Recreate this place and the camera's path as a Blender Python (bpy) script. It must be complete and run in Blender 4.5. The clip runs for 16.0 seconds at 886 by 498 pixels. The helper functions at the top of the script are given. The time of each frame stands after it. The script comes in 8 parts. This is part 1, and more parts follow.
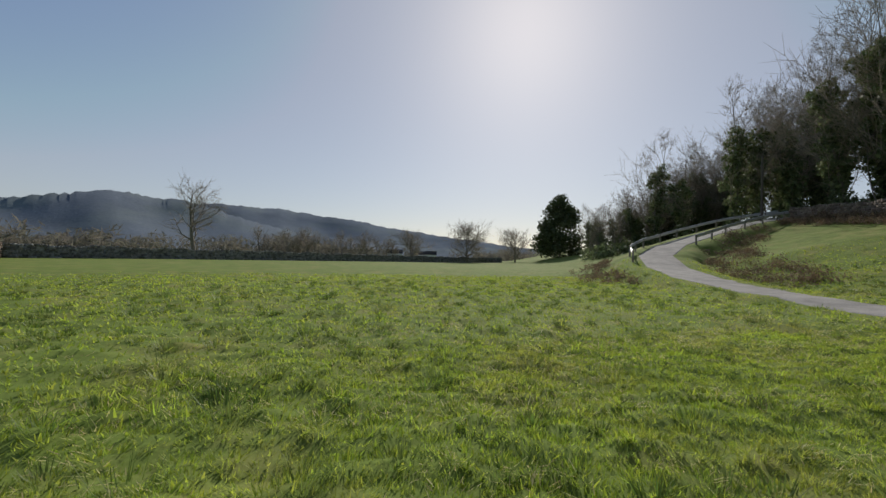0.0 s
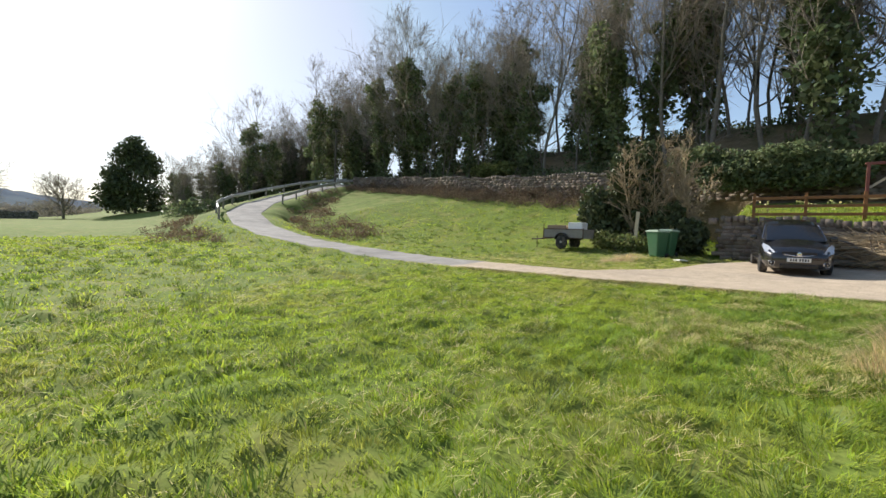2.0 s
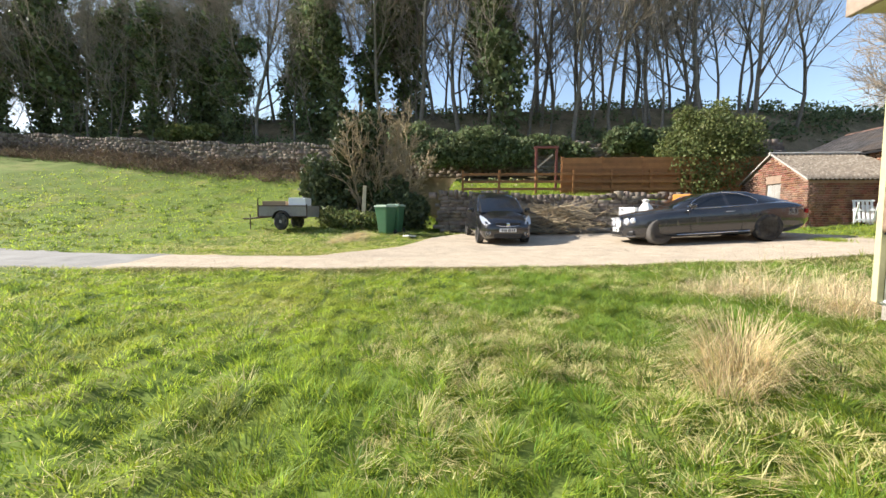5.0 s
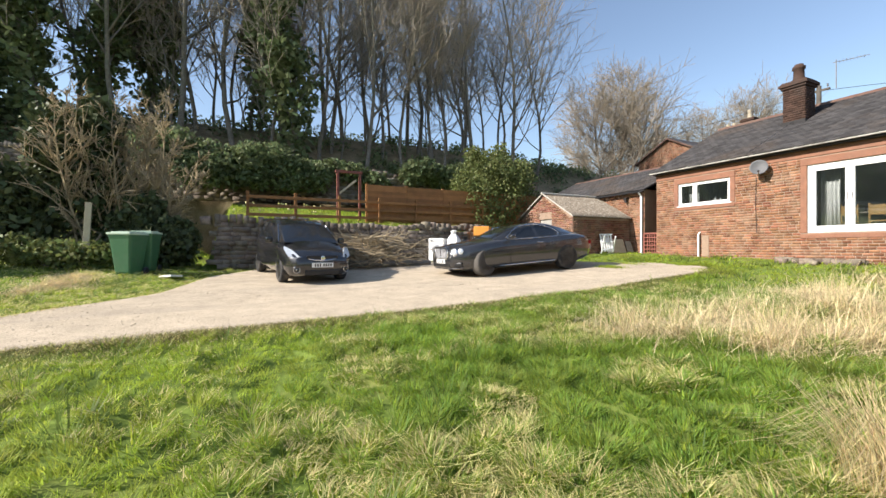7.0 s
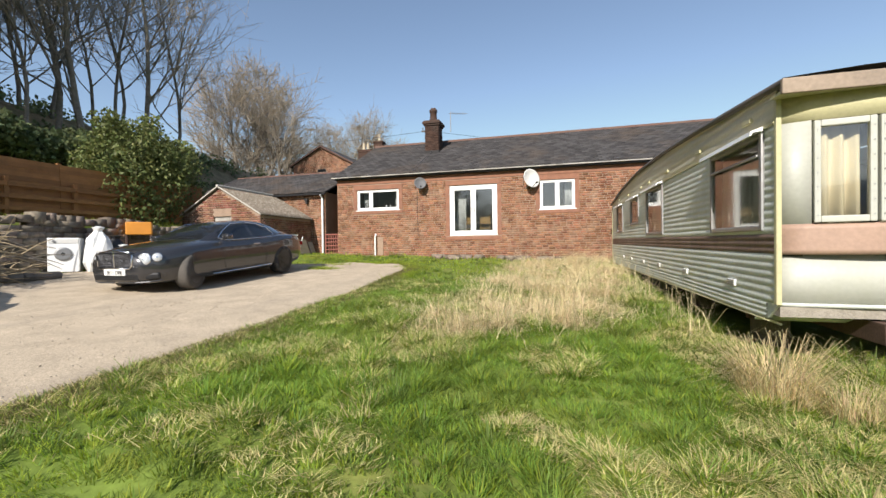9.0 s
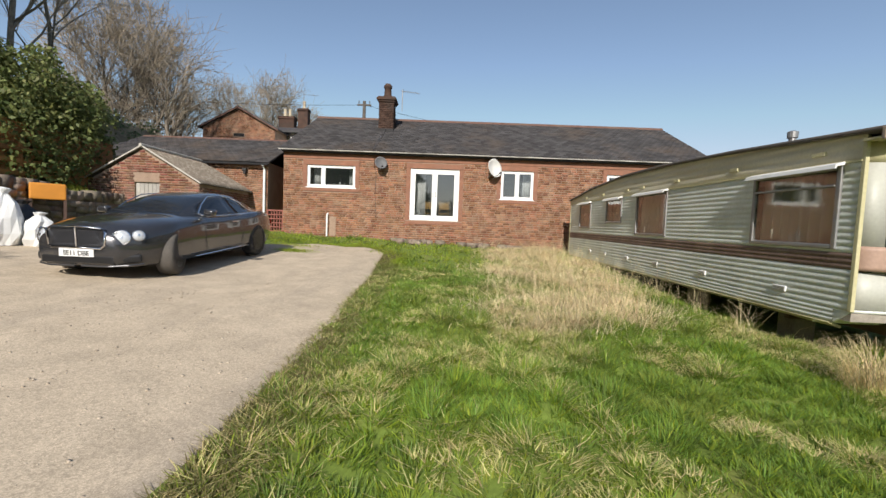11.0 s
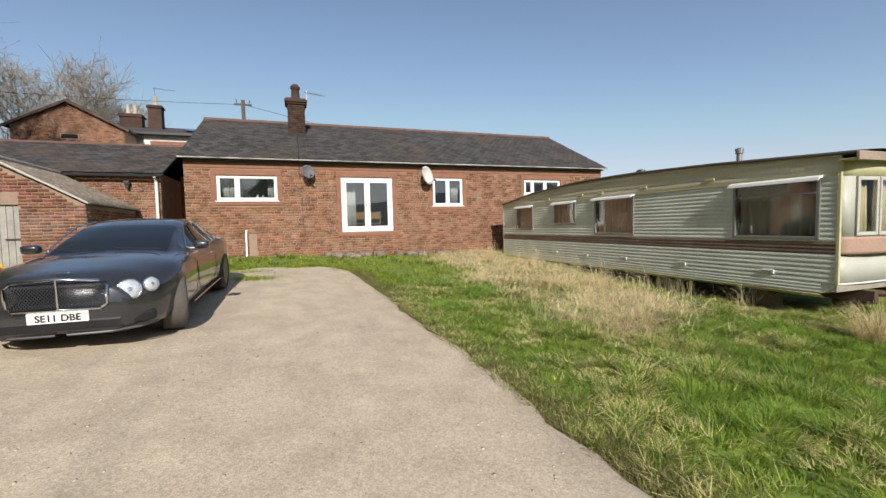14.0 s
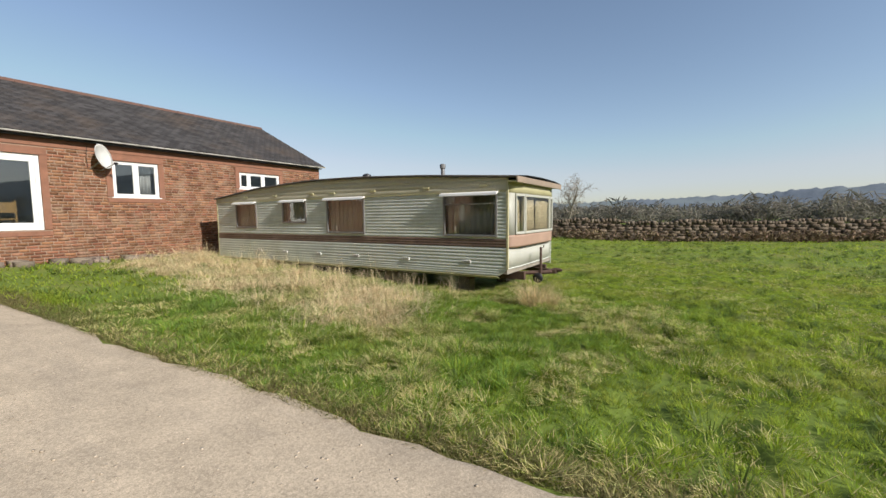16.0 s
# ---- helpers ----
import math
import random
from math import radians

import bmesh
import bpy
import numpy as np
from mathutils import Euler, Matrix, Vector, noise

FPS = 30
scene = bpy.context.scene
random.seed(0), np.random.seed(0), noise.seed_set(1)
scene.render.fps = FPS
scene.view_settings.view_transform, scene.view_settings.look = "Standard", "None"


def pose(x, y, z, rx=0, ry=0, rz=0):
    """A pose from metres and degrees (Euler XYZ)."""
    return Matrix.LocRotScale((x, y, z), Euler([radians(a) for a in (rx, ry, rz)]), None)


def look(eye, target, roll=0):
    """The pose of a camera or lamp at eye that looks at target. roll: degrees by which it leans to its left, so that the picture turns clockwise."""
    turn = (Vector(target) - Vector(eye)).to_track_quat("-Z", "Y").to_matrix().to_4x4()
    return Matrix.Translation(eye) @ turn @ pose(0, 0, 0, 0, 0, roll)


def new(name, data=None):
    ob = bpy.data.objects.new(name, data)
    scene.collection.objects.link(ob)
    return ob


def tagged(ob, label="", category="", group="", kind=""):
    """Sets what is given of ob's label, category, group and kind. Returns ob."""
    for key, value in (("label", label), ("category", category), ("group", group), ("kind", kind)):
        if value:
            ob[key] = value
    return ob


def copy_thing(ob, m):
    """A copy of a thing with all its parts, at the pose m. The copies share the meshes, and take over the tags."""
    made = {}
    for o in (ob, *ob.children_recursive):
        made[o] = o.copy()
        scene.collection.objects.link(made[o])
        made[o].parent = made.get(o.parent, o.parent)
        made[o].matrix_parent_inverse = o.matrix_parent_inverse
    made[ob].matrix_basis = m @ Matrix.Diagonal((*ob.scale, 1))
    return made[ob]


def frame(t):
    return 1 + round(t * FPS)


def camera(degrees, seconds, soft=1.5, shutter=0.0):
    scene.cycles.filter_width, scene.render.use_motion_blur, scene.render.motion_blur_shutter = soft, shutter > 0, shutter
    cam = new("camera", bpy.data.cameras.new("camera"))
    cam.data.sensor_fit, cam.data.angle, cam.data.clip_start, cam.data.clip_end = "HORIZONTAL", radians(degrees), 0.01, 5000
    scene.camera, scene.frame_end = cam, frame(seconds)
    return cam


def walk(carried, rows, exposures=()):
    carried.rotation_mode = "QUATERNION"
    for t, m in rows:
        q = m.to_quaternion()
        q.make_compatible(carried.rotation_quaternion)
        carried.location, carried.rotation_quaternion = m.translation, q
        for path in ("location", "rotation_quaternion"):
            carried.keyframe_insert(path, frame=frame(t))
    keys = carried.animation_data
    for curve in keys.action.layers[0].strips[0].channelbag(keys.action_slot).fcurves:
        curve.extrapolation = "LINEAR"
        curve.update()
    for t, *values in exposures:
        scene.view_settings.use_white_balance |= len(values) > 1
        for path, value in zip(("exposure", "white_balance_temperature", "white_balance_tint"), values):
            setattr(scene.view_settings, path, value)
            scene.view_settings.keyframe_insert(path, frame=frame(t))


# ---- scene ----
cam = camera(94.1, 16.0)
PATH = [
    (0, (1.598, -0.369, 1.58), (1.468, 1.626, 1.635), 1.9),
    (0.5, (1.806, -0.209, 1.559), (2.064, 1.774, 1.582), 2.1),
    (1, (2.031, 0.0, 1.532), (2.763, 1.861, 1.495), 2.7),
    (1.5, (2.292, 0.229, 1.502), (3.463, 1.849, 1.425), 2.9),
    (2, (2.633, 0.398, 1.509), (4.128, 1.724, 1.43), 2.0),
    (2.5, (2.918, 0.545, 1.516), (4.638, 1.564, 1.449), 0.5),
    (3, (3.279, 0.699, 1.528), (5.139, 1.431, 1.475), -1.4),
    (3.2, (3.452, 0.745, 1.51), (5.349, 1.378, 1.464), -1.8),
    (5.3, (5.723, 1.621, 1.503), (7.715, 1.704, 1.339), 0.4),
    (5.5, (5.984, 1.682, 1.503), (7.977, 1.693, 1.339), 0.3),
    (6, (6.659, 1.816, 1.488), (8.633, 1.57, 1.284), 0.8),
    (6.5, (7.18, 2.053, 1.475), (9.102, 1.516, 1.335), 2.4),
    (7, (7.722, 2.281, 1.465), (9.525, 1.416, 1.466), -0.0),
    (7.5, (8.301, 2.489, 1.533), (9.865, 1.243, 1.584), -1.3),
    (8, (8.894, 2.794, 1.548), (10.113, 1.209, 1.59), -0.6),
    (8.5, (9.561, 3.045, 1.517), (10.439, 1.249, 1.575), -1.3),
    (9, (10.105, 3.251, 1.529), (10.621, 1.318, 1.517), -0.8),
    (9.5, (10.751, 3.367, 1.525), (11.071, 1.395, 1.45), 1.5),
    (10, (11.332, 3.428, 1.533), (11.56, 1.442, 1.454), 2.2),
    (10.2, (11.548, 3.453, 1.564), (11.754, 1.465, 1.482), 2.1),
    (12.3, (14.07, 3.286, 1.821), (13.691, 1.326, 1.69), 1.8),
    (12.5, (14.248, 3.283, 1.804), (13.825, 1.331, 1.698), 1.3),
    (13, (14.724, 3.133, 1.822), (14.191, 1.208, 1.73), 0.6),
    (13.5, (15.219, 2.919, 1.878), (14.612, 1.015, 1.796), -0.3),
    (14, (15.599, 2.732, 1.933), (14.942, 0.846, 1.84), -1.5),
    (14.5, (15.77, 2.427, 1.948), (14.965, 0.598, 1.854), -2.2),
    (15, (15.928, 2.196, 1.971), (14.863, 0.506, 1.877), -2.2),
    (15.5, (16.059, 2.111, 2.035), (14.665, 0.681, 1.92), -1.9),
    (16, (16.146, 2.238, 2.068), (14.442, 1.202, 1.917), -1.1),
]
EXPOSURES = [(0.0, -0.38), (1.0, 0.05), (2.0, 0.54), (3.0, 0.88), (5.5, 1.02), (7.0, 0.85), (9.0, 0.48), (12.0, 0.2), (16.0, 0.2)]
walk(cam, [(t, look(e, g, r)) for t, e, g, r in PATH], EXPOSURES)

# ---- world and sun ----
SUN_AZ, SUN_EL = radians(7.0), radians(32.0)
world = bpy.data.worlds.new("world")
scene.world = world
world.use_nodes = True
wn = world.node_tree.nodes
sky = wn.new("ShaderNodeTexSky")
sky.sky_type = 'NISHITA'
sky.sun_disc = False
sky.sun_elevation, sky.sun_rotation = SUN_EL, SUN_AZ
sky.air_density, sky.dust_density, sky.ozone_density = 1.0, 0.6, 1.3
wn["Background"].inputs["Strength"].default_value = 0.12
haze = wn.new("ShaderNodeHueSaturation")
haze.inputs["Saturation"].default_value = 0.93
# sky softly capped: past a level the glow round the sun only rises slowly
low, rest, soft_rest, capped_sky = (wn.new("ShaderNodeVectorMath") for _ in range(4))
low.operation, rest.operation, soft_rest.operation, capped_sky.operation = 'MINIMUM', 'SUBTRACT', 'SCALE', 'ADD'
low.inputs[1].default_value = (3.9, 4.12, 4.85)
soft_rest.inputs["Scale"].default_value = 0.45
wl = world.node_tree.links
wl.new(sky.outputs[0], low.inputs[0]), wl.new(sky.outputs[0], rest.inputs[0]), wl.new(low.outputs[0], rest.inputs[1])
wl.new(rest.outputs[0], soft_rest.inputs[0]), wl.new(low.outputs[0], capped_sky.inputs[0]), wl.new(soft_rest.outputs[0], capped_sky.inputs[1])
wl.new(capped_sky.outputs[0], haze.inputs["Color"])
world.node_tree.links.new(haze.outputs[0], wn["Background"].inputs["Color"])
sun = new("sun", bpy.data.lights.new("sun", 'SUN'))
sun.data.energy, sun.data.angle, sun.data.color = 5.0, radians(0.6), (1.0, 0.94, 0.86)
sdir = Vector((math.sin(SUN_AZ) * math.cos(SUN_EL), math.cos(SUN_AZ) * math.cos(SUN_EL), math.sin(SUN_EL)))
sun.matrix_world = look(sdir * 80, (0, 0, 0))


# ---- small helpers ----
rng = np.random.default_rng(7)


def mesh_from(name, verts, faces, mats, smooth=False, midx=None):
    """A mesh from arrays: verts (n, 3) and faces (m, k), all with k corners."""
    verts, faces = np.asarray(verts, dtype=np.float32), np.asarray(faces, dtype=np.int32)
    me = bpy.data.meshes.new(name)
    k = faces.shape[1]
    me.vertices.add(len(verts))
    me.vertices.foreach_set("co", verts.ravel())
    me.loops.add(faces.size)
    me.loops.foreach_set("vertex_index", faces.ravel())
    me.polygons.add(len(faces))
    me.polygons.foreach_set("loop_start", np.arange(0, faces.size, k, dtype=np.int32))
    if smooth:
        me.polygons.foreach_set("use_smooth", np.ones(len(faces), dtype=bool))
    for m in (mats if isinstance(mats, (list, tuple)) else [mats]):
        me.materials.append(m)
    if midx is not None:
        me.polygons.foreach_set("material_index", np.asarray(midx, dtype=np.int32))
    me.update(calc_edges=True)
    me.validate()
    return me


def empty(name, loc=(0, 0, 0), rz=0.0, label="", category="", group="", kind=""):
    ob = new(name)
    ob.matrix_world = pose(*loc, 0, 0, rz)
    return tagged(ob, label, category, group, kind)


def under(ob, parent, label=""):
    if parent is not None:
        ob.parent = parent
    return tagged(ob, label) if label else ob


def part(name, bm, material, parent=None, label="", smooth=False):
    me = bpy.data.meshes.new(name)
    bmesh.ops.recalc_face_normals(bm, faces=bm.faces)
    bm.to_mesh(me)
    bm.free()
    for m in (material if isinstance(material, (list, tuple)) else [material]):
        me.materials.append(m)
    if smooth:
        for p in me.polygons:
            p.use_smooth = True
    return under(new(name, me), parent, label)


def part_np(name, verts, faces, material, parent=None, label="", smooth=False):
    return under(new(name, mesh_from(name, verts, faces, material, smooth)), parent, label)


def box(bm, a, b, bevel=0.0, m=None):
    """Adds a box from corner a to corner b, edges rounded by bevel, moved by m."""
    vs = [bm.verts.new((x, y, z)) for x in (a[0], b[0]) for y in (a[1], b[1]) for z in (a[2], b[2])]
    fs = [bm.faces.new([vs[i] for i in q]) for q in ((0, 1, 3, 2), (4, 6, 7, 5), (0, 4, 5, 1), (2, 3, 7, 6), (0, 2, 6, 4), (1, 5, 7, 3))]
    if bevel:
        es = list({e for f in fs for e in f.edges})
        out = bmesh.ops.bevel(bm, geom=es, offset=bevel, segments=2, affect='EDGES', profile=0.6)
        vs = list({v for f in out["faces"] for v in f.verts} | {v for v in vs if v.is_valid})
    if m is not None:
        bmesh.ops.transform(bm, matrix=m, verts=vs)
    return vs


def boxes(items, bevel=0.0):
    bm = bmesh.new()
    for it in items:
        box(bm, it[0], it[1], bevel, it[2] if len(it) > 2 else None)
    return bm


def tube(bm, pts, r, sides=8, r1=None, cap=True):
    """Adds a tube along points, of radius r (to r1 at the end)."""
    pts = [Vector(p) for p in pts]
    r1 = r if r1 is None else r1
    rings, n = [], len(pts)
    up = Vector((0, 0, 1))
    for i, p in enumerate(pts):
        d = (pts[min(i + 1, n - 1)] - pts[max(i - 1, 0)]).normalized()
        a = d.cross(up if abs(d.z) < 0.95 else Vector((1, 0, 0))).normalized()
        b = d.cross(a)
        rad = r + (r1 - r) * i / max(n - 1, 1)
        rings.append([bm.verts.new(p + (a * math.cos(t) + b * math.sin(t)) * rad) for t in np.linspace(0, 2 * math.pi, sides, endpoint=False)])
    for u, v in zip(rings, rings[1:]):
        for i in range(sides):
            bm.faces.new((u[i], u[(i + 1) % sides], v[(i + 1) % sides], v[i]))
    if cap:
        bm.faces.new(rings[0][::-1])
        bm.faces.new(rings[-1])
    return rings


def lathe(bm, prof, sides=24, axis='Z', m=None):
    """Adds a turned body; prof: (radius, height) pairs."""
    rings = []
    for r, h in prof:
        ring = []
        for t in np.linspace(0, 2 * math.pi, sides, endpoint=False):
            c, s = r * math.cos(t), r * math.sin(t)
            p = Vector((c, s, h)) if axis == 'Z' else Vector((h, c, s)) if axis == 'X' else Vector((c, h, s))
            ring.append(bm.verts.new(m @ p if m is not None else p))
        rings.append(ring)
    for u, v in zip(rings, rings[1:]):
        for i in range(sides):
            bm.faces.new((u[i], u[(i + 1) % sides], v[(i + 1) % sides], v[i]))
    bm.faces.new(rings[0])
    bm.faces.new(rings[-1])


# ---- materials ----
def mat(name, color, rough=0.8, metal=0.0, var=0.25, scale=6.0, fine=60.0, bump=0.3, dist=0.01, stain=None, stain_amt=0.5, stain_scale=0.8, piece=0.0, spec=0.5, coat=0.0, hue=0.0):
    """A procedural surface: a base colour that varies at two scales, stains, fine relief and, with piece, a tone of its own for each piece."""
    m = bpy.data.materials.new(name)
    m.use_nodes = True
    nt = m.node_tree
    n, ln = nt.nodes, nt.links
    bs = n["Principled BSDF"]
    co = n.new("ShaderNodeTexCoord").outputs["Object"] if not piece else n.new("ShaderNodeNewGeometry").outputs["Position"]
    n1, n2 = n.new("ShaderNodeTexNoise"), n.new("ShaderNodeTexNoise")
    n1.inputs["Scale"].default_value, n2.inputs["Scale"].default_value = scale, fine
    n1.inputs["Detail"].default_value, n2.inputs["Detail"].default_value = 6, 4
    ln.new(co, n1.inputs["Vector"]), ln.new(co, n2.inputs["Vector"])
    add = n.new("ShaderNodeMath")
    add.operation = 'ADD'
    ln.new(n1.outputs["Fac"], add.inputs[0]), ln.new(n2.outputs["Fac"], add.inputs[1])
    mr = n.new("ShaderNodeMapRange")
    mr.inputs[1].default_value, mr.inputs[2].default_value = 0.65, 1.35
    mr.inputs[3].default_value, mr.inputs[4].default_value = 1 - var, 1 + var
    ln.new(add.outputs[0], mr.inputs[0])
    hsv = n.new("ShaderNodeHueSaturation")
    hsv.inputs["Color"].default_value = (*color, 1)
    ln.new(mr.outputs[0], hsv.inputs["Value"])
    out = hsv.outputs["Color"]
    if piece:
        oi, ge = n.new("ShaderNodeObjectInfo"), n.new("ShaderNodeNewGeometry")
        sm = n.new("ShaderNodeMath")
        sm.operation = 'ADD'
        fr = n.new("ShaderNodeMath")
        fr.operation = 'FRACT'
        ln.new(oi.outputs["Random"], sm.inputs[0]), ln.new(ge.outputs["Random Per Island"], sm.inputs[1]), ln.new(sm.outputs[0], fr.inputs[0])
        pr = n.new("ShaderNodeMapRange")
        pr.inputs[3].default_value, pr.inputs[4].default_value = 1 - piece, 1 + piece
        ln.new(fr.outputs[0], pr.inputs[0])
        h2 = n.new("ShaderNodeHueSaturation")
        ln.new(out, h2.inputs["Color"]), ln.new(pr.outputs[0], h2.inputs["Value"])
        if hue:
            hr = n.new("ShaderNodeMapRange")
            hr.inputs[3].default_value, hr.inputs[4].default_value = 0.5 - hue, 0.5 + hue
            w = n.new("ShaderNodeTexWhiteNoise")
            w.noise_dimensions = '1D'
            ln.new(fr.outputs[0], w.inputs["W"]), ln.new(w.outputs["Value"], hr.inputs[0]), ln.new(hr.outputs[0], h2.inputs["Hue"])
        out = h2.outputs["Color"]
    if stain:
        n3 = n.new("ShaderNodeTexNoise")
        n3.inputs["Scale"].default_value, n3.inputs["Detail"].default_value = stain_scale, 8
        n3.inputs["Roughness"].default_value = 0.65
        ln.new(co, n3.inputs["Vector"])
        r3 = n.new("ShaderNodeMapRange")
        r3.inputs[1].default_value, r3.inputs[2].default_value, r3.inputs[4].default_value = 0.48, 0.68, stain_amt
        ln.new(n3.outputs["Fac"], r3.inputs[0])
        mx = n.new("ShaderNodeMixRGB")
        mx.inputs["Color2"].default_value = (*stain, 1)
        ln.new(r3.outputs[0], mx.inputs["Fac"]), ln.new(out, mx.inputs["Color1"])
        out = mx.outputs["Color"]
    ln.new(out, bs.inputs["Base Color"])
    bs.inputs["Roughness"].default_value, bs.inputs["Metallic"].default_value = rough, metal
    bs.inputs["Specular IOR Level"].default_value, bs.inputs["Coat Weight"].default_value = spec, coat
    bs.inputs["Coat Roughness"].default_value = 0.04
    if bump:
        bp = n.new("ShaderNodeBump")
        bp.inputs["Strength"].default_value, bp.inputs["Distance"].default_value = bump, dist
        ln.new(add.outputs[0], bp.inputs["Height"]), ln.new(bp.outputs[0], bs.inputs["Normal"])
    return m


def leaf_mat(name, color, var=0.35, hue=0.03, rough=0.6, trans=0.35, scale=0.7, other=None):
    """Leaves and blades: tone of each piece, light coming through."""
    m = mat(name, color, rough, var=0.2, scale=scale, fine=25, bump=0, piece=var, hue=hue, spec=0.3, stain=other, stain_amt=0.75, stain_scale=0.55)
    n, ln = m.node_tree.nodes, m.node_tree.links
    bs = n["Principled BSDF"]
    src = bs.inputs["Base Color"].links[0].from_socket
    tr, mx = n.new("ShaderNodeBsdfTranslucent"), n.new("ShaderNodeMixShader")
    mx.inputs[0].default_value = trans
    ln.new(src, tr.inputs["Color"]), ln.new(bs.outputs[0], mx.inputs[1]), ln.new(tr.outputs[0], mx.inputs[2])
    ln.new(mx.outputs[0], n["Material Output"].inputs["Surface"])
    return m


def glass_mat(name, color=(0.92, 0.95, 0.95), alpha=0.3, rough=0.02):
    m = bpy.data.materials.new(name)
    m.use_nodes = True
    n, ln = m.node_tree.nodes, m.node_tree.links
    bs = n["Principled BSDF"]
    bs.inputs["Base Color"].default_value = (0.02, 0.025, 0.025, 1)
    bs.inputs["Roughness"].default_value = rough
    bs.inputs["Specular IOR Level"].default_value = 0.7
    tr, mx = n.new("ShaderNodeBsdfTransparent"), n.new("ShaderNodeMixShader")
    tr.inputs["Color"].default_value = (*color, 1)
    gl, lw, m2 = n.new("ShaderNodeBsdfGlossy"), n.new("ShaderNodeLayerWeight"), n.new("ShaderNodeMixShader")
    lw.inputs["Blend"].default_value = 0.5
    pw, fr = n.new("ShaderNodeMath"), n.new("ShaderNodeMapRange")
    pw.operation, pw.inputs[1].default_value = 'POWER', 4.0
    fr.inputs[3].default_value, fr.inputs[4].default_value = 0.13, 0.85
    ln.new(lw.outputs["Facing"], pw.inputs[0]), ln.new(pw.outputs[0], fr.inputs[0])
    gl.inputs["Roughness"].default_value = rough
    mx.inputs[0].default_value = 1 - alpha
    ln.new(bs.outputs[0], mx.inputs[1]), ln.new(tr.outputs[0], mx.inputs[2])
    ln.new(fr.outputs[0], m2.inputs[0]), ln.new(mx.outputs[0], m2.inputs[1]), ln.new(gl.outputs[0], m2.inputs[2])
    ln.new(m2.outputs[0], n["Material Output"].inputs["Surface"])
    return m


M_GROUND = mat("turf", (0.14, 0.19, 0.038), 0.95, var=0.3, scale=1.3, fine=22, bump=0.25, dist=0.02, stain=(0.29, 0.25, 0.09), stain_amt=0.6, stain_scale=0.6, spec=0.1)
M_TRACK = mat("gravel_track", (0.5, 0.412, 0.305), 0.95, var=0.22, scale=2.5, fine=140, bump=0.3, dist=0.004, stain=(0.37, 0.31, 0.24), stain_amt=0.7, stain_scale=0.9, spec=0.1)


def gravel_detail(m):
    """Small stones in the dust, and wheel marks drawn out along the track."""
    n, ln = m.node_tree.nodes, m.node_tree.links
    bs = n["Principled BSDF"]
    marks = [q for q in n if q.bl_idname == "ShaderNodeTexNoise"][-1]
    mp = n.new("ShaderNodeMapping")
    mp.inputs["Scale"].default_value = (1.5, 0.22, 1.0)
    ln.new(marks.inputs["Vector"].links[0].from_socket, mp.inputs["Vector"]), ln.new(mp.outputs[0], marks.inputs["Vector"])
    co = n.new("ShaderNodeTexCoord").outputs["Object"]
    src = bs.inputs["Base Color"].links[0].from_socket
    for scale, lo, hi in ((55.0, 0.86, 1.1), (150.0, 0.8, 1.18)):
        vo, mr, hs = n.new("ShaderNodeTexVoronoi"), n.new("ShaderNodeMapRange"), n.new("ShaderNodeHueSaturation")
        vo.inputs["Scale"].default_value = scale
        mr.inputs[3].default_value, mr.inputs[4].default_value = lo, hi
        sp = n.new("ShaderNodeSeparateColor")
        ln.new(co, vo.inputs["Vector"]), ln.new(vo.outputs["Color"], sp.inputs[0]), ln.new(sp.outputs[0], mr.inputs[0])
        ln.new(mr.outputs[0], hs.inputs["Value"]), ln.new(src, hs.inputs["Color"])
        src = hs.outputs["Color"]
    ln.new(src, bs.inputs["Base Color"])


gravel_detail(M_TRACK)
M_BRICK = mat("red_brick", (0.228, 0.106, 0.06), 0.9, var=0.35, scale=3.0, fine=50, bump=0.5, dist=0.006, piece=0.4, hue=0.01, stain=(0.36, 0.25, 0.17), stain_amt=0.6, stain_scale=2.6, spec=0.2)
M_MORTAR = mat("mortar", (0.29, 0.205, 0.15), 0.95, var=0.25, scale=3, fine=60, bump=0.5, stain=(0.36, 0.28, 0.22), stain_amt=0.6, stain_scale=0.6, spec=0.1)
M_SLATE = mat("roof_slate", (0.052, 0.049, 0.05), 0.85, var=0.3, scale=2.0, fine=35, bump=0.4, dist=0.004, piece=0.33, stain=(0.085, 0.06, 0.042), stain_amt=0.6, stain_scale=0.5, spec=0.25)
M_TERRA = mat("terracotta", (0.13, 0.068, 0.05), 0.85, var=0.3, scale=4, fine=40, stain=(0.14, 0.10, 0.07), stain_amt=0.6)
M_PVC = mat("white_pvc", (0.8, 0.8, 0.79), 0.35, var=0.04, scale=4, fine=30, bump=0.05, stain=(0.62, 0.6, 0.55), stain_amt=0.4)
M_STONE = mat("rubble_stone", (0.215, 0.172, 0.135), 0.95, var=0.35, scale=4, fine=40, bump=0.8, dist=0.02, piece=0.35, hue=0.02, stain=(0.25, 0.225, 0.19), stain_amt=0.4, stain_scale=1.2, spec=0.1)
M_WOODDARK = mat("weathered_wood", (0.27, 0.24, 0.2), 0.85, var=0.3, scale=8, fine=70, bump=0.5)
M_FENCE = mat("orange_stained_wood", (0.29, 0.13, 0.042), 0.75, var=0.25, scale=4, fine=50, bump=0.4, piece=0.2, stain=(0.2, 0.09, 0.03), stain_amt=0.5)
M_BARK = mat("bark", (0.21, 0.185, 0.155), 0.95, var=0.35, scale=6, fine=30, bump=0.8, dist=0.02, stain=(0.16, 0.17, 0.1), stain_amt=0.5, spec=0.1)
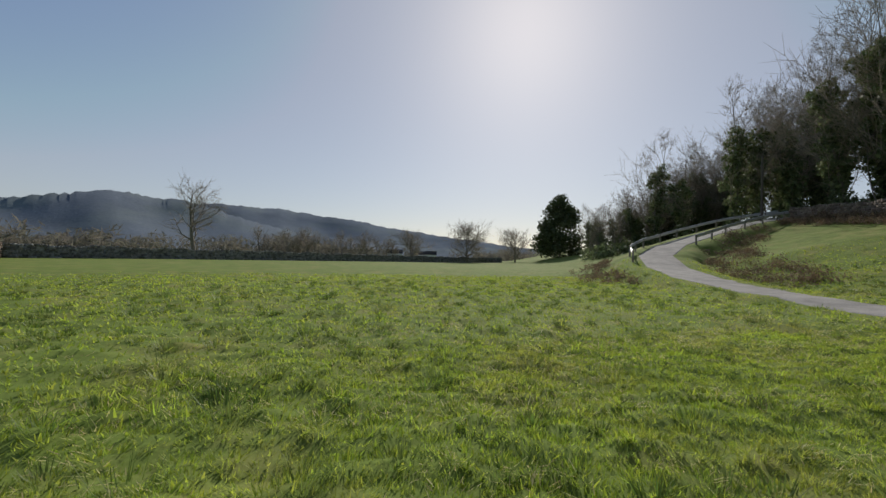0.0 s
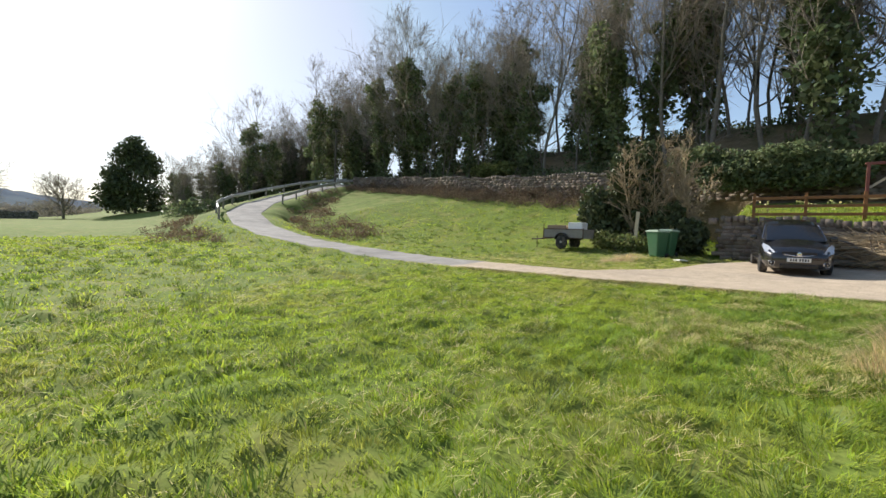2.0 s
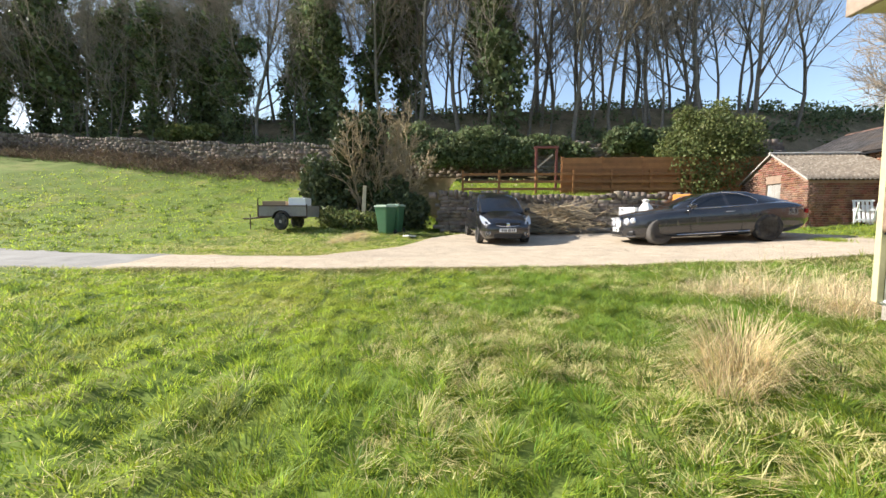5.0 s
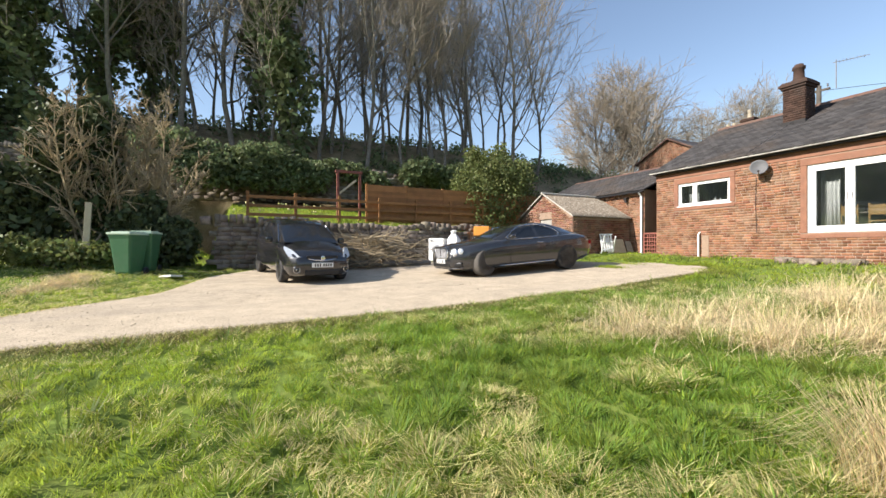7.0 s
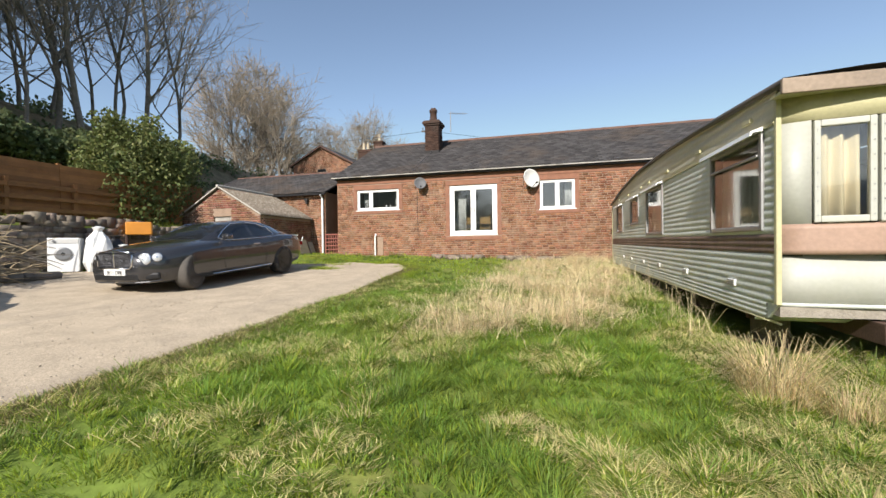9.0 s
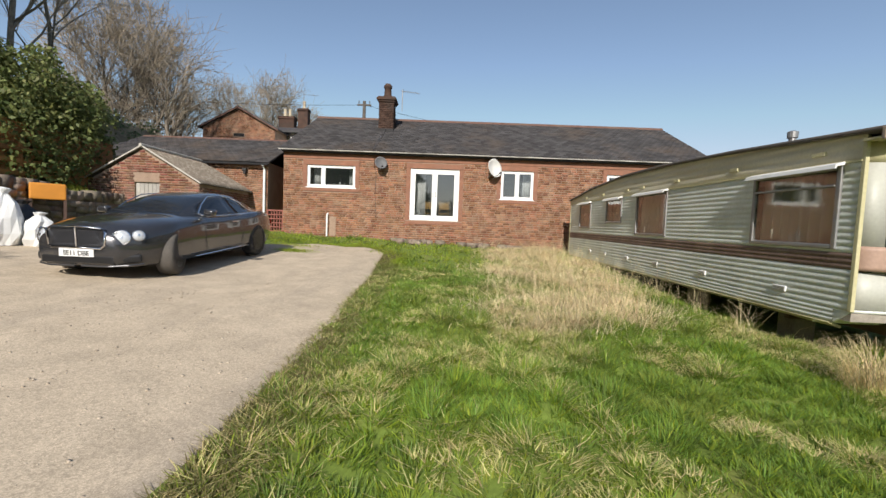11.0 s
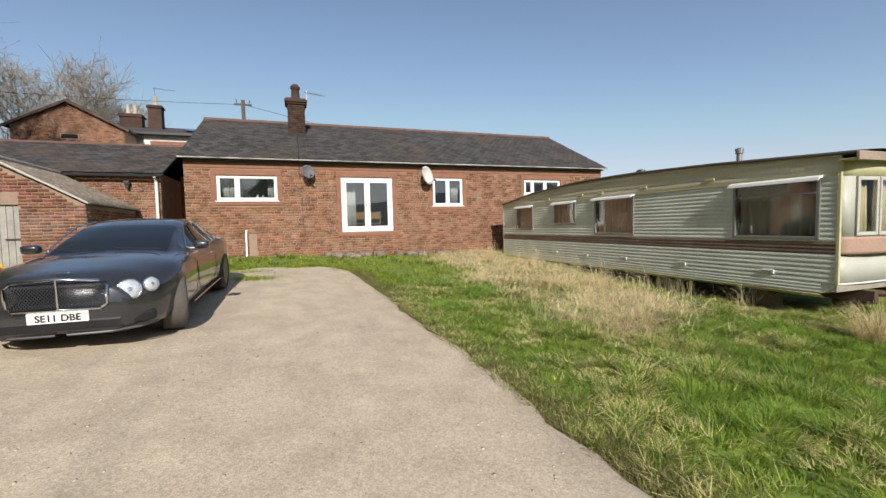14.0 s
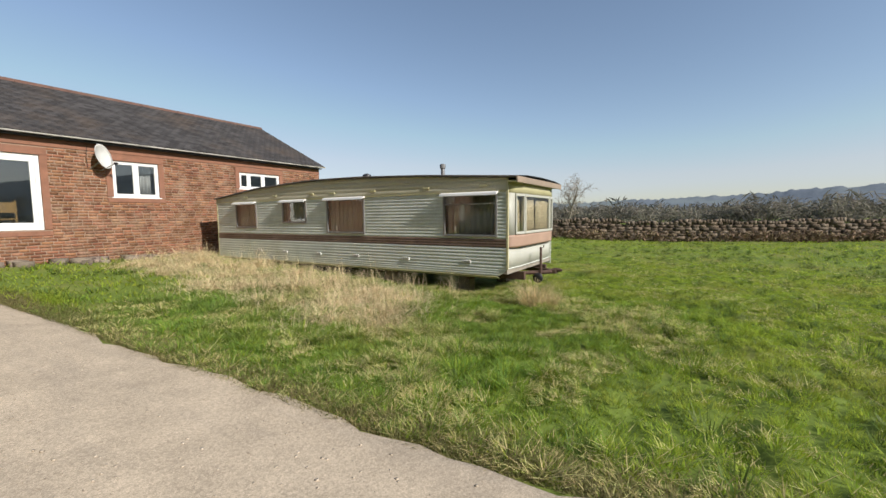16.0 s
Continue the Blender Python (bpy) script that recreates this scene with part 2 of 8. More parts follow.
M_TWIG = mat("twigs", (0.33, 0.28, 0.22), 0.95, var=0.25, scale=3, fine=20, bump=0, spec=0.1)
M_EARTH = mat("bank_earth", (0.25, 0.195, 0.12), 0.95, var=0.4, scale=1.5, fine=25, bump=0.8, dist=0.05, stain=(0.12, 0.13, 0.05), stain_amt=0.7, stain_scale=0.35, spec=0.1)
M_DARK = mat("painted_shade_black", (0.012, 0.012, 0.013), 0.9, var=0.2, bump=0)
M_BLACK = mat("black_plastic", (0.018, 0.018, 0.02), 0.45, var=0.2, bump=0.1)
M_STEEL = mat("grey_steel", (0.32, 0.32, 0.32), 0.45, 0.7, var=0.2, bump=0.1, stain=(0.2, 0.12, 0.07), stain_amt=0.4)
M_RUST = mat("rusty_iron", (0.1, 0.06, 0.045), 0.85, 0.2, var=0.4, bump=0.4, stain=(0.05, 0.045, 0.045), stain_amt=0.6)
M_GLASS = glass_mat("window_glass")
M_GLASSDIM = glass_mat("dusty_glass", (0.9, 0.9, 0.86), 0.12, 0.05)
M_CURTAIN = mat("cream_curtain", (0.74, 0.66, 0.48), 0.9, var=0.12, scale=3, fine=60, bump=0.1)
M_NET = mat("white_curtain", (0.72, 0.72, 0.7), 0.9, var=0.08, scale=3, fine=60, bump=0.1)
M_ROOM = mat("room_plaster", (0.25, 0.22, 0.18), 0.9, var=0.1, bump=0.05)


# ---- ground ----
def smooth(a, b, x):
    t = np.clip((x - a) / (b - a), 0, 1)
    return t * t * (3 - 2 * t)


RAMP = [(14.5, 18, 0.62), (14.6, 24, 1.05), (15.2, 29, 1.6), (16.8, 34.5, 2.55), (20, 39, 3.6), (25.2, 43, 5.0), (32, 47.5, 6.7), (40, 51, 8.2), (60, 58, 10)]
RX, RY, RZ = (np.array(c, dtype=float) for c in zip(*RAMP))


def ramp_near(x, y):
    """Distance to the ramp's middle line, and its height there."""
    best, hz = np.full(np.shape(x), 1e9), np.zeros(np.shape(x))
    for i in range(len(RX) - 1):
        dx, dy = RX[i + 1] - RX[i], RY[i + 1] - RY[i]
        t = np.clip(((x - RX[i]) * dx + (y - RY[i]) * dy) / (dx * dx + dy * dy), 0, 1)
        d = np.hypot(x - RX[i] - t * dx, y - RY[i] - t * dy)
        z = RZ[i] + t * (RZ[i + 1] - RZ[i])
        hz = np.where(d < best, z, hz)
        best = np.minimum(best, d)
    return best, hz


def wall_line(y):
    """x of the old boundary wall above the bank."""
    return np.interp(y, [-60, -12, 6, 20, 34, 47, 80], [29, 29, 31.5, 34, 36, 37, 50])


def height(x, y):
    """Height of the ground."""
    x, y = np.asarray(x, dtype=float), np.asarray(y, dtype=float)
    a = np.interp(x, [-300, -60, 0, 5, 9, 14, 18, 22, 60], [0.0, 0.0, 0.12, 0.2, 0.3, 0.43, 0.57, 0.8, 1.2])
    b = np.interp(y, [-300, -60, -20, -14, -8, -4, 0, 4, 10, 15, 25, 45, 90, 150, 600], [0.5, 0.8, 0.85, 0.72, 0.42, 0.18, 0.03, -0.02, -0.05, 0.03, 0.2, 0.5, 0.9, 1.6, 0.0])
    z = a + b
    # lawn bank below the old wall
    wx = wall_line(y)
    north = smooth(2.5, 8.0, y)
    bank = np.clip((x - 16.2) / np.maximum(wx - 16.2, 1), 0, 1.0)
    bankz = bank ** np.interp(y, [0, 14, 30, 60], [2.0, 2.0, 1.05, 1.0]) * np.interp(y, [0, 6, 20, 34, 48, 80], [4.0, 4.2, 5.0, 6.2, 7.4, 7.8])
    z = np.where(x > 16.2, z * (1 - north) + north * np.maximum(z, z * (1 - bank) + bankz), z)
    # garden terrace behind the retaining wall
    south = 1 - smooth(2.8, 3.6, y)
    terr = smooth(22.75, 23.05, x) * south * smooth(-9.6, -9.2, y)
    z = z * (1 - terr) + terr * np.maximum(z, 2.3 + (x - 23) * 0.2)
    # embankment
    up = smooth(0.4, 11.0, x - wx)
    lift = smooth(-0.1, 0.5, x - wx)
    top = np.interp(y, [-90, -40, -12, 5, 30, 50, 90], [7.5, 9.0, 10.0, 10.4, 11.0, 10.5, 10.0])
    base = np.interp(y, [-60, -30, -10, 6, 20, 34, 48, 80], [2.0, 2.5, 4.6, 5.6, 6.3, 7.2, 7.7, 8.5])
    e = base + (np.maximum(top, base) - base) * up
    z = z * (1 - lift) + lift * np.maximum(z, e)
    # ramp
    d, rz = ramp_near(x, y)
    z = np.maximum(z, rz - 0.4 * np.maximum(d - 1.8, 0))
    w = 1 - smooth(1.7, 3.6, d)
    return z * (1 - w) + rz * w


def ground_at(x, y):
    return float(height(x, y))


def edges_of_track(y):
    """Both edges of the track and the yard at y."""
    xl = np.interp(y, [-9.6, -8.5, -5, -2, 1, 4, 10, 24], [15.0, 14.2, 13.93, 13.82, 13.72, 13.5, 13.2, 13.1])
    xr = np.interp(y, [-9.6, -8.9, -7.5, -5.0, -3.5, 1.5, 3.0, 3.8, 5.4, 8, 24], [16.2, 17.2, 19.6, 21.3, 22.2, 22.4, 21.0, 17.8, 15.9, 15.7, 15.9])
    return xl, xr


def hash2(a, b, k):
    v = np.sin(a * 127.1 + b * 311.7 + k * 74.7) * 4375.85
    return v - np.floor(v)


def clump(x, y, cell=0.33):
    """The grass clump nearest to each point: closeness 0 to 1, its size, and the way out from its middle."""
    i0, j0 = np.floor(x / cell), np.floor(y / cell)
    best = np.full(np.shape(x), 1e9)
    bx, by, bh = np.zeros(np.shape(x)), np.zeros(np.shape(x)), np.zeros(np.shape(x))
    for di in (-1, 0, 1):
        for dj in (-1, 0, 1):
            i, j = i0 + di, j0 + dj
            dx, dy = x - (i + 0.1 + 0.8 * hash2(i, j, 1)) * cell, y - (j + 0.1 + 0.8 * hash2(i, j, 2)) * cell
            d = dx * dx + dy * dy
            m = d < best
            best, bx, by, bh = np.where(m, d, best), np.where(m, dx, bx), np.where(m, dy, by), np.where(m, hash2(i, j, 3), bh)
    return np.exp(-best / (0.48 * cell) ** 2), 0.25 + 1.35 * bh ** 1.6, np.arctan2(by, bx)


def bumps(x, y):
    """Tussocks and hollows of the pasture."""
    x, y = np.asarray(x, dtype=float), np.asarray(y, dtype=float)
    v = np.zeros(np.shape(x))
    for i, (k, amp) in enumerate(((0.9, 0.02), (2.1, 0.02), (4.3, 0.016), (8.3, 0.014), (13.7, 0.013))):
        for j in range(3):
            th = i * 1.3 + j * 2.1
            v = v + amp * np.sin(k * (x * math.cos(th) + y * math.sin(th)) + 1.7 * j + 0.8 * np.sin(k * 0.6 * (x * math.sin(th) - y * math.cos(th))))
    g, size, _ = clump(x, y)
    return 0.6 * v + 0.038 * g * size - 0.012


def on_track(x, y, grow=0.0):
    xl, xr = edges_of_track(y)
    near = (x > xl - grow) & (x < xr + grow) & (y > -9.4) & (y < 24)
    d, _ = ramp_near(np.asarray(x, dtype=float), np.asarray(y, dtype=float))
    return near | ((d < 1.5 + grow) & (np.asarray(y) > 20))


def calm(x, y):
    """How far the pasture's unevenness has grown beside the track, 0 to 1."""
    xl, xr = edges_of_track(y)
    d = np.where((np.asarray(y) > -9.4) & (np.asarray(y) < 24), np.maximum(xl - x, x - xr), 9.0)
    return smooth(0.0, 0.7, d) * smooth(1.8, 3.0, ramp_near(np.asarray(x, dtype=float), np.asarray(y, dtype=float))[0])


def grid_axis(fine0, fine1, step, lo, hi, near0, near1, small):
    a = list(np.arange(fine0, near0, step)) + list(np.arange(near0, near1, small)) + list(np.arange(near1, fine1 + 0.01, step))
    s, x = step, fine1
    while x < hi:
        s *= 1.16
        x += s
        a.append(min(x, hi))
    s, x = step, fine0
    while x > lo:
        s *= 1.16
        x -= s
        a.insert(0, max(x, lo))
    return np.array(a)


gx, gy = grid_axis(-3, 42, 0.33, -1500, 1500, -2.5, 15.5, 0.1), grid_axis(-14, 50, 0.36, -1500, 1500, -6.5, 10, 0.1)
GX, GY = np.meshgrid(gx, gy)
near_w = np.clip(1 - (np.hypot(GX - 10, GY - 4) - 35) / 20, 0, 1)
GZ = height(GX, GY) + (bumps(GX, GY) - 0.02) * near_w * calm(GX, GY) - np.where(on_track(GX, GY, -0.25), 0.04, 0.0)
nx, ny = len(gx), len(gy)
idx = np.arange(nx * ny).reshape(ny, nx)
quads = np.stack([idx[:-1, :-1], idx[:-1, 1:], idx[1:, 1:], idx[1:, :-1]], -1).reshape(-1, 4)
cx, cy = (gx[:-1] + gx[1:]) / 2, (gy[:-1] + gy[1:]) / 2
CX, CY = np.meshgrid(cx, cy)
earthy = (CX > wall_line(CY) - 1.5) & (CX < 75) & (CY < 75) & (CY > -70)
me = mesh_from("ground", np.stack([GX, GY, GZ], -1).reshape(-1, 3), quads, [M_GROUND, M_EARTH], True, earthy.astype(int).ravel())
ground = tagged(new("ground", me), "rough green pasture rising to a wooded bank", "ground", kind="structure")

# track and yard
rows = []
for y in np.concatenate([np.arange(-9.4, 24, 0.25), [24.0]]):
    xl, xr = edges_of_track(y)
    wob = 0.05 * math.sin(y * 1.3) + 0.03 * math.sin(y * 4.7 + 1) + 0.03 * math.sin(y * 9.1)
    wob2 = 0.15 * math.sin(y * 1.3 + 2) + 0.12 * math.sin(y * 3.9)
    t = 0.5 - 0.5 * np.cos(np.linspace(0, 1, 27) * math.pi)
    rows.append(np.stack([xl + wob + (xr + wob2 - xl - wob) * t, np.full(27, y)], -1))
for i in range(1, 46):
    s = i / 45 * (len(RX) - 2) + 1
    k = min(int(s), len(RX) - 2)
    f = s - k
    c = np.array([RX[k] + (RX[k + 1] - RX[k]) * f, RY[k] + (RY[k + 1] - RY[k]) * f])
    d = np.array([RX[min(k + 2, len(RX) - 1)] - RX[k - 1], RY[min(k + 2, len(RX) - 1)] - RY[k - 1]])
    d /= np.linalg.norm(d)
    side = np.array([d[1], -d[0]])
    rows.append(c + np.outer(-1.35 * np.cos(np.linspace(0, 1, 27) * math.pi), side))
TR = np.array(rows)
TX, TY = TR[..., 0], TR[..., 1]
across = np.hypot(TX - TX[:, :1], TY - TY[:, :1])
across = np.minimum(across, across[:, -1:] - across)
edge = np.exp(-(across / 0.05) ** 2)
TZ = height(TX, TY) + 0.03 - 0.09 * edge + 0.003 * np.sin(TX * 1.7 + np.sin(TY * 0.9)) * np.sin(TY * 0.8) - 0.025 * np.exp(-((np.abs(TX - 14.95) - 0.75) / 0.22) ** 2)
n0, n1 = TX.shape
idx = np.arange(n0 * n1).reshape(n0, n1)
quads = np.stack([idx[:-1, :-1], idx[:-1, 1:], idx[1:, 1:], idx[1:, :-1]], -1).reshape(-1, 4)
M_RAMP = mat("worn_grey_tarmac", (0.3, 0.285, 0.26), 0.9, var=0.25, scale=1.6, fine=90, bump=0.3, dist=0.006, stain=(0.16, 0.155, 0.15), stain_amt=0.75, stain_scale=0.55, spec=0.2)
grey = np.repeat(((TY[:-1, 0] + TY[1:, 0]) / 2 > 9.6).astype(int), n1 - 1)
road = tagged(new("road", mesh_from("road", np.stack([TX, TY, TZ], -1).reshape(-1, 3), quads, [M_TRACK, M_RAMP], True, grey)), "pale dusty gravel track widening into a yard", "track", kind="structure")


# ---- brick buildings ----
def wall_pieces(u0, u1, v0, v1, holes):
    """Cells (u0, u1, v0, v1) of a wall round its openings."""
    us = sorted({u0, u1, *[h[i] for h in holes for i in (0, 1) if u0 < h[i] < u1]})
    vs = sorted({v0, v1, *[h[i] for h in holes for i in (2, 3) if v0 < h[i] < v1]})
    out = []
    for a, b in zip(us, us[1:]):
        for c, d in zip(vs, vs[1:]):
            if not any(h[0] <= (a + b) / 2 <= h[1] and h[2] <= (c + d) / 2 <= h[3] for h in holes):
                out.append((a, b, c, d))
    return out


def brick_list(u0, u1, v0, v1, holes, length=0.225, course=0.078, joint=0.012, limit=None):
    """Bricks (u, v, width, height) of a wall, cut at its openings."""
    out, v, row = [], v0, 0
    while v + course * 0.5 < v1:
        u = u0 - (row % 2) * length / 2
        while u < u1:
            ln = length * rng.uniform(0.86, 1.1)
            a, b = max(u, u0), min(u + ln - joint, u1)
            segs = [(a, b)]
            for h in holes:
                if h[2] - 0.02 < v + course / 2 < h[3] + 0.02:
                    segs = [q for s in segs for q in ((s[0], min(s[1], h[0])), (max(s[0], h[1]), s[1])) if q[1] - q[0] > 0.03]
            top = v1 if limit is None else limit((a + b) / 2)
            if v + course < top:
                out += [(s[0], v, s[1] - s[0], min(course - joint, v1 - v)) for s in segs if s[1] - s[0] > 0.03]
            u += ln
        v += course
        row += 1
    return out


def brick_arrays(bricks, place, proud=(0.004, 0.02), depth=0.03):
    """Verts and faces of bricks; place(u, v, w) gives the point at w in front of the wall."""
    n = len(bricks)
    b = np.array(bricks)
    pr = rng.uniform(proud[0], proud[1], n)
    verts = np.zeros((n, 8, 3))
    jit = rng.uniform(-0.003, 0.003, (n, 8, 2))
    for k, (du, dv, f) in enumerate(((0, 0, 0), (1, 0, 0), (1, 1, 0), (0, 1, 0), (0, 0, 1), (1, 0, 1), (1, 1, 1), (0, 1, 1))):
        ins = 0.004 * f
        u = b[:, 0] + b[:, 2] * du + (ins if du == 0 else -ins) + jit[:, k, 0]
        v = b[:, 1] + b[:, 3] * dv + (ins if dv == 0 else -ins) + jit[:, k, 1]
        verts[:, k] = place(u, v, np.where(f, pr, pr - depth))
    fc = np.array([(4, 5, 6, 7), (0, 1, 5, 4), (1, 2, 6, 5), (2, 3, 7, 6), (3, 0, 4, 7)])
    faces = (np.arange(n)[:, None, None] * 8 + fc[None]).reshape(-1, 4)
    return verts.reshape(-1, 3), faces


def brick_face(parent, bricks, place, near=None, material=None):
    """Bricks of one wall: those that near() picks are parts, the rest is one joined part."""
    material = material or M_BRICK
    if near:
        own = [b for b in bricks if near(b)][:300]
        keep = set(map(tuple, own))
        bricks = [b for b in bricks if tuple(b) not in keep]
        for b in own:
            v, f = brick_arrays([b], place)
            under(new("brick", mesh_from("brick", v, f, material)), parent)
    v, f = brick_arrays(bricks, place)
    tagged(part_np("brickwork", v, f, material, parent), "weathered red brick courses", kind="stuff")


def facing_y(y):
    return lambda u, v, w: np.stack([u, np.zeros_like(u) + y + w, v + np.zeros_like(u)], -1)


def facing_x(x, sign=-1):
    return lambda u, v, w: np.stack([np.zeros_like(u) + x + sign * w, u, v + np.zeros_like(u)], -1)


def slate_roof(parent, x0, x1, ye, ze, yr, zr, w=0.26, ex=0.19, near=None, name="slate", material=None):
    """Slates on one slope from the eave (ye, ze) to the ridge (yr, zr)."""
    material = material or M_SLATE
    L = math.hypot(yr - ye, zr - ze)
    d = np.array([0, (yr - ye) / L, (zr - ze) / L])
    nrm = np.array([0, -d[2] * np.sign(d[1]), abs(d[1])])
    own, rest = [], []
    for r in range(int(L / ex)):
        x = x0 - (r % 2) * w / 2
        while x < x1:
            a, b = max(x, x0), min(x + w - 0.006, x1)
            if b - a > 0.04:
                s0 = r * ex + rng.normal(0, 0.006)
                (own if near and near(a, r) and len(own) < 300 else rest).append((a, b, s0, s0 + ex * 1.9, rng.uniform(0, 0.006)))
            x += w

    def arr(items):
        n = len(items)
        q = np.array(items)
        verts = np.zeros((n, 8, 3))
        for k, (i, j, t) in enumerate(((0, 2, 0), (1, 2, 0), (1, 3, 0), (0, 3, 0), (0, 2, 1), (1, 2, 1), (1, 3, 1), (0, 3, 1))):
            s = np.minimum(q[:, j], L)
            lift = (0.022 if j == 2 else 0.008) + q[:, 4] - (0 if t else 0.008)
            p = np.array([0, ye, ze])[None] + s[:, None] * d[None] + lift[:, None] * nrm[None]
            p[:, 0] = q[:, i]
            verts[:, k] = p
        fc = np.array([(4, 5, 6, 7), (0, 1, 5, 4), (1, 2, 6, 5), (3, 0, 4, 7)])
        return verts.reshape(-1, 3), (np.arange(n)[:, None, None] * 8 + fc[None]).reshape(-1, 4)
    for it in own:
        v, f = arr([it])
        under(new(name, mesh_from(name, v, f, material)), parent)
    v, f = arr(rest)
    tagged(part_np("slating", v, f, material, parent), "courses of dark grey roof slates", kind="stuff")


def solid(items):
    bm = bmesh.new()
    for it in items:
        box(bm, *it)
    return bm


def prism(bm, prof, a, b, axis):
    """Extrudes a profile: axis 'X' takes (y, z) pairs from x = a to b, 'Y' takes (x, z) pairs."""
    def pt(p, t):
        return (t, p[0], p[1]) if axis == 'X' else (p[0], t, p[1])
    r0, r1 = [bm.verts.new(pt(p, a)) for p in prof], [bm.verts.new(pt(p, b)) for p in prof]
    bm.faces.new(r0)
    bm.faces.new(r1[::-1])
    n = len(prof)
    for i in range(n):
        bm.faces.new((r0[i], r0[(i + 1) % n], r1[(i + 1) % n], r1[i]))


HY = -12.76
HX0, HX1 = 2.5, 19.05
OPEN = {"window_1": (16.24, 18.12, 3.10, 3.95), "door_1": (12.18, 14.08, 1.95, 3.95), "window_2": (9.30, 10.56, 2.89, 3.98), "window_3": (4.68, 6.48, 3.34, 3.97)}
holes = list(OPEN.values())
house = empty("house", (10.8, HY, 1.1), label="long low red brick cottage with a dark slate roof", category="house")
house.matrix_world = Matrix.Identity(4)
E_Z, R_Y, R_Z = 4.55, -17.1, 6.85
wall_items = [((a, HY - 0.32, c), (b, HY, d)) for a, b, c, d in wall_pieces(HX0, HX1, 0.6, E_Z, holes)]
for it in wall_items:
    part("wall_section", solid([it]), M_MORTAR, house)
for gxp in (HX0, HX1 - 0.3):
    bm = bmesh.new()
    prism(bm, [(HY - 0.33, 0.6), (HY - 0.33, E_Z - 0.1), (R_Y, R_Z - 0.15), (-21.4, E_Z - 0.1), (-21.4, 0.6)], gxp, gxp + 0.3, 'X')
    part("gable_wall", bm, M_BRICK, house)
part("back_wall", solid([((HX0, -21.7, 0.6), (HX1, -21.4, E_Z - 0.05))]), M_BRICK, house)
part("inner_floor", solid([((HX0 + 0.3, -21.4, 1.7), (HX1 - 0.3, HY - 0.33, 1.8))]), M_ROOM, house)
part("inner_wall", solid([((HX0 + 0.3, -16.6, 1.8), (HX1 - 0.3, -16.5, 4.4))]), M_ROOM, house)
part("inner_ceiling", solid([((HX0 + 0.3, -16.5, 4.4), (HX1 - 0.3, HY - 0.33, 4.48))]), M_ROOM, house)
roof = bmesh.new()
prism(roof, [(HY + 0.24, E_Z - 0.09), (HY + 0.24, E_Z - 0.03), (R_Y, R_Z), (-21.9, E_Z - 0.1), (-21.9, E_Z - 0.18), (R_Y, R_Z - 0.1)], HX0 - 0.15, HX1 + 0.1, 'X')
roof = part("roof", roof, M_SLATE, house)
M_GUTTER = mat("weathered_gutter", (0.5, 0.48, 0.44), 0.6, var=0.3, scale=1.2, fine=30, bump=0.1, stain=(0.1, 0.09, 0.08), stain_amt=0.85, stain_scale=1.1)
gut = bmesh.new()
prism(gut, [(HY + 0.22, E_Z - 0.085), (HY + 0.31, E_Z - 0.09), (HY + 0.32, E_Z - 0.055), (HY + 0.305, E_Z - 0.055), (HY + 0.30, E_Z - 0.075), (HY + 0.24, E_Z - 0.075)], HX0 - 0.15, HX1 + 0.1, 'X')
part("gutter", gut, M_GUTTER, house, "white plastic gutter")
part("fascia", solid([((HX0, HY + 0.03, E_Z - 0.145), (HX1, HY + 0.2, E_Z - 0.1))]), M_BLACK, house, "dark eaves board")


def window(name, x0, x1, z0, z1, y, mullions, parent=None, deep=0.09, fr=0.065, label=""):
    """A white framed window in a wall that faces +y: frame, sill, panes between mullions."""
    w = empty(name, (0, 0, 0), label=label, kind="structure")
    items = [((x0, y - deep, z0), (x0 + fr, y, z1)), ((x1 - fr, y - deep, z0), (x1, y, z1)), ((x0 + fr, y - deep, z0), (x1 - fr, y, z0 + fr)), ((x0 + fr, y - deep, z1 - fr), (x1 - fr, y, z1))]
    part("window_frame", boxes(items, 0.008), M_PVC, w)
    xs = [x0 + fr, *mullions, x1 - fr]
    for m in mullions:
        part("mullion", boxes([((m - 0.045, y - deep, z0 + fr), (m + 0.045, y + 0.004, z1 - fr))], 0.006), M_PVC, w)
    for a, b in zip(xs, xs[1:]):
        a2, b2 = a + (0.045 if a in mullions else 0), b - (0.045 if b in mullions else 0)
        s = 0.035
        sash = [((a2, y - 0.075, z0 + fr), (a2 + s, y - 0.012, z1 - fr)), ((b2 - s, y - 0.075, z0 + fr), (b2, y - 0.012, z1 - fr)), ((a2 + s, y - 0.075, z0 + fr), (b2 - s, y - 0.012, z0 + fr + s)), ((a2 + s, y - 0.075, z1 - fr - s), (b2 - s, y - 0.012, z1 - fr))]
        part("sash", boxes(sash, 0.005), M_PVC, w)
        p = part("pane", boxes([((a2 + s, y - 0.052, z0 + fr + s), (b2 - s, y - 0.044, z1 - fr - s))]), M_GLASS, w)
        p.visible_shadow = False
    part("window_sill", boxes([((x0 - 0.05, y - deep, z0 - 0.035), (x1 + 0.05, y + 0.05, z0 - 0.002))], 0.008), M_PVC, w)
    return w


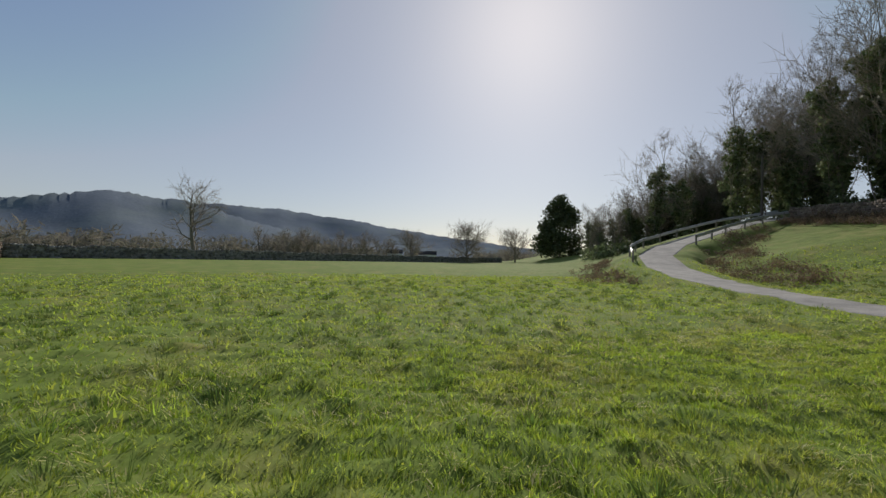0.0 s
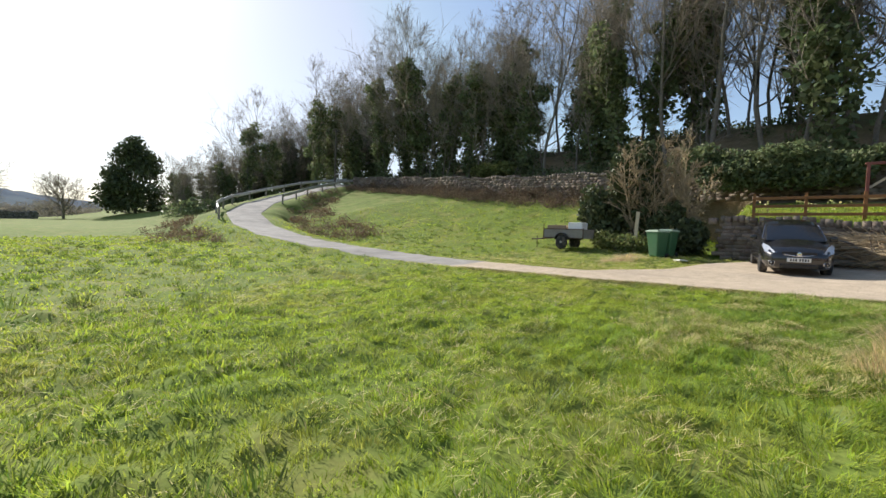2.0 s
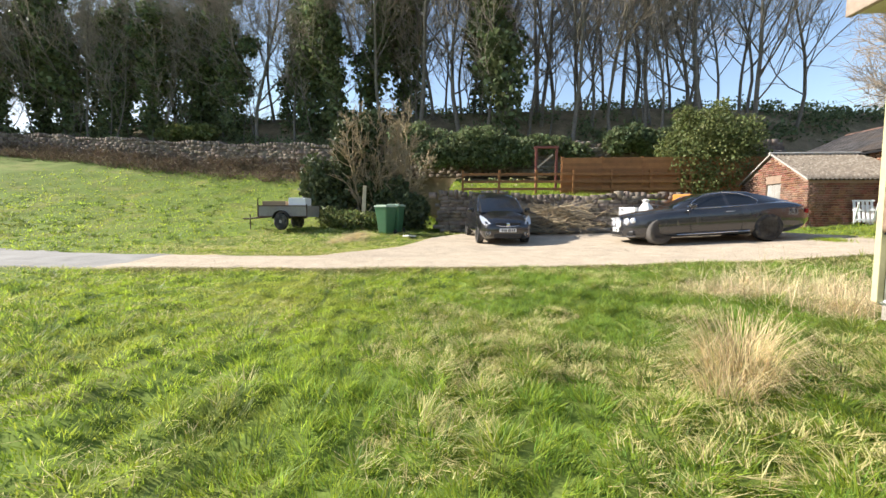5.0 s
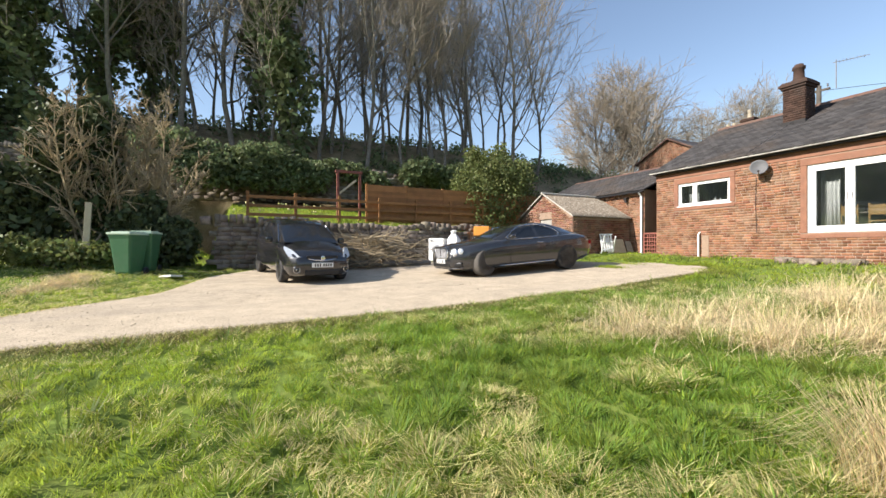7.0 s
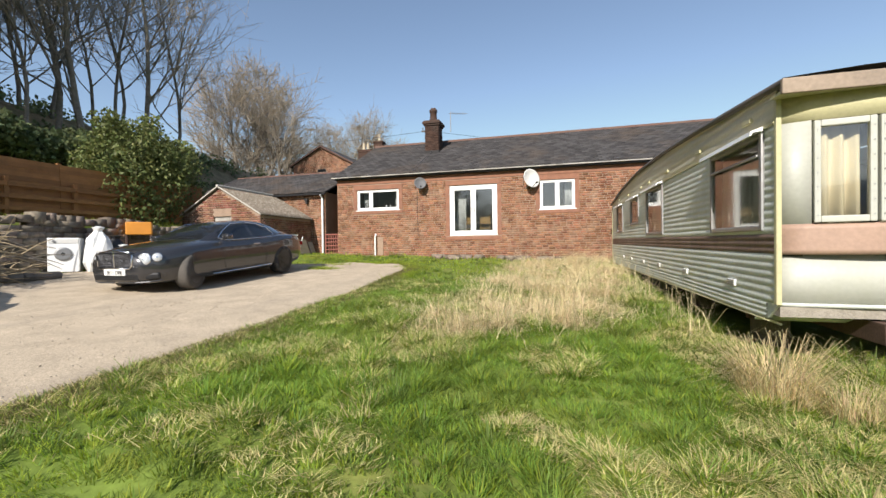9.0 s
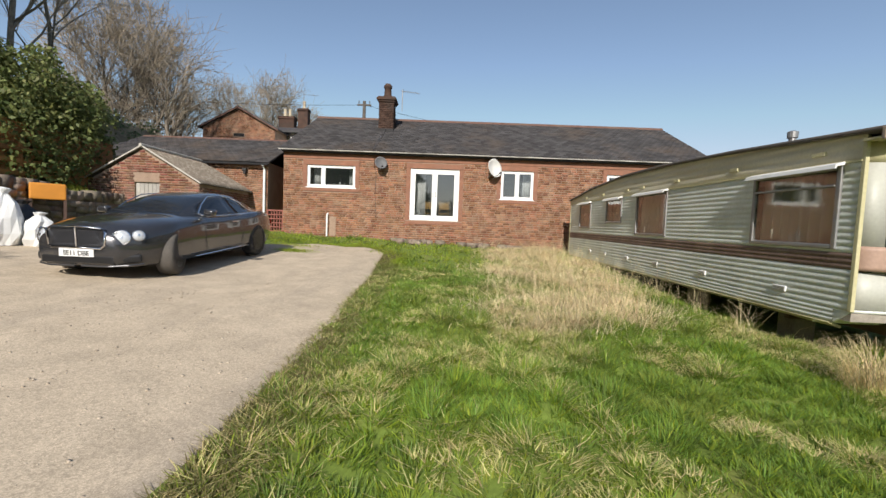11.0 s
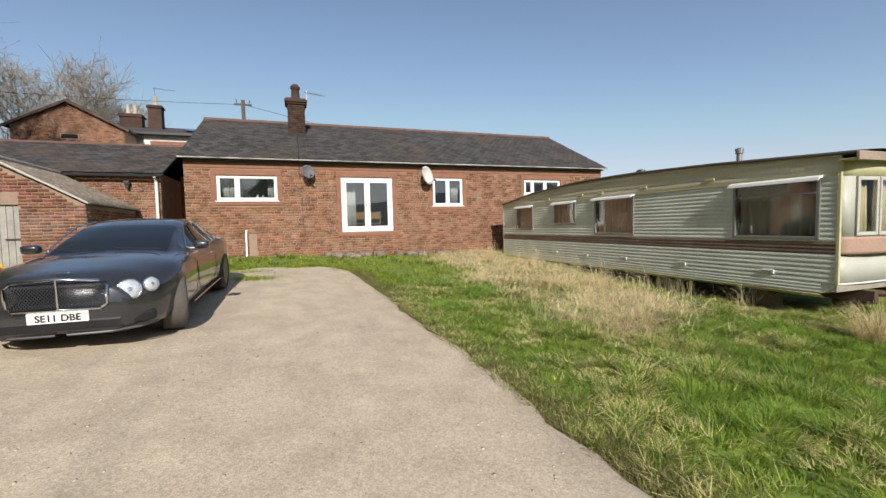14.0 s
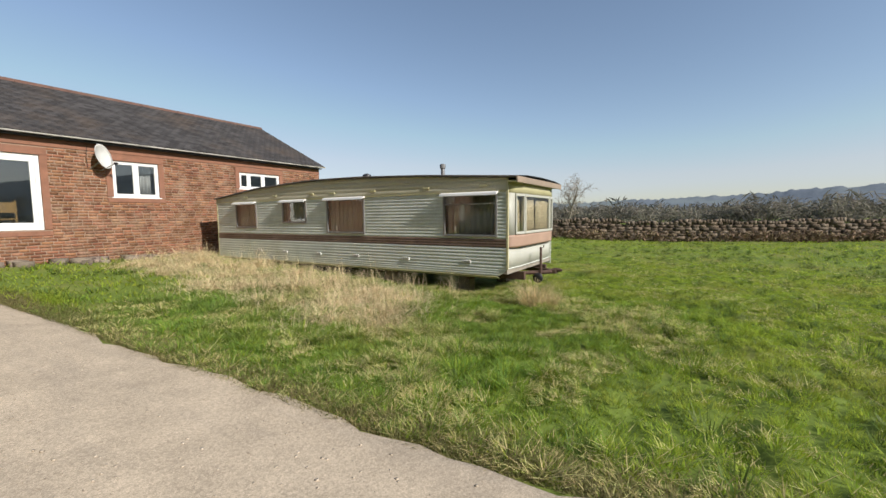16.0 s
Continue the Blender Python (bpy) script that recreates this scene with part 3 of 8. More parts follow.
def curtain(x0, x1, z0, z1, y, material, label, folds=7, parent=None, along='x'):
    """A hanging curtain with soft folds; along 'y' it hangs in a plane of constant x."""
    n = max(8, folds * 8)
    t = np.linspace(0, 1, n)
    off = 0.03 * np.sin(t * folds * 2 * math.pi) + 0.012 * np.sin(t * folds * 5.1 + 1)
    vs = []
    for zz, k in ((z1, 0.6), ((z0 + z1) / 2, 1.0), (z0, 1.25)):
        u = x0 + (x1 - x0) * t
        vs.append(np.stack([u, y + off * k, np.full(n, zz)], -1) if along == 'x' else np.stack([y + off * k, u, np.full(n, zz)], -1))
    i = np.arange(n - 1)
    fc = np.concatenate([np.stack([i + r * n, i + 1 + r * n, i + 1 + (r + 1) * n, i + (r + 1) * n], -1) for r in (0, 1)])
    ob = new("curtain", mesh_from("curtain", np.concatenate(vs), fc, material, True))
    sm = ob.modifiers.new("thickness", 'SOLIDIFY')
    sm.thickness = 0.004
    if parent is not None:
        ob.parent = parent
        return ob
    return tagged(ob, label, "curtain")


o = OPEN["window_1"]
window("window_1", *o, HY - 0.02, [o[1] - 0.62], label="white framed window with two unequal panes")
curtain(o[0] + 0.05, o[0] + 0.33, o[2], o[3] + 0.1, HY - 0.45, M_NET, "white net curtain drawn aside behind a window", 3)
curtain(o[1] - 0.55, o[1] - 0.12, o[2], o[3] + 0.1, HY - 0.45, M_NET, "white net curtain drawn aside behind a window", 4)
o = OPEN["window_2"]
window("window_2", *o, HY - 0.02, [(o[0] + o[1]) / 2], label="white framed window with two equal panes")
curtain(o[0] + 0.05, o[0] + 0.35, o[2], o[3] + 0.1, HY - 0.45, M_NET, "white net curtain drawn aside behind a window", 3)
o = OPEN["window_3"]
window("window_3", *o, HY - 0.02, [o[0] + 0.75, o[1] - 0.42], label="white framed window with three panes, one open")
# vases on the sill of the first window
for vx, vh, r in ((16.9, 0.24, 0.06), (16.72, 0.2, 0.05), (17.15, 0.16, 0.05)):
    bm = bmesh.new()
    lathe(bm, [(r * 0.6, 0), (r, vh * 0.35), (r * 0.9, vh * 0.6), (r * 0.35, vh * 0.85), (r * 0.5, vh)], 16, m=Matrix.Translation((vx, HY - 0.28, 3.10)))
    tagged(part("vase", bm, M_PVC, None, smooth=True), "small pale vase on a window ledge", "vase")
bm = boxes([((16.2, HY - 0.4, 3.06), (18.2, HY - 0.12, 3.10))])
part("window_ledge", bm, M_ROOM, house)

# french doors
x0, x1, z0, z1 = OPEN["door_1"]
fd = empty("door_1", label="white french doors with full glass panes", kind="structure")
yf = HY - 0.02
part("door_frame", boxes([((x0, yf - 0.1, z0), (x0 + 0.09, yf, z1)), ((x1 - 0.09, yf - 0.1, z0), (x1, yf, z1)), ((x0 + 0.09, yf - 0.1, z1 - 0.09), (x1 - 0.09, yf, z1)), ((x0 + 0.09, yf - 0.1, z0), (x1 - 0.09, yf, z0 + 0.07))], 0.008), M_PVC, fd)
xm = (x0 + x1) / 2
for a, b in ((x0 + 0.094, xm - 0.004), (xm + 0.004, x1 - 0.094)):
    za, zb = z0 + 0.074, z1 - 0.094
    leaf = part("door_leaf", boxes([((a, yf - 0.08, za), (a + 0.1, yf - 0.008, zb)), ((b - 0.1, yf - 0.08, za), (b, yf - 0.008, zb)), ((a + 0.1, yf - 0.08, zb - 0.1), (b - 0.1, yf - 0.008, zb)), ((a + 0.1, yf - 0.08, za), (b - 0.1, yf - 0.008, za + 0.12))], 0.008), M_PVC, fd)
    g = part("pane", boxes([((a + 0.1, yf - 0.05, za + 0.12), (b - 0.1, yf - 0.04, zb - 0.1))]), M_GLASS, leaf)
    g.visible_shadow = False
    hx = b - 0.05 if a < xm - 0.5 else a + 0.05
    part("door_handle", boxes([((hx - 0.015, yf - 0.008, 2.85), (hx + 0.015, yf + 0.012, 3.07)), ((hx - 0.012, yf + 0.012, 2.98), (hx + 0.012, yf + 0.045, 3.0))], 0.004), M_STEEL, leaf, "chrome lever handle")
curtain(13.5, 13.95, 1.85, 4.0, HY - 0.5, M_NET, "pale curtain drawn aside behind glass doors", 5)
# dining table with chairs inside
tb = empty("dining_table", (13.1, -14.3, 1.8), label="dark wooden dining table seen through glass doors", category="table")
part("tabletop", boxes([((-0.7, -0.45, 0.71), (0.7, 0.45, 0.75))], 0.01), M_WOODDARK, tb)
for sx in (-0.62, 0.62):
    for sy in (-0.38, 0.38):
        part("leg", boxes([((sx - 0.03, sy - 0.03, 0), (sx + 0.03, sy + 0.03, 0.71))], 0.006), M_WOODDARK, tb)
M_CHAIRW = mat("yellow_wood", (0.42, 0.25, 0.08), 0.6, var=0.2, bump=0.2)
ch = empty("dining_chair", (12.75, -13.55, 1.8), label="light wooden chair behind glass doors", category="chair", group="chairs at the table")
part("seat", boxes([((-0.2, -0.2, 0.43), (0.2, 0.2, 0.47))], 0.01), M_CHAIRW, ch)
for sx in (-0.18, 0.18):
    part("leg", boxes([((sx - 0.02, -0.19, 0), (sx + 0.02, -0.15, 0.43))], 0.005), M_CHAIRW, ch)
    part("back_leg", boxes([((sx - 0.02, 0.15, 0), (sx + 0.02, 0.19, 0.95))], 0.005), M_CHAIRW, ch)
part("backrest", boxes([((-0.16, 0.16, 0.62), (0.16, 0.18, 0.9))], 0.006), M_CHAIRW, ch)
copy_thing(ch, pose(13.4, -13.5, 1.8, 0, 0, 20))

# stone bands round the openings
M_SAND = mat("red_sandstone", (0.245, 0.115, 0.072), 0.9, var=0.25, scale=5, fine=60, bump=0.4, stain=(0.2, 0.11, 0.08), stain_amt=0.5, stain_scale=2)
for nm, (x0, x1, z0, z1) in OPEN.items():
    part("lintel", boxes([((x0 - 0.16, HY - 0.1, z1), (x1 + 0.16, HY + 0.03, z1 + 0.2))], 0.012), M_SAND, house)
    part("jamb_stone", boxes([((x0 - 0.16, HY - 0.1, z0), (x0, HY + 0.026, z1))], 0.01), M_SAND, house)
    part("jamb_stone", boxes([((x1, HY - 0.1, z0), (x1 + 0.16, HY + 0.026, z1))], 0.01), M_SAND, house)
    part("sill_stone", boxes([((x0 - 0.16, HY - 0.1, z0 - 0.16), (x1 + 0.16, HY + 0.035, z0 - 0.036))], 0.01), M_SAND, house)
part("eaves_band", boxes([((HX0, HY - 0.05, E_Z - 0.36), (HX1, HY + 0.025, E_Z - 0.15))], 0.008), M_SAND, house)

# ridge tiles
for i in range(37):
    xa = HX0 - 0.15 + i * 0.457
    bm = bmesh.new()
    prism(bm, [(R_Y + 0.17, R_Z - 0.06), (R_Y + 0.08, R_Z + 0.05), (R_Y, R_Z + 0.075), (R_Y - 0.08, R_Z + 0.05), (R_Y - 0.17, R_Z - 0.06)], xa, min(xa + 0.45, HX1 + 0.1), 'X')
    part("ridge_tile", bm, M_TERRA, house)

# chimney
M_SOOT = mat("sooty_brick", (0.062, 0.037, 0.028), 0.9, var=0.35, scale=3, fine=40, bump=0.5, piece=0.35, stain=(0.05, 0.04, 0.035), stain_amt=0.7, stain_scale=2, spec=0.2)
chim = empty("chimney", (15.5, -15.55, -0.45), label="sooty brick chimney stack with a clay pot", category="chimney")
part("stack_core", boxes([((-0.32, -0.34, 5.8), (0.32, 0.34, 7.62))]), M_SOOT, chim)
for fpl, (u0, u1) in ((lambda u, v, w: np.stack([u, 0.34 + w, v], -1), (-0.33, 0.33)), (lambda u, v, w: np.stack([0.32 + w, u, v], -1), (-0.34, 0.34)), (lambda u, v, w: np.stack([-0.32 - w, u, v], -1), (-0.34, 0.34))):
    v, f = brick_arrays(brick_list(u0, u1, 5.95, 7.6, []), fpl)
    tagged(part_np("brickwork", v, f, M_SOOT, chim), kind="stuff")
part("cornice", boxes([((-0.38, -0.4, 7.62), (0.38, 0.4, 7.70)), ((-0.43, -0.45, 7.70), (0.43, 0.45, 7.80)), ((-0.38, -0.4, 7.80), (0.38, 0.4, 7.86))], 0.012), M_SOOT, chim)
part("flashing", boxes([((-0.36, 0.30, 6.2), (0.36, 0.40, 6.45))], 0.01), M_SLATE, chim)
bm = bmesh.new()
lathe(bm, [(0.2, 7.86), (0.21, 7.95), (0.17, 8.0), (0.15, 8.3), (0.19, 8.33), (0.19, 8.42), (0.14, 8.45), (0.13, 8.5)], 20)
part("chimney_pot", bm, M_SOOT, chim, "tall clay chimney pot", True)


def aerial(x, y, z, rz, s=1.0):
    a = empty("tv_aerial", (x, y, z), rz, label="thin metal television aerial on a mast", category="aerial")
    bm = bmesh.new()
    tube(bm, [(0, 0, -0.9 * s), (0, 0, 0.25 * s)], 0.018, 6)
    part("mast", bm, M_STEEL, a)
    bm = bmesh.new()
    tube(bm, [(-0.1, 0, 0.15 * s), (0.95 * s, 0, 0.15 * s)], 0.012, 6)
    part("boom", bm, M_STEEL, a)
    for i in range(9):
        bm = bmesh.new()
        l = 0.22 * s * (1 - 0.04 * i)
        tube(bm, [(i * 0.1 * s, -l, 0.15 * s), (i * 0.1 * s, l, 0.15 * s)], 0.007, 5)
        part("element", bm, M_STEEL, a)
    return a


aerial(15.02, -17.0, 8.1, 200, 0.9)


def dish(x, y, z, rz, r, m, label):
    d = empty("satellite_dish", (x, y, z), rz, label=label, category="satellite dish")
    bm = bmesh.new()
    prof = [(0.001, 0.0)] + [(r * k / 6, 0.16 * r * (k / 6) ** 2 * 2) for k in range(1, 7)]
    prof += [(p[0], p[1] - 0.012) for p in prof[::-1]]
    lathe(bm, [(a, b + 0.30) for a, b in prof], 28, 'Y', Matrix.Rotation(radians(12), 4, 'X'))
    part("reflector", bm, m, d, smooth=True)
    bm = bmesh.new()
    tube(bm, [(0, 0.0, -0.28), (0, 0.12, -0.2), (0, 0.30, -0.05)], 0.02, 8)
    part("bracket", bm, M_STEEL, d)
    bm = bmesh.new()
    tube(bm, [(0, 0.28, -r * 0.9), (0, 0.28 + r * 1.1, -r * 0.35)], 0.012, 6)
    part("arm", bm, M_STEEL, d)
    bm = bmesh.new()
    lathe(bm, [(0.03, 0), (0.035, 0.05), (0.02, 0.1)], 12, 'Y', Matrix.Translation((0, 0.26 + r * 1.1, -r * 0.33)))
    part("receiver", bm, M_BLACK, d)
    return d


M_DISHG = mat("grey_mesh", (0.12, 0.12, 0.125), 0.7, var=0.15, bump=0.1)
M_DISHW = mat("dull_white_paint", (0.62, 0.61, 0.58), 0.5, var=0.12, bump=0.05, stain=(0.4, 0.38, 0.33), stain_amt=0.4)
dish(15.35, HY, 4.0, 25, 0.24, M_DISHG, "small dark grey satellite dish on a brick wall")
dish(11.1, HY, 3.95, 40, 0.36, M_DISHW, "white satellite dish on a bracket on a brick wall")
# cables down the wall
for cxs, za, zb in ((15.42, 3.8, 2.0), (11.15, 3.7, 4.3), (15.5, 3.8, 6.6)):
    bm = bmesh.new()
    if zb > 5:
        tube(bm, [(cxs, HY + 0.05, 3.9), (cxs, HY + 0.05, E_Z - 0.3), (cxs, HY + 0.42, E_Z), (cxs, -16.8, 6.8)], 0.008, 5)
    else:
        tube(bm, [(cxs, HY + 0.03, za), (cxs + 0.02, HY + 0.03, (za + zb) / 2), (cxs - 0.01, HY + 0.03, zb)], 0.008, 5)
    tagged(part("cable", bm, M_BLACK, None), "thin black cable fixed to a brick wall", "cable")
bm = bmesh.new()
tube(bm, [(17.28, HY + 0.1, 1.2), (17.28, HY + 0.1, 2.0), (17.28, HY + 0.02, 2.08)], 0.032, 10)
tagged(part("waste_pipe", bm, M_PVC, None), "short white waste pipe at the foot of a wall", "pipe")
tagged(part("render_patch", boxes([((16.95, HY, 1.2), (17.2, HY + 0.03, 1.95))], 0.01), M_MORTAR, house))

# ---- middle building with a slate roof ----
mid = empty("outbuilding", label="brick outbuilding with an old slate roof", category="building")
BX0, BX1, BY = 19.75, 27.0, -12.95
part("wall", boxes([((BX0, BY - 0.3, 0.7), (BX1, BY, 4.0)), ((BX0, -19, 0.7), (BX0 + 0.3, BY - 0.3, 4.0)), ((BX1 - 0.3, -19, 0.7), (BX1, BY - 0.3, 4.0)), ((BX0, -19.3, 0.7), (BX1, -19, 4.0))]), M_MORTAR, mid)
brick_face(mid, brick_list(BX0, 23.5, 1.2, 3.98, []), facing_y(BY))
bm = bmesh.new()
prism(bm, [(BY + 0.2, 3.92), (BY + 0.2, 3.98), (-16.0, 5.42), (-19.2, 3.95), (-19.2, 3.88), (-16.0, 5.33)], BX0 - 0.12, BX1, 'X')
part("roof", bm, M_SLATE, mid)
for i in range(16):
    xa = BX0 - 0.12 + i * 0.457
    bm = bmesh.new()
    prism(bm, [(-15.84, 5.36), (-15.93, 5.46), (-16.0, 5.49), (-16.07, 5.46), (-16.16, 5.36)], xa, xa + 0.45, 'X')
    part("ridge_tile", bm, M_TERRA, mid)
bm = bmesh.new()
tube(bm, [(BX0 + 0.1, BY + 0.09, 1.1), (BX0 + 0.1, BY + 0.09, 3.7), (BX0 + 0.1, BY + 0.25, 3.86)], 0.045, 10)
part("downpipe", bm, M_PVC, mid, "white plastic downpipe")
bm = bmesh.new()
prism(bm, [(BY + 0.18, 3.86), (BY + 0.28, 3.86), (BY + 0.29, 3.93), (BY + 0.18, 3.9)], BX0 - 0.1, BX1, 'X')
part("gutter", bm, M_BLACK, mid)
part("wall_lamp", boxes([((20.55, BY, 3.62), (20.7, BY + 0.18, 3.72)), ((20.58, BY + 0.05, 3.5), (20.67, BY + 0.15, 3.62))], 0.015), M_BLACK, mid)
tagged(part("passage_wall", boxes([((19.05, -15.6, 0.8), (19.75, -15.4, 4.2))]), M_BRICK, None), "brick wall closing a dark passage", "wall", kind="structure")
# lattice gate in the passage
gate = empty("lattice_gate", (19.06, -12.85, 1.15), label="red-brown wooden lattice gate in a passage", category="gate")
M_GATE = mat("red_brown_paint", (0.22, 0.07, 0.05), 0.7, var=0.2, bump=0.2)
part("gate_frame", boxes([((0.0, -0.03, 0), (0.06, 0.03, 1.0)), ((0.6, -0.03, 0), (0.66, 0.03, 1.0)), ((0.06, -0.028, 0), (0.6, 0.028, 0.06)), ((0.06, -0.028, 0.94), (0.6, 0.028, 1.0))], 0.004), M_GATE, gate)
for i in range(4):
    part("upright", boxes([((0.13 + i * 0.11, -0.012, 0.06), (0.17 + i * 0.11, 0.01, 0.94))], 0.003), M_GATE, gate)
for i in range(5):
    part("slat", boxes([((0.06, 0.011, 0.14 + i * 0.16), (0.6, 0.03, 0.18 + i * 0.16))], 0.003), M_GATE, gate)

# ---- shed ----
shed = empty("shed", label="small brick shed with a corrugated roof", category="shed")
SX0, SX1, SY0, SY1, SE, SP = 20.48, 24.05, -12.9, -9.66, 2.78, 3.86
SM = (SX0 + SX1) / 2
M_SHEDB = mat("old_brick", (0.2, 0.09, 0.058), 0.92, var=0.35, scale=3, fine=50, bump=0.6, dist=0.006, piece=0.4, hue=0.02, stain=(0.28, 0.22, 0.17), stain_amt=0.45, stain_scale=1.2, spec=0.2)
dr = (21.75, 22.55, 0.9, 3.1)
part("wall", boxes([((SX0, SY0, 0.7), (SX0 + 0.22, SY1 - 0.22, SE)), ((SX1 - 0.22, SY0, 0.7), (SX1, SY1 - 0.22, SE))] + [((a, SY1 - 0.22, c), (b, SY1, d)) for a, b, c, d in wall_pieces(SX0, SX1, 0.7, SE, [dr])]), M_MORTAR, shed)
bm = bmesh.new()
prism(bm, [(SX0, SE), (SM, SP - 0.03), (SX1, SE)], SY1 - 0.22, SY1 - 0.001, 'Y')
part("gable", bm, M_MORTAR, shed)
lim = lambda u: SE + (SP - 0.05 - SE) * (1 - abs(u - SM) / (SX1 - SM))
brick_face(shed, brick_list(SX0, SX1, 0.9, SP, [dr], limit=lim), facing_y(SY1), material=M_SHEDB)
brick_face(shed, brick_list(SY0, SY1, 0.9, SE - 0.03, []), facing_x(SX0), material=M_SHEDB)
M_DOORG = mat("silvered_boards", (0.33, 0.31, 0.28), 0.85, var=0.25, scale=5, fine=70, bump=0.4, piece=0.15)
sd = part("door", boxes([((dr[0], SY1 - 0.13, dr[2]), (dr[1], SY1 - 0.09, dr[3]))]), M_DOORG, shed, "grey boarded wooden door")
for i in range(6):
    w6 = (dr[1] - dr[0]) / 6
    part("plank", boxes([((dr[0] + i * w6 + 0.004, SY1 - 0.09, dr[2]), (dr[0] + (i + 1) * w6 - 0.004, SY1 - 0.062, dr[3]))], 0.004), M_DOORG, sd)
part("latch", boxes([((dr[0] - 0.02, SY1 - 0.062, 1.95), (dr[0] + 0.3, SY1 - 0.035, 1.99))], 0.004), M_RUST, sd)
M_CORR = mat("lichened_cement_sheet", (0.17, 0.14, 0.11), 0.95, var=0.35, scale=5, fine=40, bump=0.6, dist=0.01, stain=(0.42, 0.38, 0.31), stain_amt=0.6, stain_scale=9, spec=0.1)
for sgn, xe in ((-1, SX0 - 0.14), (1, SX1 + 0.14)):
    yy = np.linspace(SY0, SY1 + 0.1, 260)
    wv = 0.028 * np.sin((yy - SY0) / 0.146 * 2 * math.pi)
    vs = []
    for t in np.linspace(0, 1, 6):
        x = SM + (xe - SM) * t
        z = SP + 0.03 + (SE - 0.02 - SP) * t + (0.015 if t > 0.5 else 0)
        vs.append(np.stack([np.full_like(yy, x), yy, z + wv], -1))
    n = len(yy)
    i = np.arange(n - 1)
    fc = np.concatenate([np.stack([i + r * n, i + 1 + r * n, i + 1 + (r + 1) * n, i + (r + 1) * n], -1) for r in range(5)])
    ob = part_np("roof_sheet", np.concatenate(vs), fc, M_CORR, shed, smooth=True)
    sm = ob.modifiers.new("thickness", 'SOLIDIFY')
    sm.thickness = 0.012
M_RIDGEW = mat("pale_ridge", (0.45, 0.42, 0.37), 0.8, var=0.15, bump=0.2)
bm = bmesh.new()
tube(bm, [(SM, SY0, SP + 0.07), (SM, SY1 + 0.14, SP + 0.07)], 0.05, 10)
part("ridge_cap", bm, M_RIDGEW, shed, "pale rounded ridge cap")
for xe in (SX0 - 0.1, SX1 + 0.1):
    bm = bmesh.new()
    prism(bm, [(SM, SP + 0.03), (SM, SP + 0.075), (xe, SE + 0.045), (xe, SE)], SY1 + 0.08, SY1 + 0.115, 'Y')
    part("bargeboard", bm, M_RIDGEW, shed)
# things leaning on the shed
lc = empty("garden_chair", (20.1, -11.2, ground_at(20.1, -11.2)), 70, label="folded white plastic garden chair leaning on a shed", category="chair")
for i in range(5):
    part("slat", boxes([((-0.25 + i * 0.11, 0, 0.1), (-0.18 + i * 0.11, 0.02, 0.85), Matrix.Rotation(radians(16), 4, 'X'))], 0.006), M_PVC, lc)
for zz in (0.15, 0.48, 0.8):
    part("rail", boxes([((-0.28, 0.02, zz), (0.28, 0.045, zz + 0.06), Matrix.Rotation(radians(16), 4, 'X'))], 0.006), M_PVC, lc)
for sx in (-0.24, 0.24):
    part("leg", boxes([((sx - 0.02, -0.12, 0.0), (sx + 0.02, -0.08, 0.75), Matrix.Rotation(radians(-22), 4, 'X'))], 0.006), M_PVC, lc)
M_BOARD = mat("pale_board", (0.5, 0.42, 0.3), 0.8, var=0.15, bump=0.2)
for yb, w, h, m_, lb in ((-11.95, 0.8, 0.62, M_BOARD, "pale wooden board leaning on a shed wall"), (-11.45, 0.3, 0.7, M_PVC, "white board leaning on a shed wall"), (-12.6, 0.35, 0.5, M_WOODDARK, "grey board leaning on a shed wall")):
    ob = part("leaning_board", boxes([((-0.012, -w / 2, 0), (0.012, w / 2, h))], 0.004), m_, None)
    ob.matrix_world = pose(20.16, yb, ground_at(20.16, yb) - 0.01, 0, 20, 0)
    tagged(ob, lb, "board")

# ---- houses behind ----
back = empty("brick_house", label="tall brick house gable behind the cottage", category="house")
bm = bmesh.new()
prism(bm, [(24.2, 1), (24.2, 7.75), (26.6, 9.05), (29.0, 7.75), (29.0, 1)], -30, -24.02, 'Y')
part("wall", bm, M_MORTAR, back)
lim2 = lambda u: 7.7 + 1.3 * (1 - abs(u - 26.6) / 2.4)
brick_face(back, brick_list(24.2, 29.0, 4.0, 9.0, [(26.2, 27.0, 7.15, 7.4)], limit=lim2), facing_y(-24.02))
# solid near-black plate paints the shade of a vent, no hole behind it
part("vent_shade_plate", boxes([((26.25, -24.05, 7.18), (26.95, -24.005, 7.38))]), M_DARK, back)
for sg in (-1, 1):
    bm = bmesh.new()
    xe = 26.6 + sg * 2.65
    prism(bm, [(26.6, 9.06), (26.6, 9.16), (xe, 7.74), (xe, 7.64)], -30.1, -23.85, 'Y')
    part("roof_slope", bm, M_SLATE, back)
    bm = bmesh.new()
    prism(bm, [(26.6, 9.0), (26.6, 9.1), (xe, 7.68), (xe, 7.58)], -23.85, -23.8, 'Y')
    part("verge", bm, M_TERRA, back)
white = empty("white_house", label="white rendered house with slate roof behind the cottage", category="house")
M_RENDER = mat("white_render", (0.72, 0.7, 0.67), 0.85, var=0.08, bump=0.1, stain=(0.55, 0.52, 0.47), stain_amt=0.4)
part("wall", boxes([((14.0, -34, 1), (25.6, -26, 7.97))]), M_RENDER, white)
bm = bmesh.new()
prism(bm, [(-25.7, 7.92), (-25.7, 8.05), (-30, 9.3), (-34.3, 8.0), (-34.3, 7.9)], 13.7, 25.9, 'X')
part("roof", bm, M_SLATE, white)
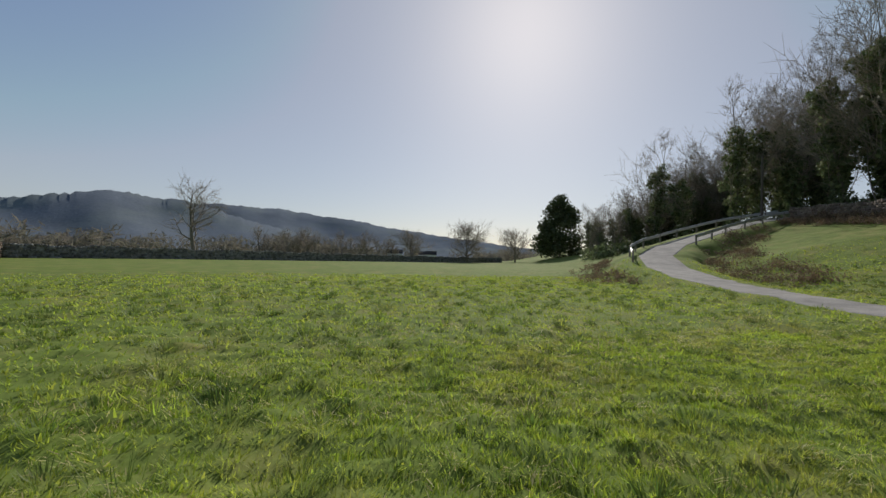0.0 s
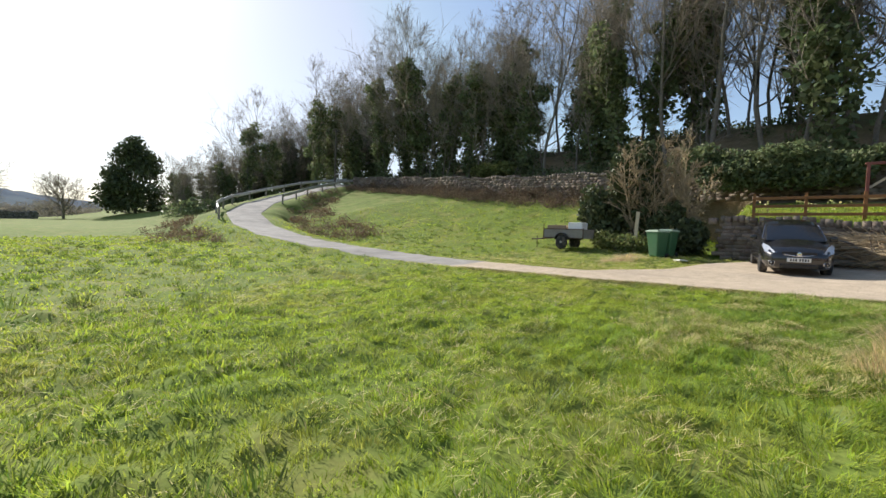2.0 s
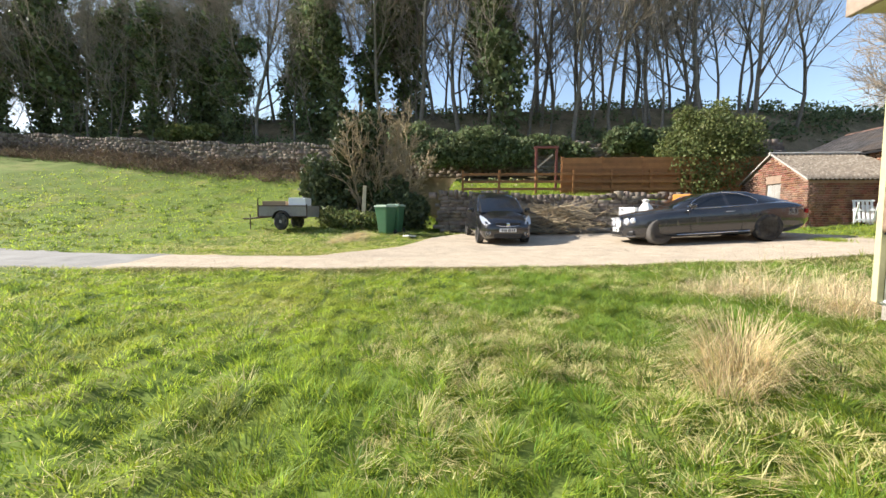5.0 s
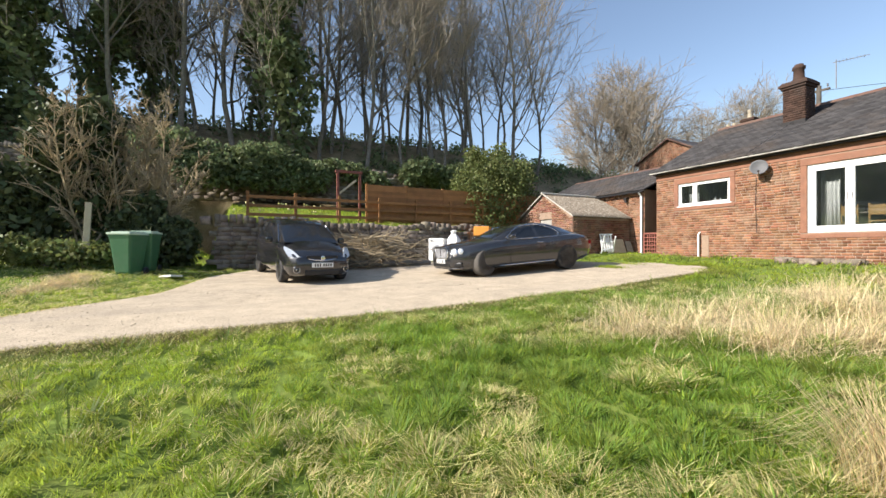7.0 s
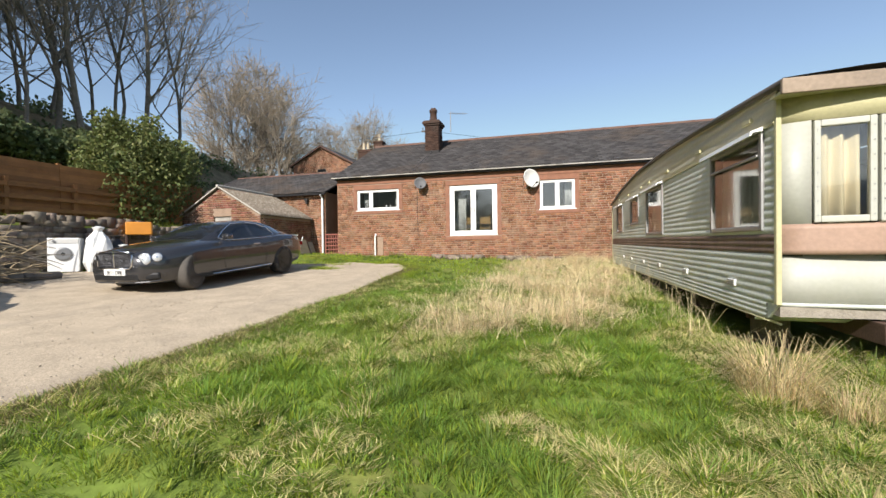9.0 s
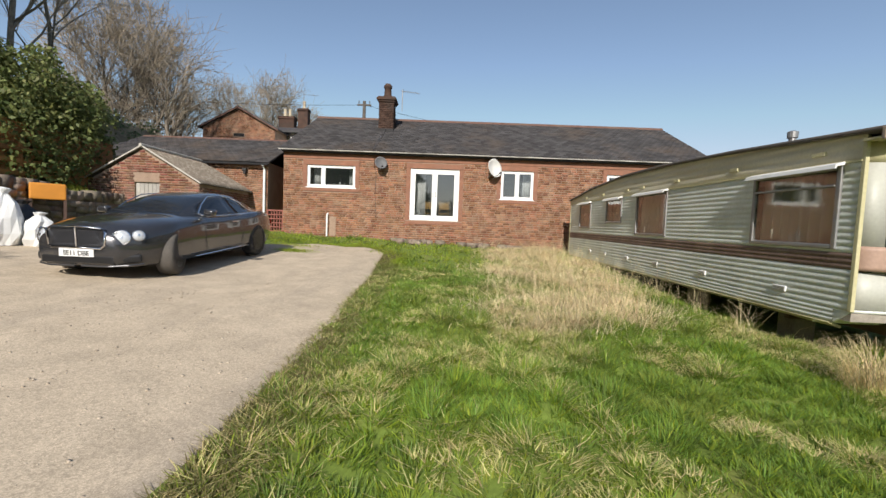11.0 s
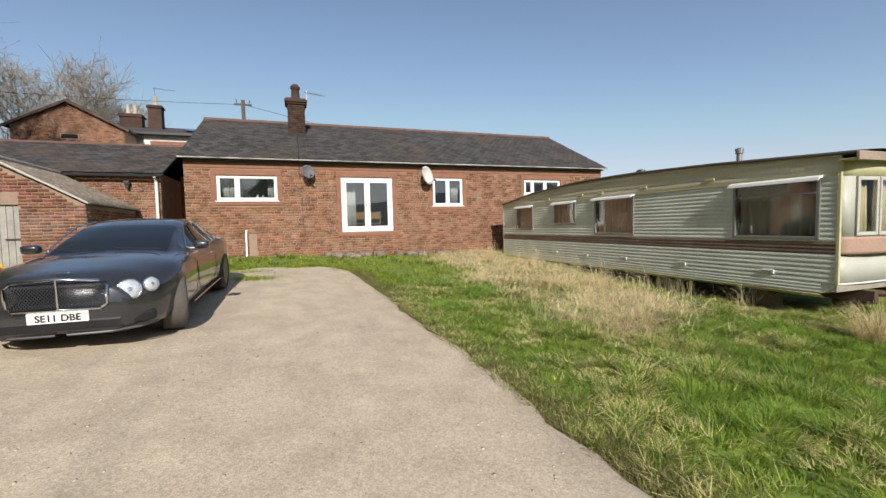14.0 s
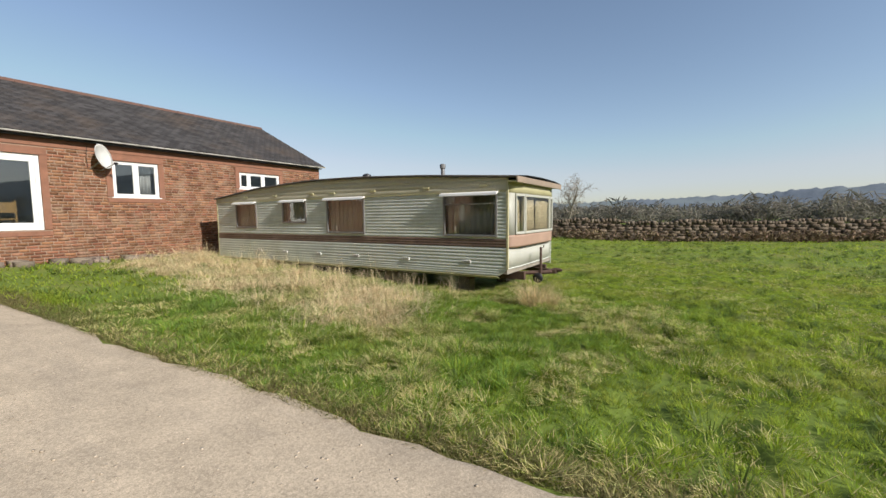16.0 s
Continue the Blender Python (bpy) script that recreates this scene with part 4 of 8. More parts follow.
part("gutter", boxes([((13.7, -25.75, 7.9), (25.9, -25.6, 8.02))], 0.02), M_BLACK, white)
part("window_head", boxes([((21.0, -26.02, 7.35), (23.6, -25.97, 7.6))], 0.01), M_SAND, white)
M_SOLAR = mat("solar_glass", (0.02, 0.03, 0.06), 0.15, var=0.1, bump=0)
for i in range(4):
    ob = part("solar_panel", boxes([((-0.5, -0.8, 0.0), (0.5, 0.8, 0.04))], 0.006), M_SOLAR, white)
    ob.matrix_world = pose(18.4 + i * 1.05, -27.6, 8.67, -16, 0, 0)


def stack(x, y, z, w, h, pots, label):
    c = empty("chimney", (x, y, z), label=label, category="chimney", group="chimneys of the houses behind")
    part("stack_core", boxes([((-w / 2, -0.3, 0), (w / 2, 0.3, h)), ((-w / 2 - 0.06, -0.36, h), (w / 2 + 0.06, 0.36, h + 0.12)), ((-w / 2 - 0.02, -0.32, h + 0.12), (w / 2 + 0.02, 0.32, h + 0.2))], 0.015), M_SOOT, c)
    for i in range(pots):
        bm = bmesh.new()
        px = (i - (pots - 1) / 2) * 0.38
        lathe(bm, [(0.15, h + 0.2), (0.15, h + 0.3), (0.11, h + 0.34), (0.1, h + 0.7), (0.13, h + 0.72), (0.12, h + 0.78)], 14, m=Matrix.Translation((px, 0, 0)))
        part("chimney_pot", bm, M_BOARD, c)


stack(25.35, -29, 8.6, 1.2, 1.0, 2, "wide brick chimney with two pale pots")
stack(23.9, -28.5, 8.6, 0.75, 1.5, 1, "dark brick chimney with one pale pot")
aerial(23.9, -28.4, 11.2, 190, 1.2)


M_POLE = mat("tarred_pole", (0.1, 0.085, 0.07), 0.85, var=0.3, scale=5, fine=60, bump=0.4)


def pole(x, y, z, h, label, arm=True):
    p = empty("utility_pole", (x, y, z), label=label, category="utility pole")
    bm = bmesh.new()
    tube(bm, [(0, 0, -0.5), (0, 0, h * 0.5), (0, 0, h)], 0.14, 10, 0.1)
    part("post", bm, M_POLE, p)
    if arm:
        part("crossarm", boxes([((-0.45, -0.05, h - 0.3), (0.45, 0.05, h - 0.2))], 0.01), M_POLE, p)
    for sx in (-0.35, 0.0, 0.35):
        bm = bmesh.new()
        lathe(bm, [(0.02, h - 0.2), (0.045, h - 0.15), (0.03, h - 0.08), (0.04, h - 0.04)], 10, m=Matrix.Translation((sx, 0, 0.05)))
        part("insulator", bm, M_DISHG, p)
    return p


def wire(a, b, sag, label="thin overhead wire between poles", r=0.012):
    a, b = Vector(a), Vector(b)
    bm = bmesh.new()
    tube(bm, [a.lerp(b, t) - Vector((0, 0, sag * 4 * t * (1 - t))) for t in np.linspace(0, 1, 14)], r, 5)
    tagged(part("overhead_wire", bm, M_BLACK, None), label, "wire")


pole(18.35, -24.0, 1.5, 8.25, "wooden utility pole behind the cottage")
wire((18.35, -24.0, 9.5), (60, -34, 14.2), 0.9)
wire((18.35, -24.0, 9.5), (-40, -60, 10), 1.0)
pole(34.5, 48.5, 7.2, 7.6, "wooden utility pole beside the track")
wire((34.5, 48.5, 14.7), (44, 30, 15.2), 0.3)


# ---- static caravan ----
M_CVG = mat("grey_green_aluminium", (0.67, 0.7, 0.65), 0.55, 0.0, var=0.12, scale=2.2, fine=30, bump=0.1, stain=(0.45, 0.47, 0.37), stain_amt=0.5, stain_scale=0.9)
M_CVS = mat("faded_cream_band", (0.56, 0.52, 0.38), 0.55, var=0.12, scale=2.2, fine=30, bump=0.1, stain=(0.42, 0.4, 0.27), stain_amt=0.5, stain_scale=1.1)
M_CVY = mat("cream_aluminium", (0.5, 0.46, 0.27), 0.55, var=0.12, scale=2.2, fine=30, bump=0.1, stain=(0.42, 0.4, 0.22), stain_amt=0.5, stain_scale=1.1)
M_CVB = mat("brown_stripe", (0.17, 0.11, 0.085), 0.6, var=0.25, scale=2, fine=30, bump=0.1, stain=(0.32, 0.24, 0.19), stain_amt=0.5, stain_scale=1.3)
M_CVP = mat("faded_pink_panel", (0.37, 0.245, 0.185), 0.6, var=0.15, scale=2, fine=30, bump=0.15, stain=(0.42, 0.28, 0.2), stain_amt=0.5)
M_CVC = mat("grey_net_curtain", (0.8, 0.79, 0.72), 0.9, var=0.12, scale=3, fine=60, bump=0.1)
M_CVF = mat("weathered_fascia", (0.3, 0.23, 0.175), 0.75, var=0.25, scale=2, fine=30, bump=0.2, stain=(0.2, 0.16, 0.13), stain_amt=0.5)
M_CVW = mat("off_white_panel", (0.45, 0.45, 0.4), 0.5, var=0.08, scale=2, fine=30, bump=0.05, stain=(0.4, 0.4, 0.31), stain_amt=0.4, stain_scale=1.5)
M_ROOFED = mat("dark_roof_edge", (0.09, 0.08, 0.07), 0.7, var=0.3, bump=0.2, stain=(0.2, 0.15, 0.12), stain_amt=0.5)
cv = empty("static_caravan", label="old grey-green static caravan with corrugated sides and curtained windows", category="caravan")
cv.matrix_world = pose(8.18, -1.05, 0, -0.6, 0, 0)
CL, CW = -10.4, -3.03


def cv_top(y):
    """Height of the side wall's top edge along the caravan."""
    return np.interp(y, [-10.4, -8.2, -5.9, -4.0, -2.0, 0.3], [2.70, 2.95, 3.07, 3.06, 2.98, 2.84])


CWIN = [(-1.53, -0.25, 1.66, 2.55), (-5.22, -3.9, 1.68, 2.56), (-7.05, -6.05, 1.95, 2.55), (-9.33, -8.3, 1.80, 2.54)]


def ribs(z0, z1, pitch, x, holes, material, name, label, y0=CL, y1=0.0, top=None):
    """Horizontally ribbed sheet in the plane x, left open where the windows are."""
    vs, fs = [], []
    z = z0
    while z < z1 - 1e-6:
        zb = min(z + pitch, z1)
        cuts = [(y0, y1)]
        for h in holes:
            if h[2] < (z + zb) / 2 < h[3]:
                cuts = [q for c in cuts for q in ((c[0], min(c[1], h[0])), (max(c[0], h[1]), c[1])) if q[1] - q[0] > 0.01]
        for a, b in cuts:
            seg = np.linspace(a, b, max(2, int((b - a) / 0.6) + 2))
            for p, q in zip(seg, seg[1:]):
                k = len(vs)
                for dz, dx in ((0, 0.0), (0.18, 0.011), (0.72, 0.014), (1.0, 0.0)):
                    zz = z + (zb - z) * dz
                    for yy in (p, q):
                        wob = 0.003 * math.sin(yy * 2.3 + zz * 5) + 0.002 * math.sin(yy * 7)
                        vs.append((x + dx + wob, yy, min(zz, float(top(yy))) if top else zz))
                fs += [(k + 2 * i, k + 2 * i + 1, k + 2 * i + 3, k + 2 * i + 2) for i in range(3)]
        z = zb
    ob = part_np(name, vs, fs, material, cv, label)
    bm = bmesh.new()
    bm.from_mesh(ob.data)
    bmesh.ops.remove_doubles(bm, verts=bm.verts, dist=0.0015)
    bm.to_mesh(ob.data)
    bm.free()
    return ob


ribs(0.82, 0.97, 0.05, 0.0, [], M_CVG, "foot_siding", "pale grey-green ribbed foot of the side", y1=-0.2)
ribs(0.97, 1.42, 0.075, 0.0, [], M_CVG, "lower_siding", "pale grey-green ribbed lower siding")
ribs(1.42, 1.60, 0.06, 0.004, [], M_CVB, "stripe", "brown ribbed stripe")
ribs(1.60, 2.60, 0.075, 0.0, CWIN, M_CVG, "side_siding", "pale grey-green ribbed siding")
ribs(2.60, 3.10, 0.12, 0.0, [], M_CVS, "upper_band", "cream band under the roof", top=cv_top)
part("corner_strip", boxes([((-0.02, -0.03, 0.97), (0.022, 0.015, 2.85))], 0.006), M_CVY, cv)
part("corner_strip", boxes([((-0.02, CL - 0.01, 0.85), (0.022, CL + 0.03, 2.7))], 0.006), M_CVY, cv)
bm = bmesh.new()
prism(bm, [(CL, 0.85), (CL, 2.68), (-8.2, 2.93), (-5.9, 3.05), (-2, 2.96), (0.0, 2.84), (0.0, 0.8)], CW, CW + 0.03, 'X')
part("far_side", bm, M_CVG, cv)
part("rear_end", boxes([((CW + 0.03, CL - 0.02, 0.85), (-0.01, CL + 0.01, 2.7))]), M_CVG, cv)
part("floor", boxes([((CW, CL, 0.86), (-0.02, -0.02, 0.95))]), M_WOODDARK, cv)
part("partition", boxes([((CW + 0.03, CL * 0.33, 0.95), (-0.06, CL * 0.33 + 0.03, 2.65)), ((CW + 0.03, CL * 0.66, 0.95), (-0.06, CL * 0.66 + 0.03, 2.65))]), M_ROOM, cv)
# sloping skirt under the side
bm = bmesh.new()
prism(bm, [(0.0, 0.82), (0.012, 0.80), (-0.13, 0.74), (-0.14, 0.76)], CL, -0.24, 'Y')
part("skirt", bm, M_CVY, cv)
bm = bmesh.new()
fa = [bm.verts.new(p) for p in ((0.0, -0.2, 0.82), (0.0, 0.0, 0.97), (0.0, -0.2, 0.97))]
fb = [bm.verts.new(p) for p in ((-0.03, -0.2, 0.82), (-0.03, 0.0, 0.97), (-0.03, -0.2, 0.97))]
bm.faces.new(fa), bm.faces.new(fb[::-1])
for i in range(3):
    bm.faces.new((fa[i], fa[(i + 1) % 3], fb[(i + 1) % 3], fb[i]))
part("foot_corner", bm, M_CVG, cv)
# roof
ys = np.linspace(CL - 0.06, 0.22, 30)
vs, fs = [], []
for yy in ys:
    zt = float(cv_top(min(max(yy, CL), 0.3)))
    for xx, dz in ((0.06, 0.0), (0.06, 0.05), (-0.5, 0.09), (CW / 2, 0.11), (CW + 0.5, 0.09), (CW - 0.06, 0.05), (CW - 0.06, 0.0)):
        vs.append((xx, yy, zt + dz))
n7 = 7
for i in range(len(ys) - 1):
    fs += [(i * n7 + j, i * n7 + (j + 1) % n7, (i + 1) * n7 + (j + 1) % n7, (i + 1) * n7 + j) for j in range(n7)]
part_np("roof", vs, fs, M_ROOFED, cv, "dark felted roof with a low camber")
part("roof_fascia", boxes([((CW - 0.07, 0.2, 2.76), (0.075, 0.24, 2.885))], 0.008), M_CVF, cv, "faded wooden fascia board")
part("side_trim", boxes([((0.012, -0.02, 2.58), (0.03, CL, 2.61))]), M_CVY, cv)
part("soffit", boxes([((CW, 0.0, 2.775), (0.06, 0.2, 2.80))]), M_CVY, cv)


def cv_window(y0, y1, z0, z1, awning, hang):
    """A side window: rounded pale frame, pane, hood and curtain."""
    w = part("window", boxes([((-0.02, y0 - 0.02, z0 - 0.03), (0.035, y0 + 0.035, z1 + 0.02)), ((-0.02, y1 - 0.035, z0 - 0.03), (0.035, y1 + 0.02, z1 + 0.02)), ((-0.02, y0 + 0.035, z0 - 0.03), (0.035, y1 - 0.035, z0 + 0.025)), ((-0.02, y0 + 0.035, z1 - 0.035), (0.035, y1 - 0.035, z1 + 0.02))], 0.014), M_STEEL, cv, "aluminium window frame")
    g = part("pane", boxes([((0.004, y0 + 0.03, z0 + 0.02), (0.010, y1 - 0.03, z1 - 0.03))]), M_GLASSDIM, w)
    g.visible_shadow = False
    if awning:
        bm = bmesh.new()
        prism(bm, [(0.03, z1 + 0.01), (0.03, z1 + 0.05), (0.13, z1 + 0.015), (0.14, z1 - 0.03), (0.125, z1 - 0.03), (0.11, z1 - 0.0)], y0 - 0.05, y1 + 0.05, 'Y')
        part("hood", bm, M_PVC, w, "white window hood")
    for a, b in hang:
        curtain(y0 + (y1 - y0) * a, y0 + (y1 - y0) * b, z0 - 0.05, z1 + 0.02, -0.12, M_CVC, "", max(3, int((b - a) * (y1 - y0) * 7)), parent=w, along='y')
    return w


cv_window(*CWIN[0], True, [(0.02, 0.98)])
cv_window(*CWIN[1], True, [(0.02, 0.48), (0.5, 0.98)])
cv_window(*CWIN[2], True, [(0.05, 0.95)])
cv_window(*CWIN[3], True, [(0.05, 0.95)])
# stays of the pushed-out main window
part("window_rail", boxes([((0.035, -1.5, 2.33), (0.055, -0.28, 2.355))], 0.006), M_STEEL, cv)
for yv in (-0.55, -2.0, -3.6, -5.0, -5.8, -7.4, -8.8):
    part("roof_vent", boxes([((0.0, yv - 0.09, 2.70), (0.035, yv + 0.09, 2.75))], 0.008), M_CVY, cv, "small cream vent cover")
for yv in (-0.95, -2.6, -4.2, -5.6, -7.0, -8.2):
    v = part("lower_vent", boxes([((0.0, yv - 0.1, 1.05), (0.03, yv + 0.1, 1.12))], 0.008), M_PVC, cv, "white vent grille")
    for i in range(3):
        part("slat", boxes([((0.03, yv - 0.085, 1.06 + i * 0.02), (0.036, yv + 0.085, 1.068 + i * 0.02))]), M_STEEL, v)
# flue and roof vent
bm = bmesh.new()
lathe(bm, [(0.05, 3.0), (0.05, 3.26), (0.07, 3.27), (0.075, 3.36), (0.03, 3.38)], 14, m=Matrix.Translation((-0.9, -2.1, 0)))
part("flue", bm, M_STEEL, cv, "short metal flue with a cowl")
bm = bmesh.new()
lathe(bm, [(0.09, 3.05), (0.09, 3.16), (0.13, 3.17), (0.11, 3.23), (0.04, 3.26)], 14, m=Matrix.Translation((-0.7, -4.4, 0)))
part("mushroom_vent", bm, M_BLACK, cv)
# bowed front
FR = [(0.0, 0.0), (-0.21, 0.07), (-0.63, 0.125), (CW + 0.63, 0.125), (CW + 0.21, 0.07), (CW, 0.0)]


def front_band(z0, z1, material, name, label="", in0=0.0, in1=0.0, n=1, back=0.0):
    """A band of the front between two heights, leaning by in0 to in1, set back."""
    vs, fs = [], []
    for i in range(n + 1):
        t = i / n
        wv = 0.008 if n > 1 and i % 2 else 0.0
        for x, y in FR:
            vs.append((x, y * (1 - 0.5 * back) - back * 0.03 - in0 + (in0 - in1) * t + wv, z0 + (z1 - z0) * t))
    k = len(FR)
    for i in range(n):
        fs += [(i * k + j, i * k + j + 1, (i + 1) * k + j + 1, (i + 1) * k + j) for j in range(k - 1)]
    ob = part_np(name, vs, fs, material, cv, label)
    ob.modifiers.new("thickness", 'SOLIDIFY').thickness = 0.02
    return ob


front_band(0.76, 0.97, M_CVG, "front_skirt", "ribbed skirt sloping back under the front", 0.42, 0.0, 7, 1.0)
front_band(0.97, 1.42, M_CVW, "front_lower_panel", "plain off-white panel", back=1.0)
front_band(1.415, 1.68, M_CVP, "front_stripe", "faded pinkish ribbed panel", n=6)
front_band(2.56, 2.80, M_CVY, "front_upper_panel", "pale yellow panel")
part("front_trim", boxes([((CW + 0.02, -0.09, 1.40), (-0.02, 0.0, 1.418))]), M_BLACK, cv)


def facet_window(p, q, name):
    """A framed pane in the front between p and q, held by small screws."""
    a, b = Vector((*p, 0)), Vector((*q, 0))
    L = (b - a).length
    m = Matrix.Translation(a) @ Matrix.Rotation(math.atan2(b.y - a.y, b.x - a.x), 4, 'Z')
    z0, z1, f = 1.69, 2.55, 0.055
    w = part(name, boxes([((0.01, -0.03, z0), (f, 0.03, z1), m), ((L - f, -0.03, z0), (L - 0.01, 0.03, z1), m), ((f, -0.03, z0), (L - f, 0.03, z0 + f), m), ((f, -0.03, z1 - f), (L - f, 0.03, z1), m)], 0.01), M_CVW, cv, "white front window frame")
    g = part("pane", boxes([((f, -0.005, z0 + f), (L - f, 0.003, z1 - f), m)]), M_GLASSDIM, w)
    g.visible_shadow = False
    for zz in np.arange(z0 + 0.06, z1, 0.12):
        for u in (0.03, L - 0.03):
            bm = bmesh.new()
            lathe(bm, [(0.006, -0.033), (0.005, -0.037)], 8, 'Y', m @ Matrix.Translation((u, 0, zz)))
            part("screw", bm, M_STEEL, w)
    return w


for k, (p, q) in enumerate(zip(FR, FR[1:])):
    if k in (0, 4):
        vs = [(x, y, z) for z in (1.68, 2.56) for x, y in (p, q)]
        ob = part_np("corner_panel", vs, [(0, 1, 3, 2)], M_CVW, cv, "plain off-white corner panel")
        ob.modifiers.new("thickness", 'SOLIDIFY').thickness = 0.02
    else:
        facet_window(p, q, "front_window")
for a, b, yy in ((-0.58, -0.26, 0.0), (-1.42, -0.70, 0.04), (CW + 0.70, -1.60, 0.04), (CW + 0.26, CW + 0.58, 0.0)):
    curtain(a, b, 1.55, 2.57, yy, M_CURTAIN, "", max(3, int((b - a) * 9)), parent=cv)
# chassis, wheels and tow bar
for xx in (-0.75, -2.28):
    part("chassis_beam", boxes([((xx - 0.05, CL, 0.66), (xx + 0.05, 0.1, 0.84))], 0.008), M_RUST, cv)
for yy in (-1.0, -3.6, -6.6, -9.4):
    part("cross_member", boxes([((CW + 0.1, yy - 0.04, 0.68), (-0.15, yy + 0.04, 0.80))], 0.008), M_RUST, cv)
for yy in (-1.2, -3.4, -7.6, -9.8):
    for xx in (-0.45, -2.6):
        gz = ground_at(8.18 + xx, -1.05 + yy)
        part("prop", boxes([((xx - 0.14, yy - 0.14, gz - 0.1 - 0.01 * -yy), (xx + 0.14, yy + 0.14, 0.72))], 0.01), M_STONE, cv)
for yy in (-5.1, -5.9):
    bm = bmesh.new()
    lathe(bm, [(0.1, -0.08), (0.27, -0.09), (0.3, -0.05), (0.3, 0.05), (0.27, 0.09), (0.1, 0.08)], 24, 'X', Matrix.Translation((-0.35, yy, 0.62)))
    part("wheel", bm, M_BLACK, cv, smooth=True)
for sx in (-1, 1):
    bm = bmesh.new()
    tube(bm, [(-1.5 + sx * 0.75, -0.6, 0.74), (-1.5 + sx * 0.08, 0.50, 0.78)], 0.05, 6)
    part("tow_bar", bm, M_RUST, cv, "rusty black tow bar")
part("tow_plate", boxes([((-1.60, 0.40, 0.74), (-1.40, 0.60, 0.83))], 0.015), M_RUST, cv)
bm = bmesh.new()
lathe(bm, [(0.02, 0.0), (0.045, 0.03), (0.05, 0.12), (0.035, 0.2), (0.02, 0.24)], 12, 'Y', Matrix.Translation((-1.5, 0.48, 0.82)))
part("hitch", bm, M_RUST, cv)
bm = bmesh.new()
tube(bm, [(-1.24, 0.30, 0.62), (-1.24, 0.30, 1.36)], 0.03, 10)
part("jockey_post", bm, M_RUST, cv, "rusty jockey wheel post")
bm = bmesh.new()
lathe(bm, [(0.03, -0.03), (0.11, -0.035), (0.12, 0.0), (0.11, 0.035), (0.03, 0.03)], 18, 'X', Matrix.Translation((-1.16, 0.26, 0.66)))
part("jockey_wheel", bm, M_BLACK, cv, smooth=True)
bm = bmesh.new()
tube(bm, [(-1.24, 0.30, 1.34), (-1.24, 0.36, 1.36), (-1.24, 0.37, 1.41)], 0.012, 6)
part("crank", bm, M_RUST, cv)


# ---- cars ----
def curve_of(pairs, ys, soft=5):
    """A smooth curve through (y, value) pairs, at the places ys."""
    p = sorted(pairs)
    v = np.interp(ys, [a for a, _ in p], [b for _, b in p])
    k = np.hanning(soft * 2 + 3)[1:-1]
    k /= k.sum()
    pad = np.concatenate([np.full(soft, v[0]), v, np.full(soft, v[-1])])
    return np.convolve(pad, k, 'valid')


def loft(sections, keep=None, closed_ends=True):
    """A mesh through half sections [(x, z), ...] at each y, mirrored; keep(i, j, side) picks the faces."""
    bm = bmesh.new()
    m = len(sections[0][1])
    rings = []
    for y, half in sections:
        ring = [bm.verts.new((x, y, z)) for x, z in half] + [bm.verts.new((-x, y, z)) for x, z in half[-2:0:-1]]
        rings.append(ring)
    n = len(rings[0])
    for i in range(len(rings) - 1):
        for j in range(n):
            jj = j if j < m - 1 else 2 * m - 3 - j
            if keep is None or keep(i, jj, j < m - 1):
                bm.faces.new((rings[i][j], rings[i][(j + 1) % n], rings[i + 1][(j + 1) % n], rings[i + 1][j]))
    if keep is None and closed_ends:
        bm.faces.new(rings[0][::-1])
        bm.faces.new(rings[-1])
    if keep is not None:
        bmesh.ops.delete(bm, geom=[v for v in bm.verts if not v.link_faces], context='VERTS')
    return bm


def cut_arches(ob, wheels, r, width):
    """Cuts round wheel arches through a body mesh."""
    bm = bmesh.new()
    for x, y, z in wheels:
        s = 1 if x > 0 else -1
        lathe(bm, [(r, x - s * 0.30), (r, x + s * 0.3)], 40, 'X', Matrix.Translation((0, y, z)))
    bmesh.ops.recalc_face_normals(bm, faces=bm.faces)
    me = bpy.data.meshes.new("cutter")
    bm.to_mesh(me)
    bm.free()
    me.materials.append(ob.data.materials[0])
    me.materials.append(M_BLACK)
    for p in me.polygons:
        p.material_index = 1
    ob.data.materials.append(M_BLACK)
    cutter = new("cutter", me)
    mod = ob.modifiers.new("arches", 'BOOLEAN')
    mod.operation, mod.object, mod.solver = 'DIFFERENCE', cutter, 'EXACT'
    dg = bpy.context.evaluated_depsgraph_get()
    cut = bpy.data.meshes.new_from_object(ob.evaluated_get(dg))
    ob.modifiers.clear()
    ob.data = cut
    bpy.data.objects.remove(cutter)


def text_mesh(txt, size, material, m, name="lettering", parent=None):
    cu = bpy.data.curves.new(name, 'FONT')
    cu.body, cu.size, cu.align_x, cu.align_y, cu.extrude, cu.offset = txt, size, 'CENTER', 'CENTER', 0.001, 0.003
    ob = new(name, cu)
    me = bpy.data.meshes.new_from_object(ob.evaluated_get(bpy.context.evaluated_depsgraph_get()))
    bpy.data.objects.remove(ob)
    me.transform(m)
    me.materials.clear()
    me.materials.append(material)
    return under(new(name, me), parent)


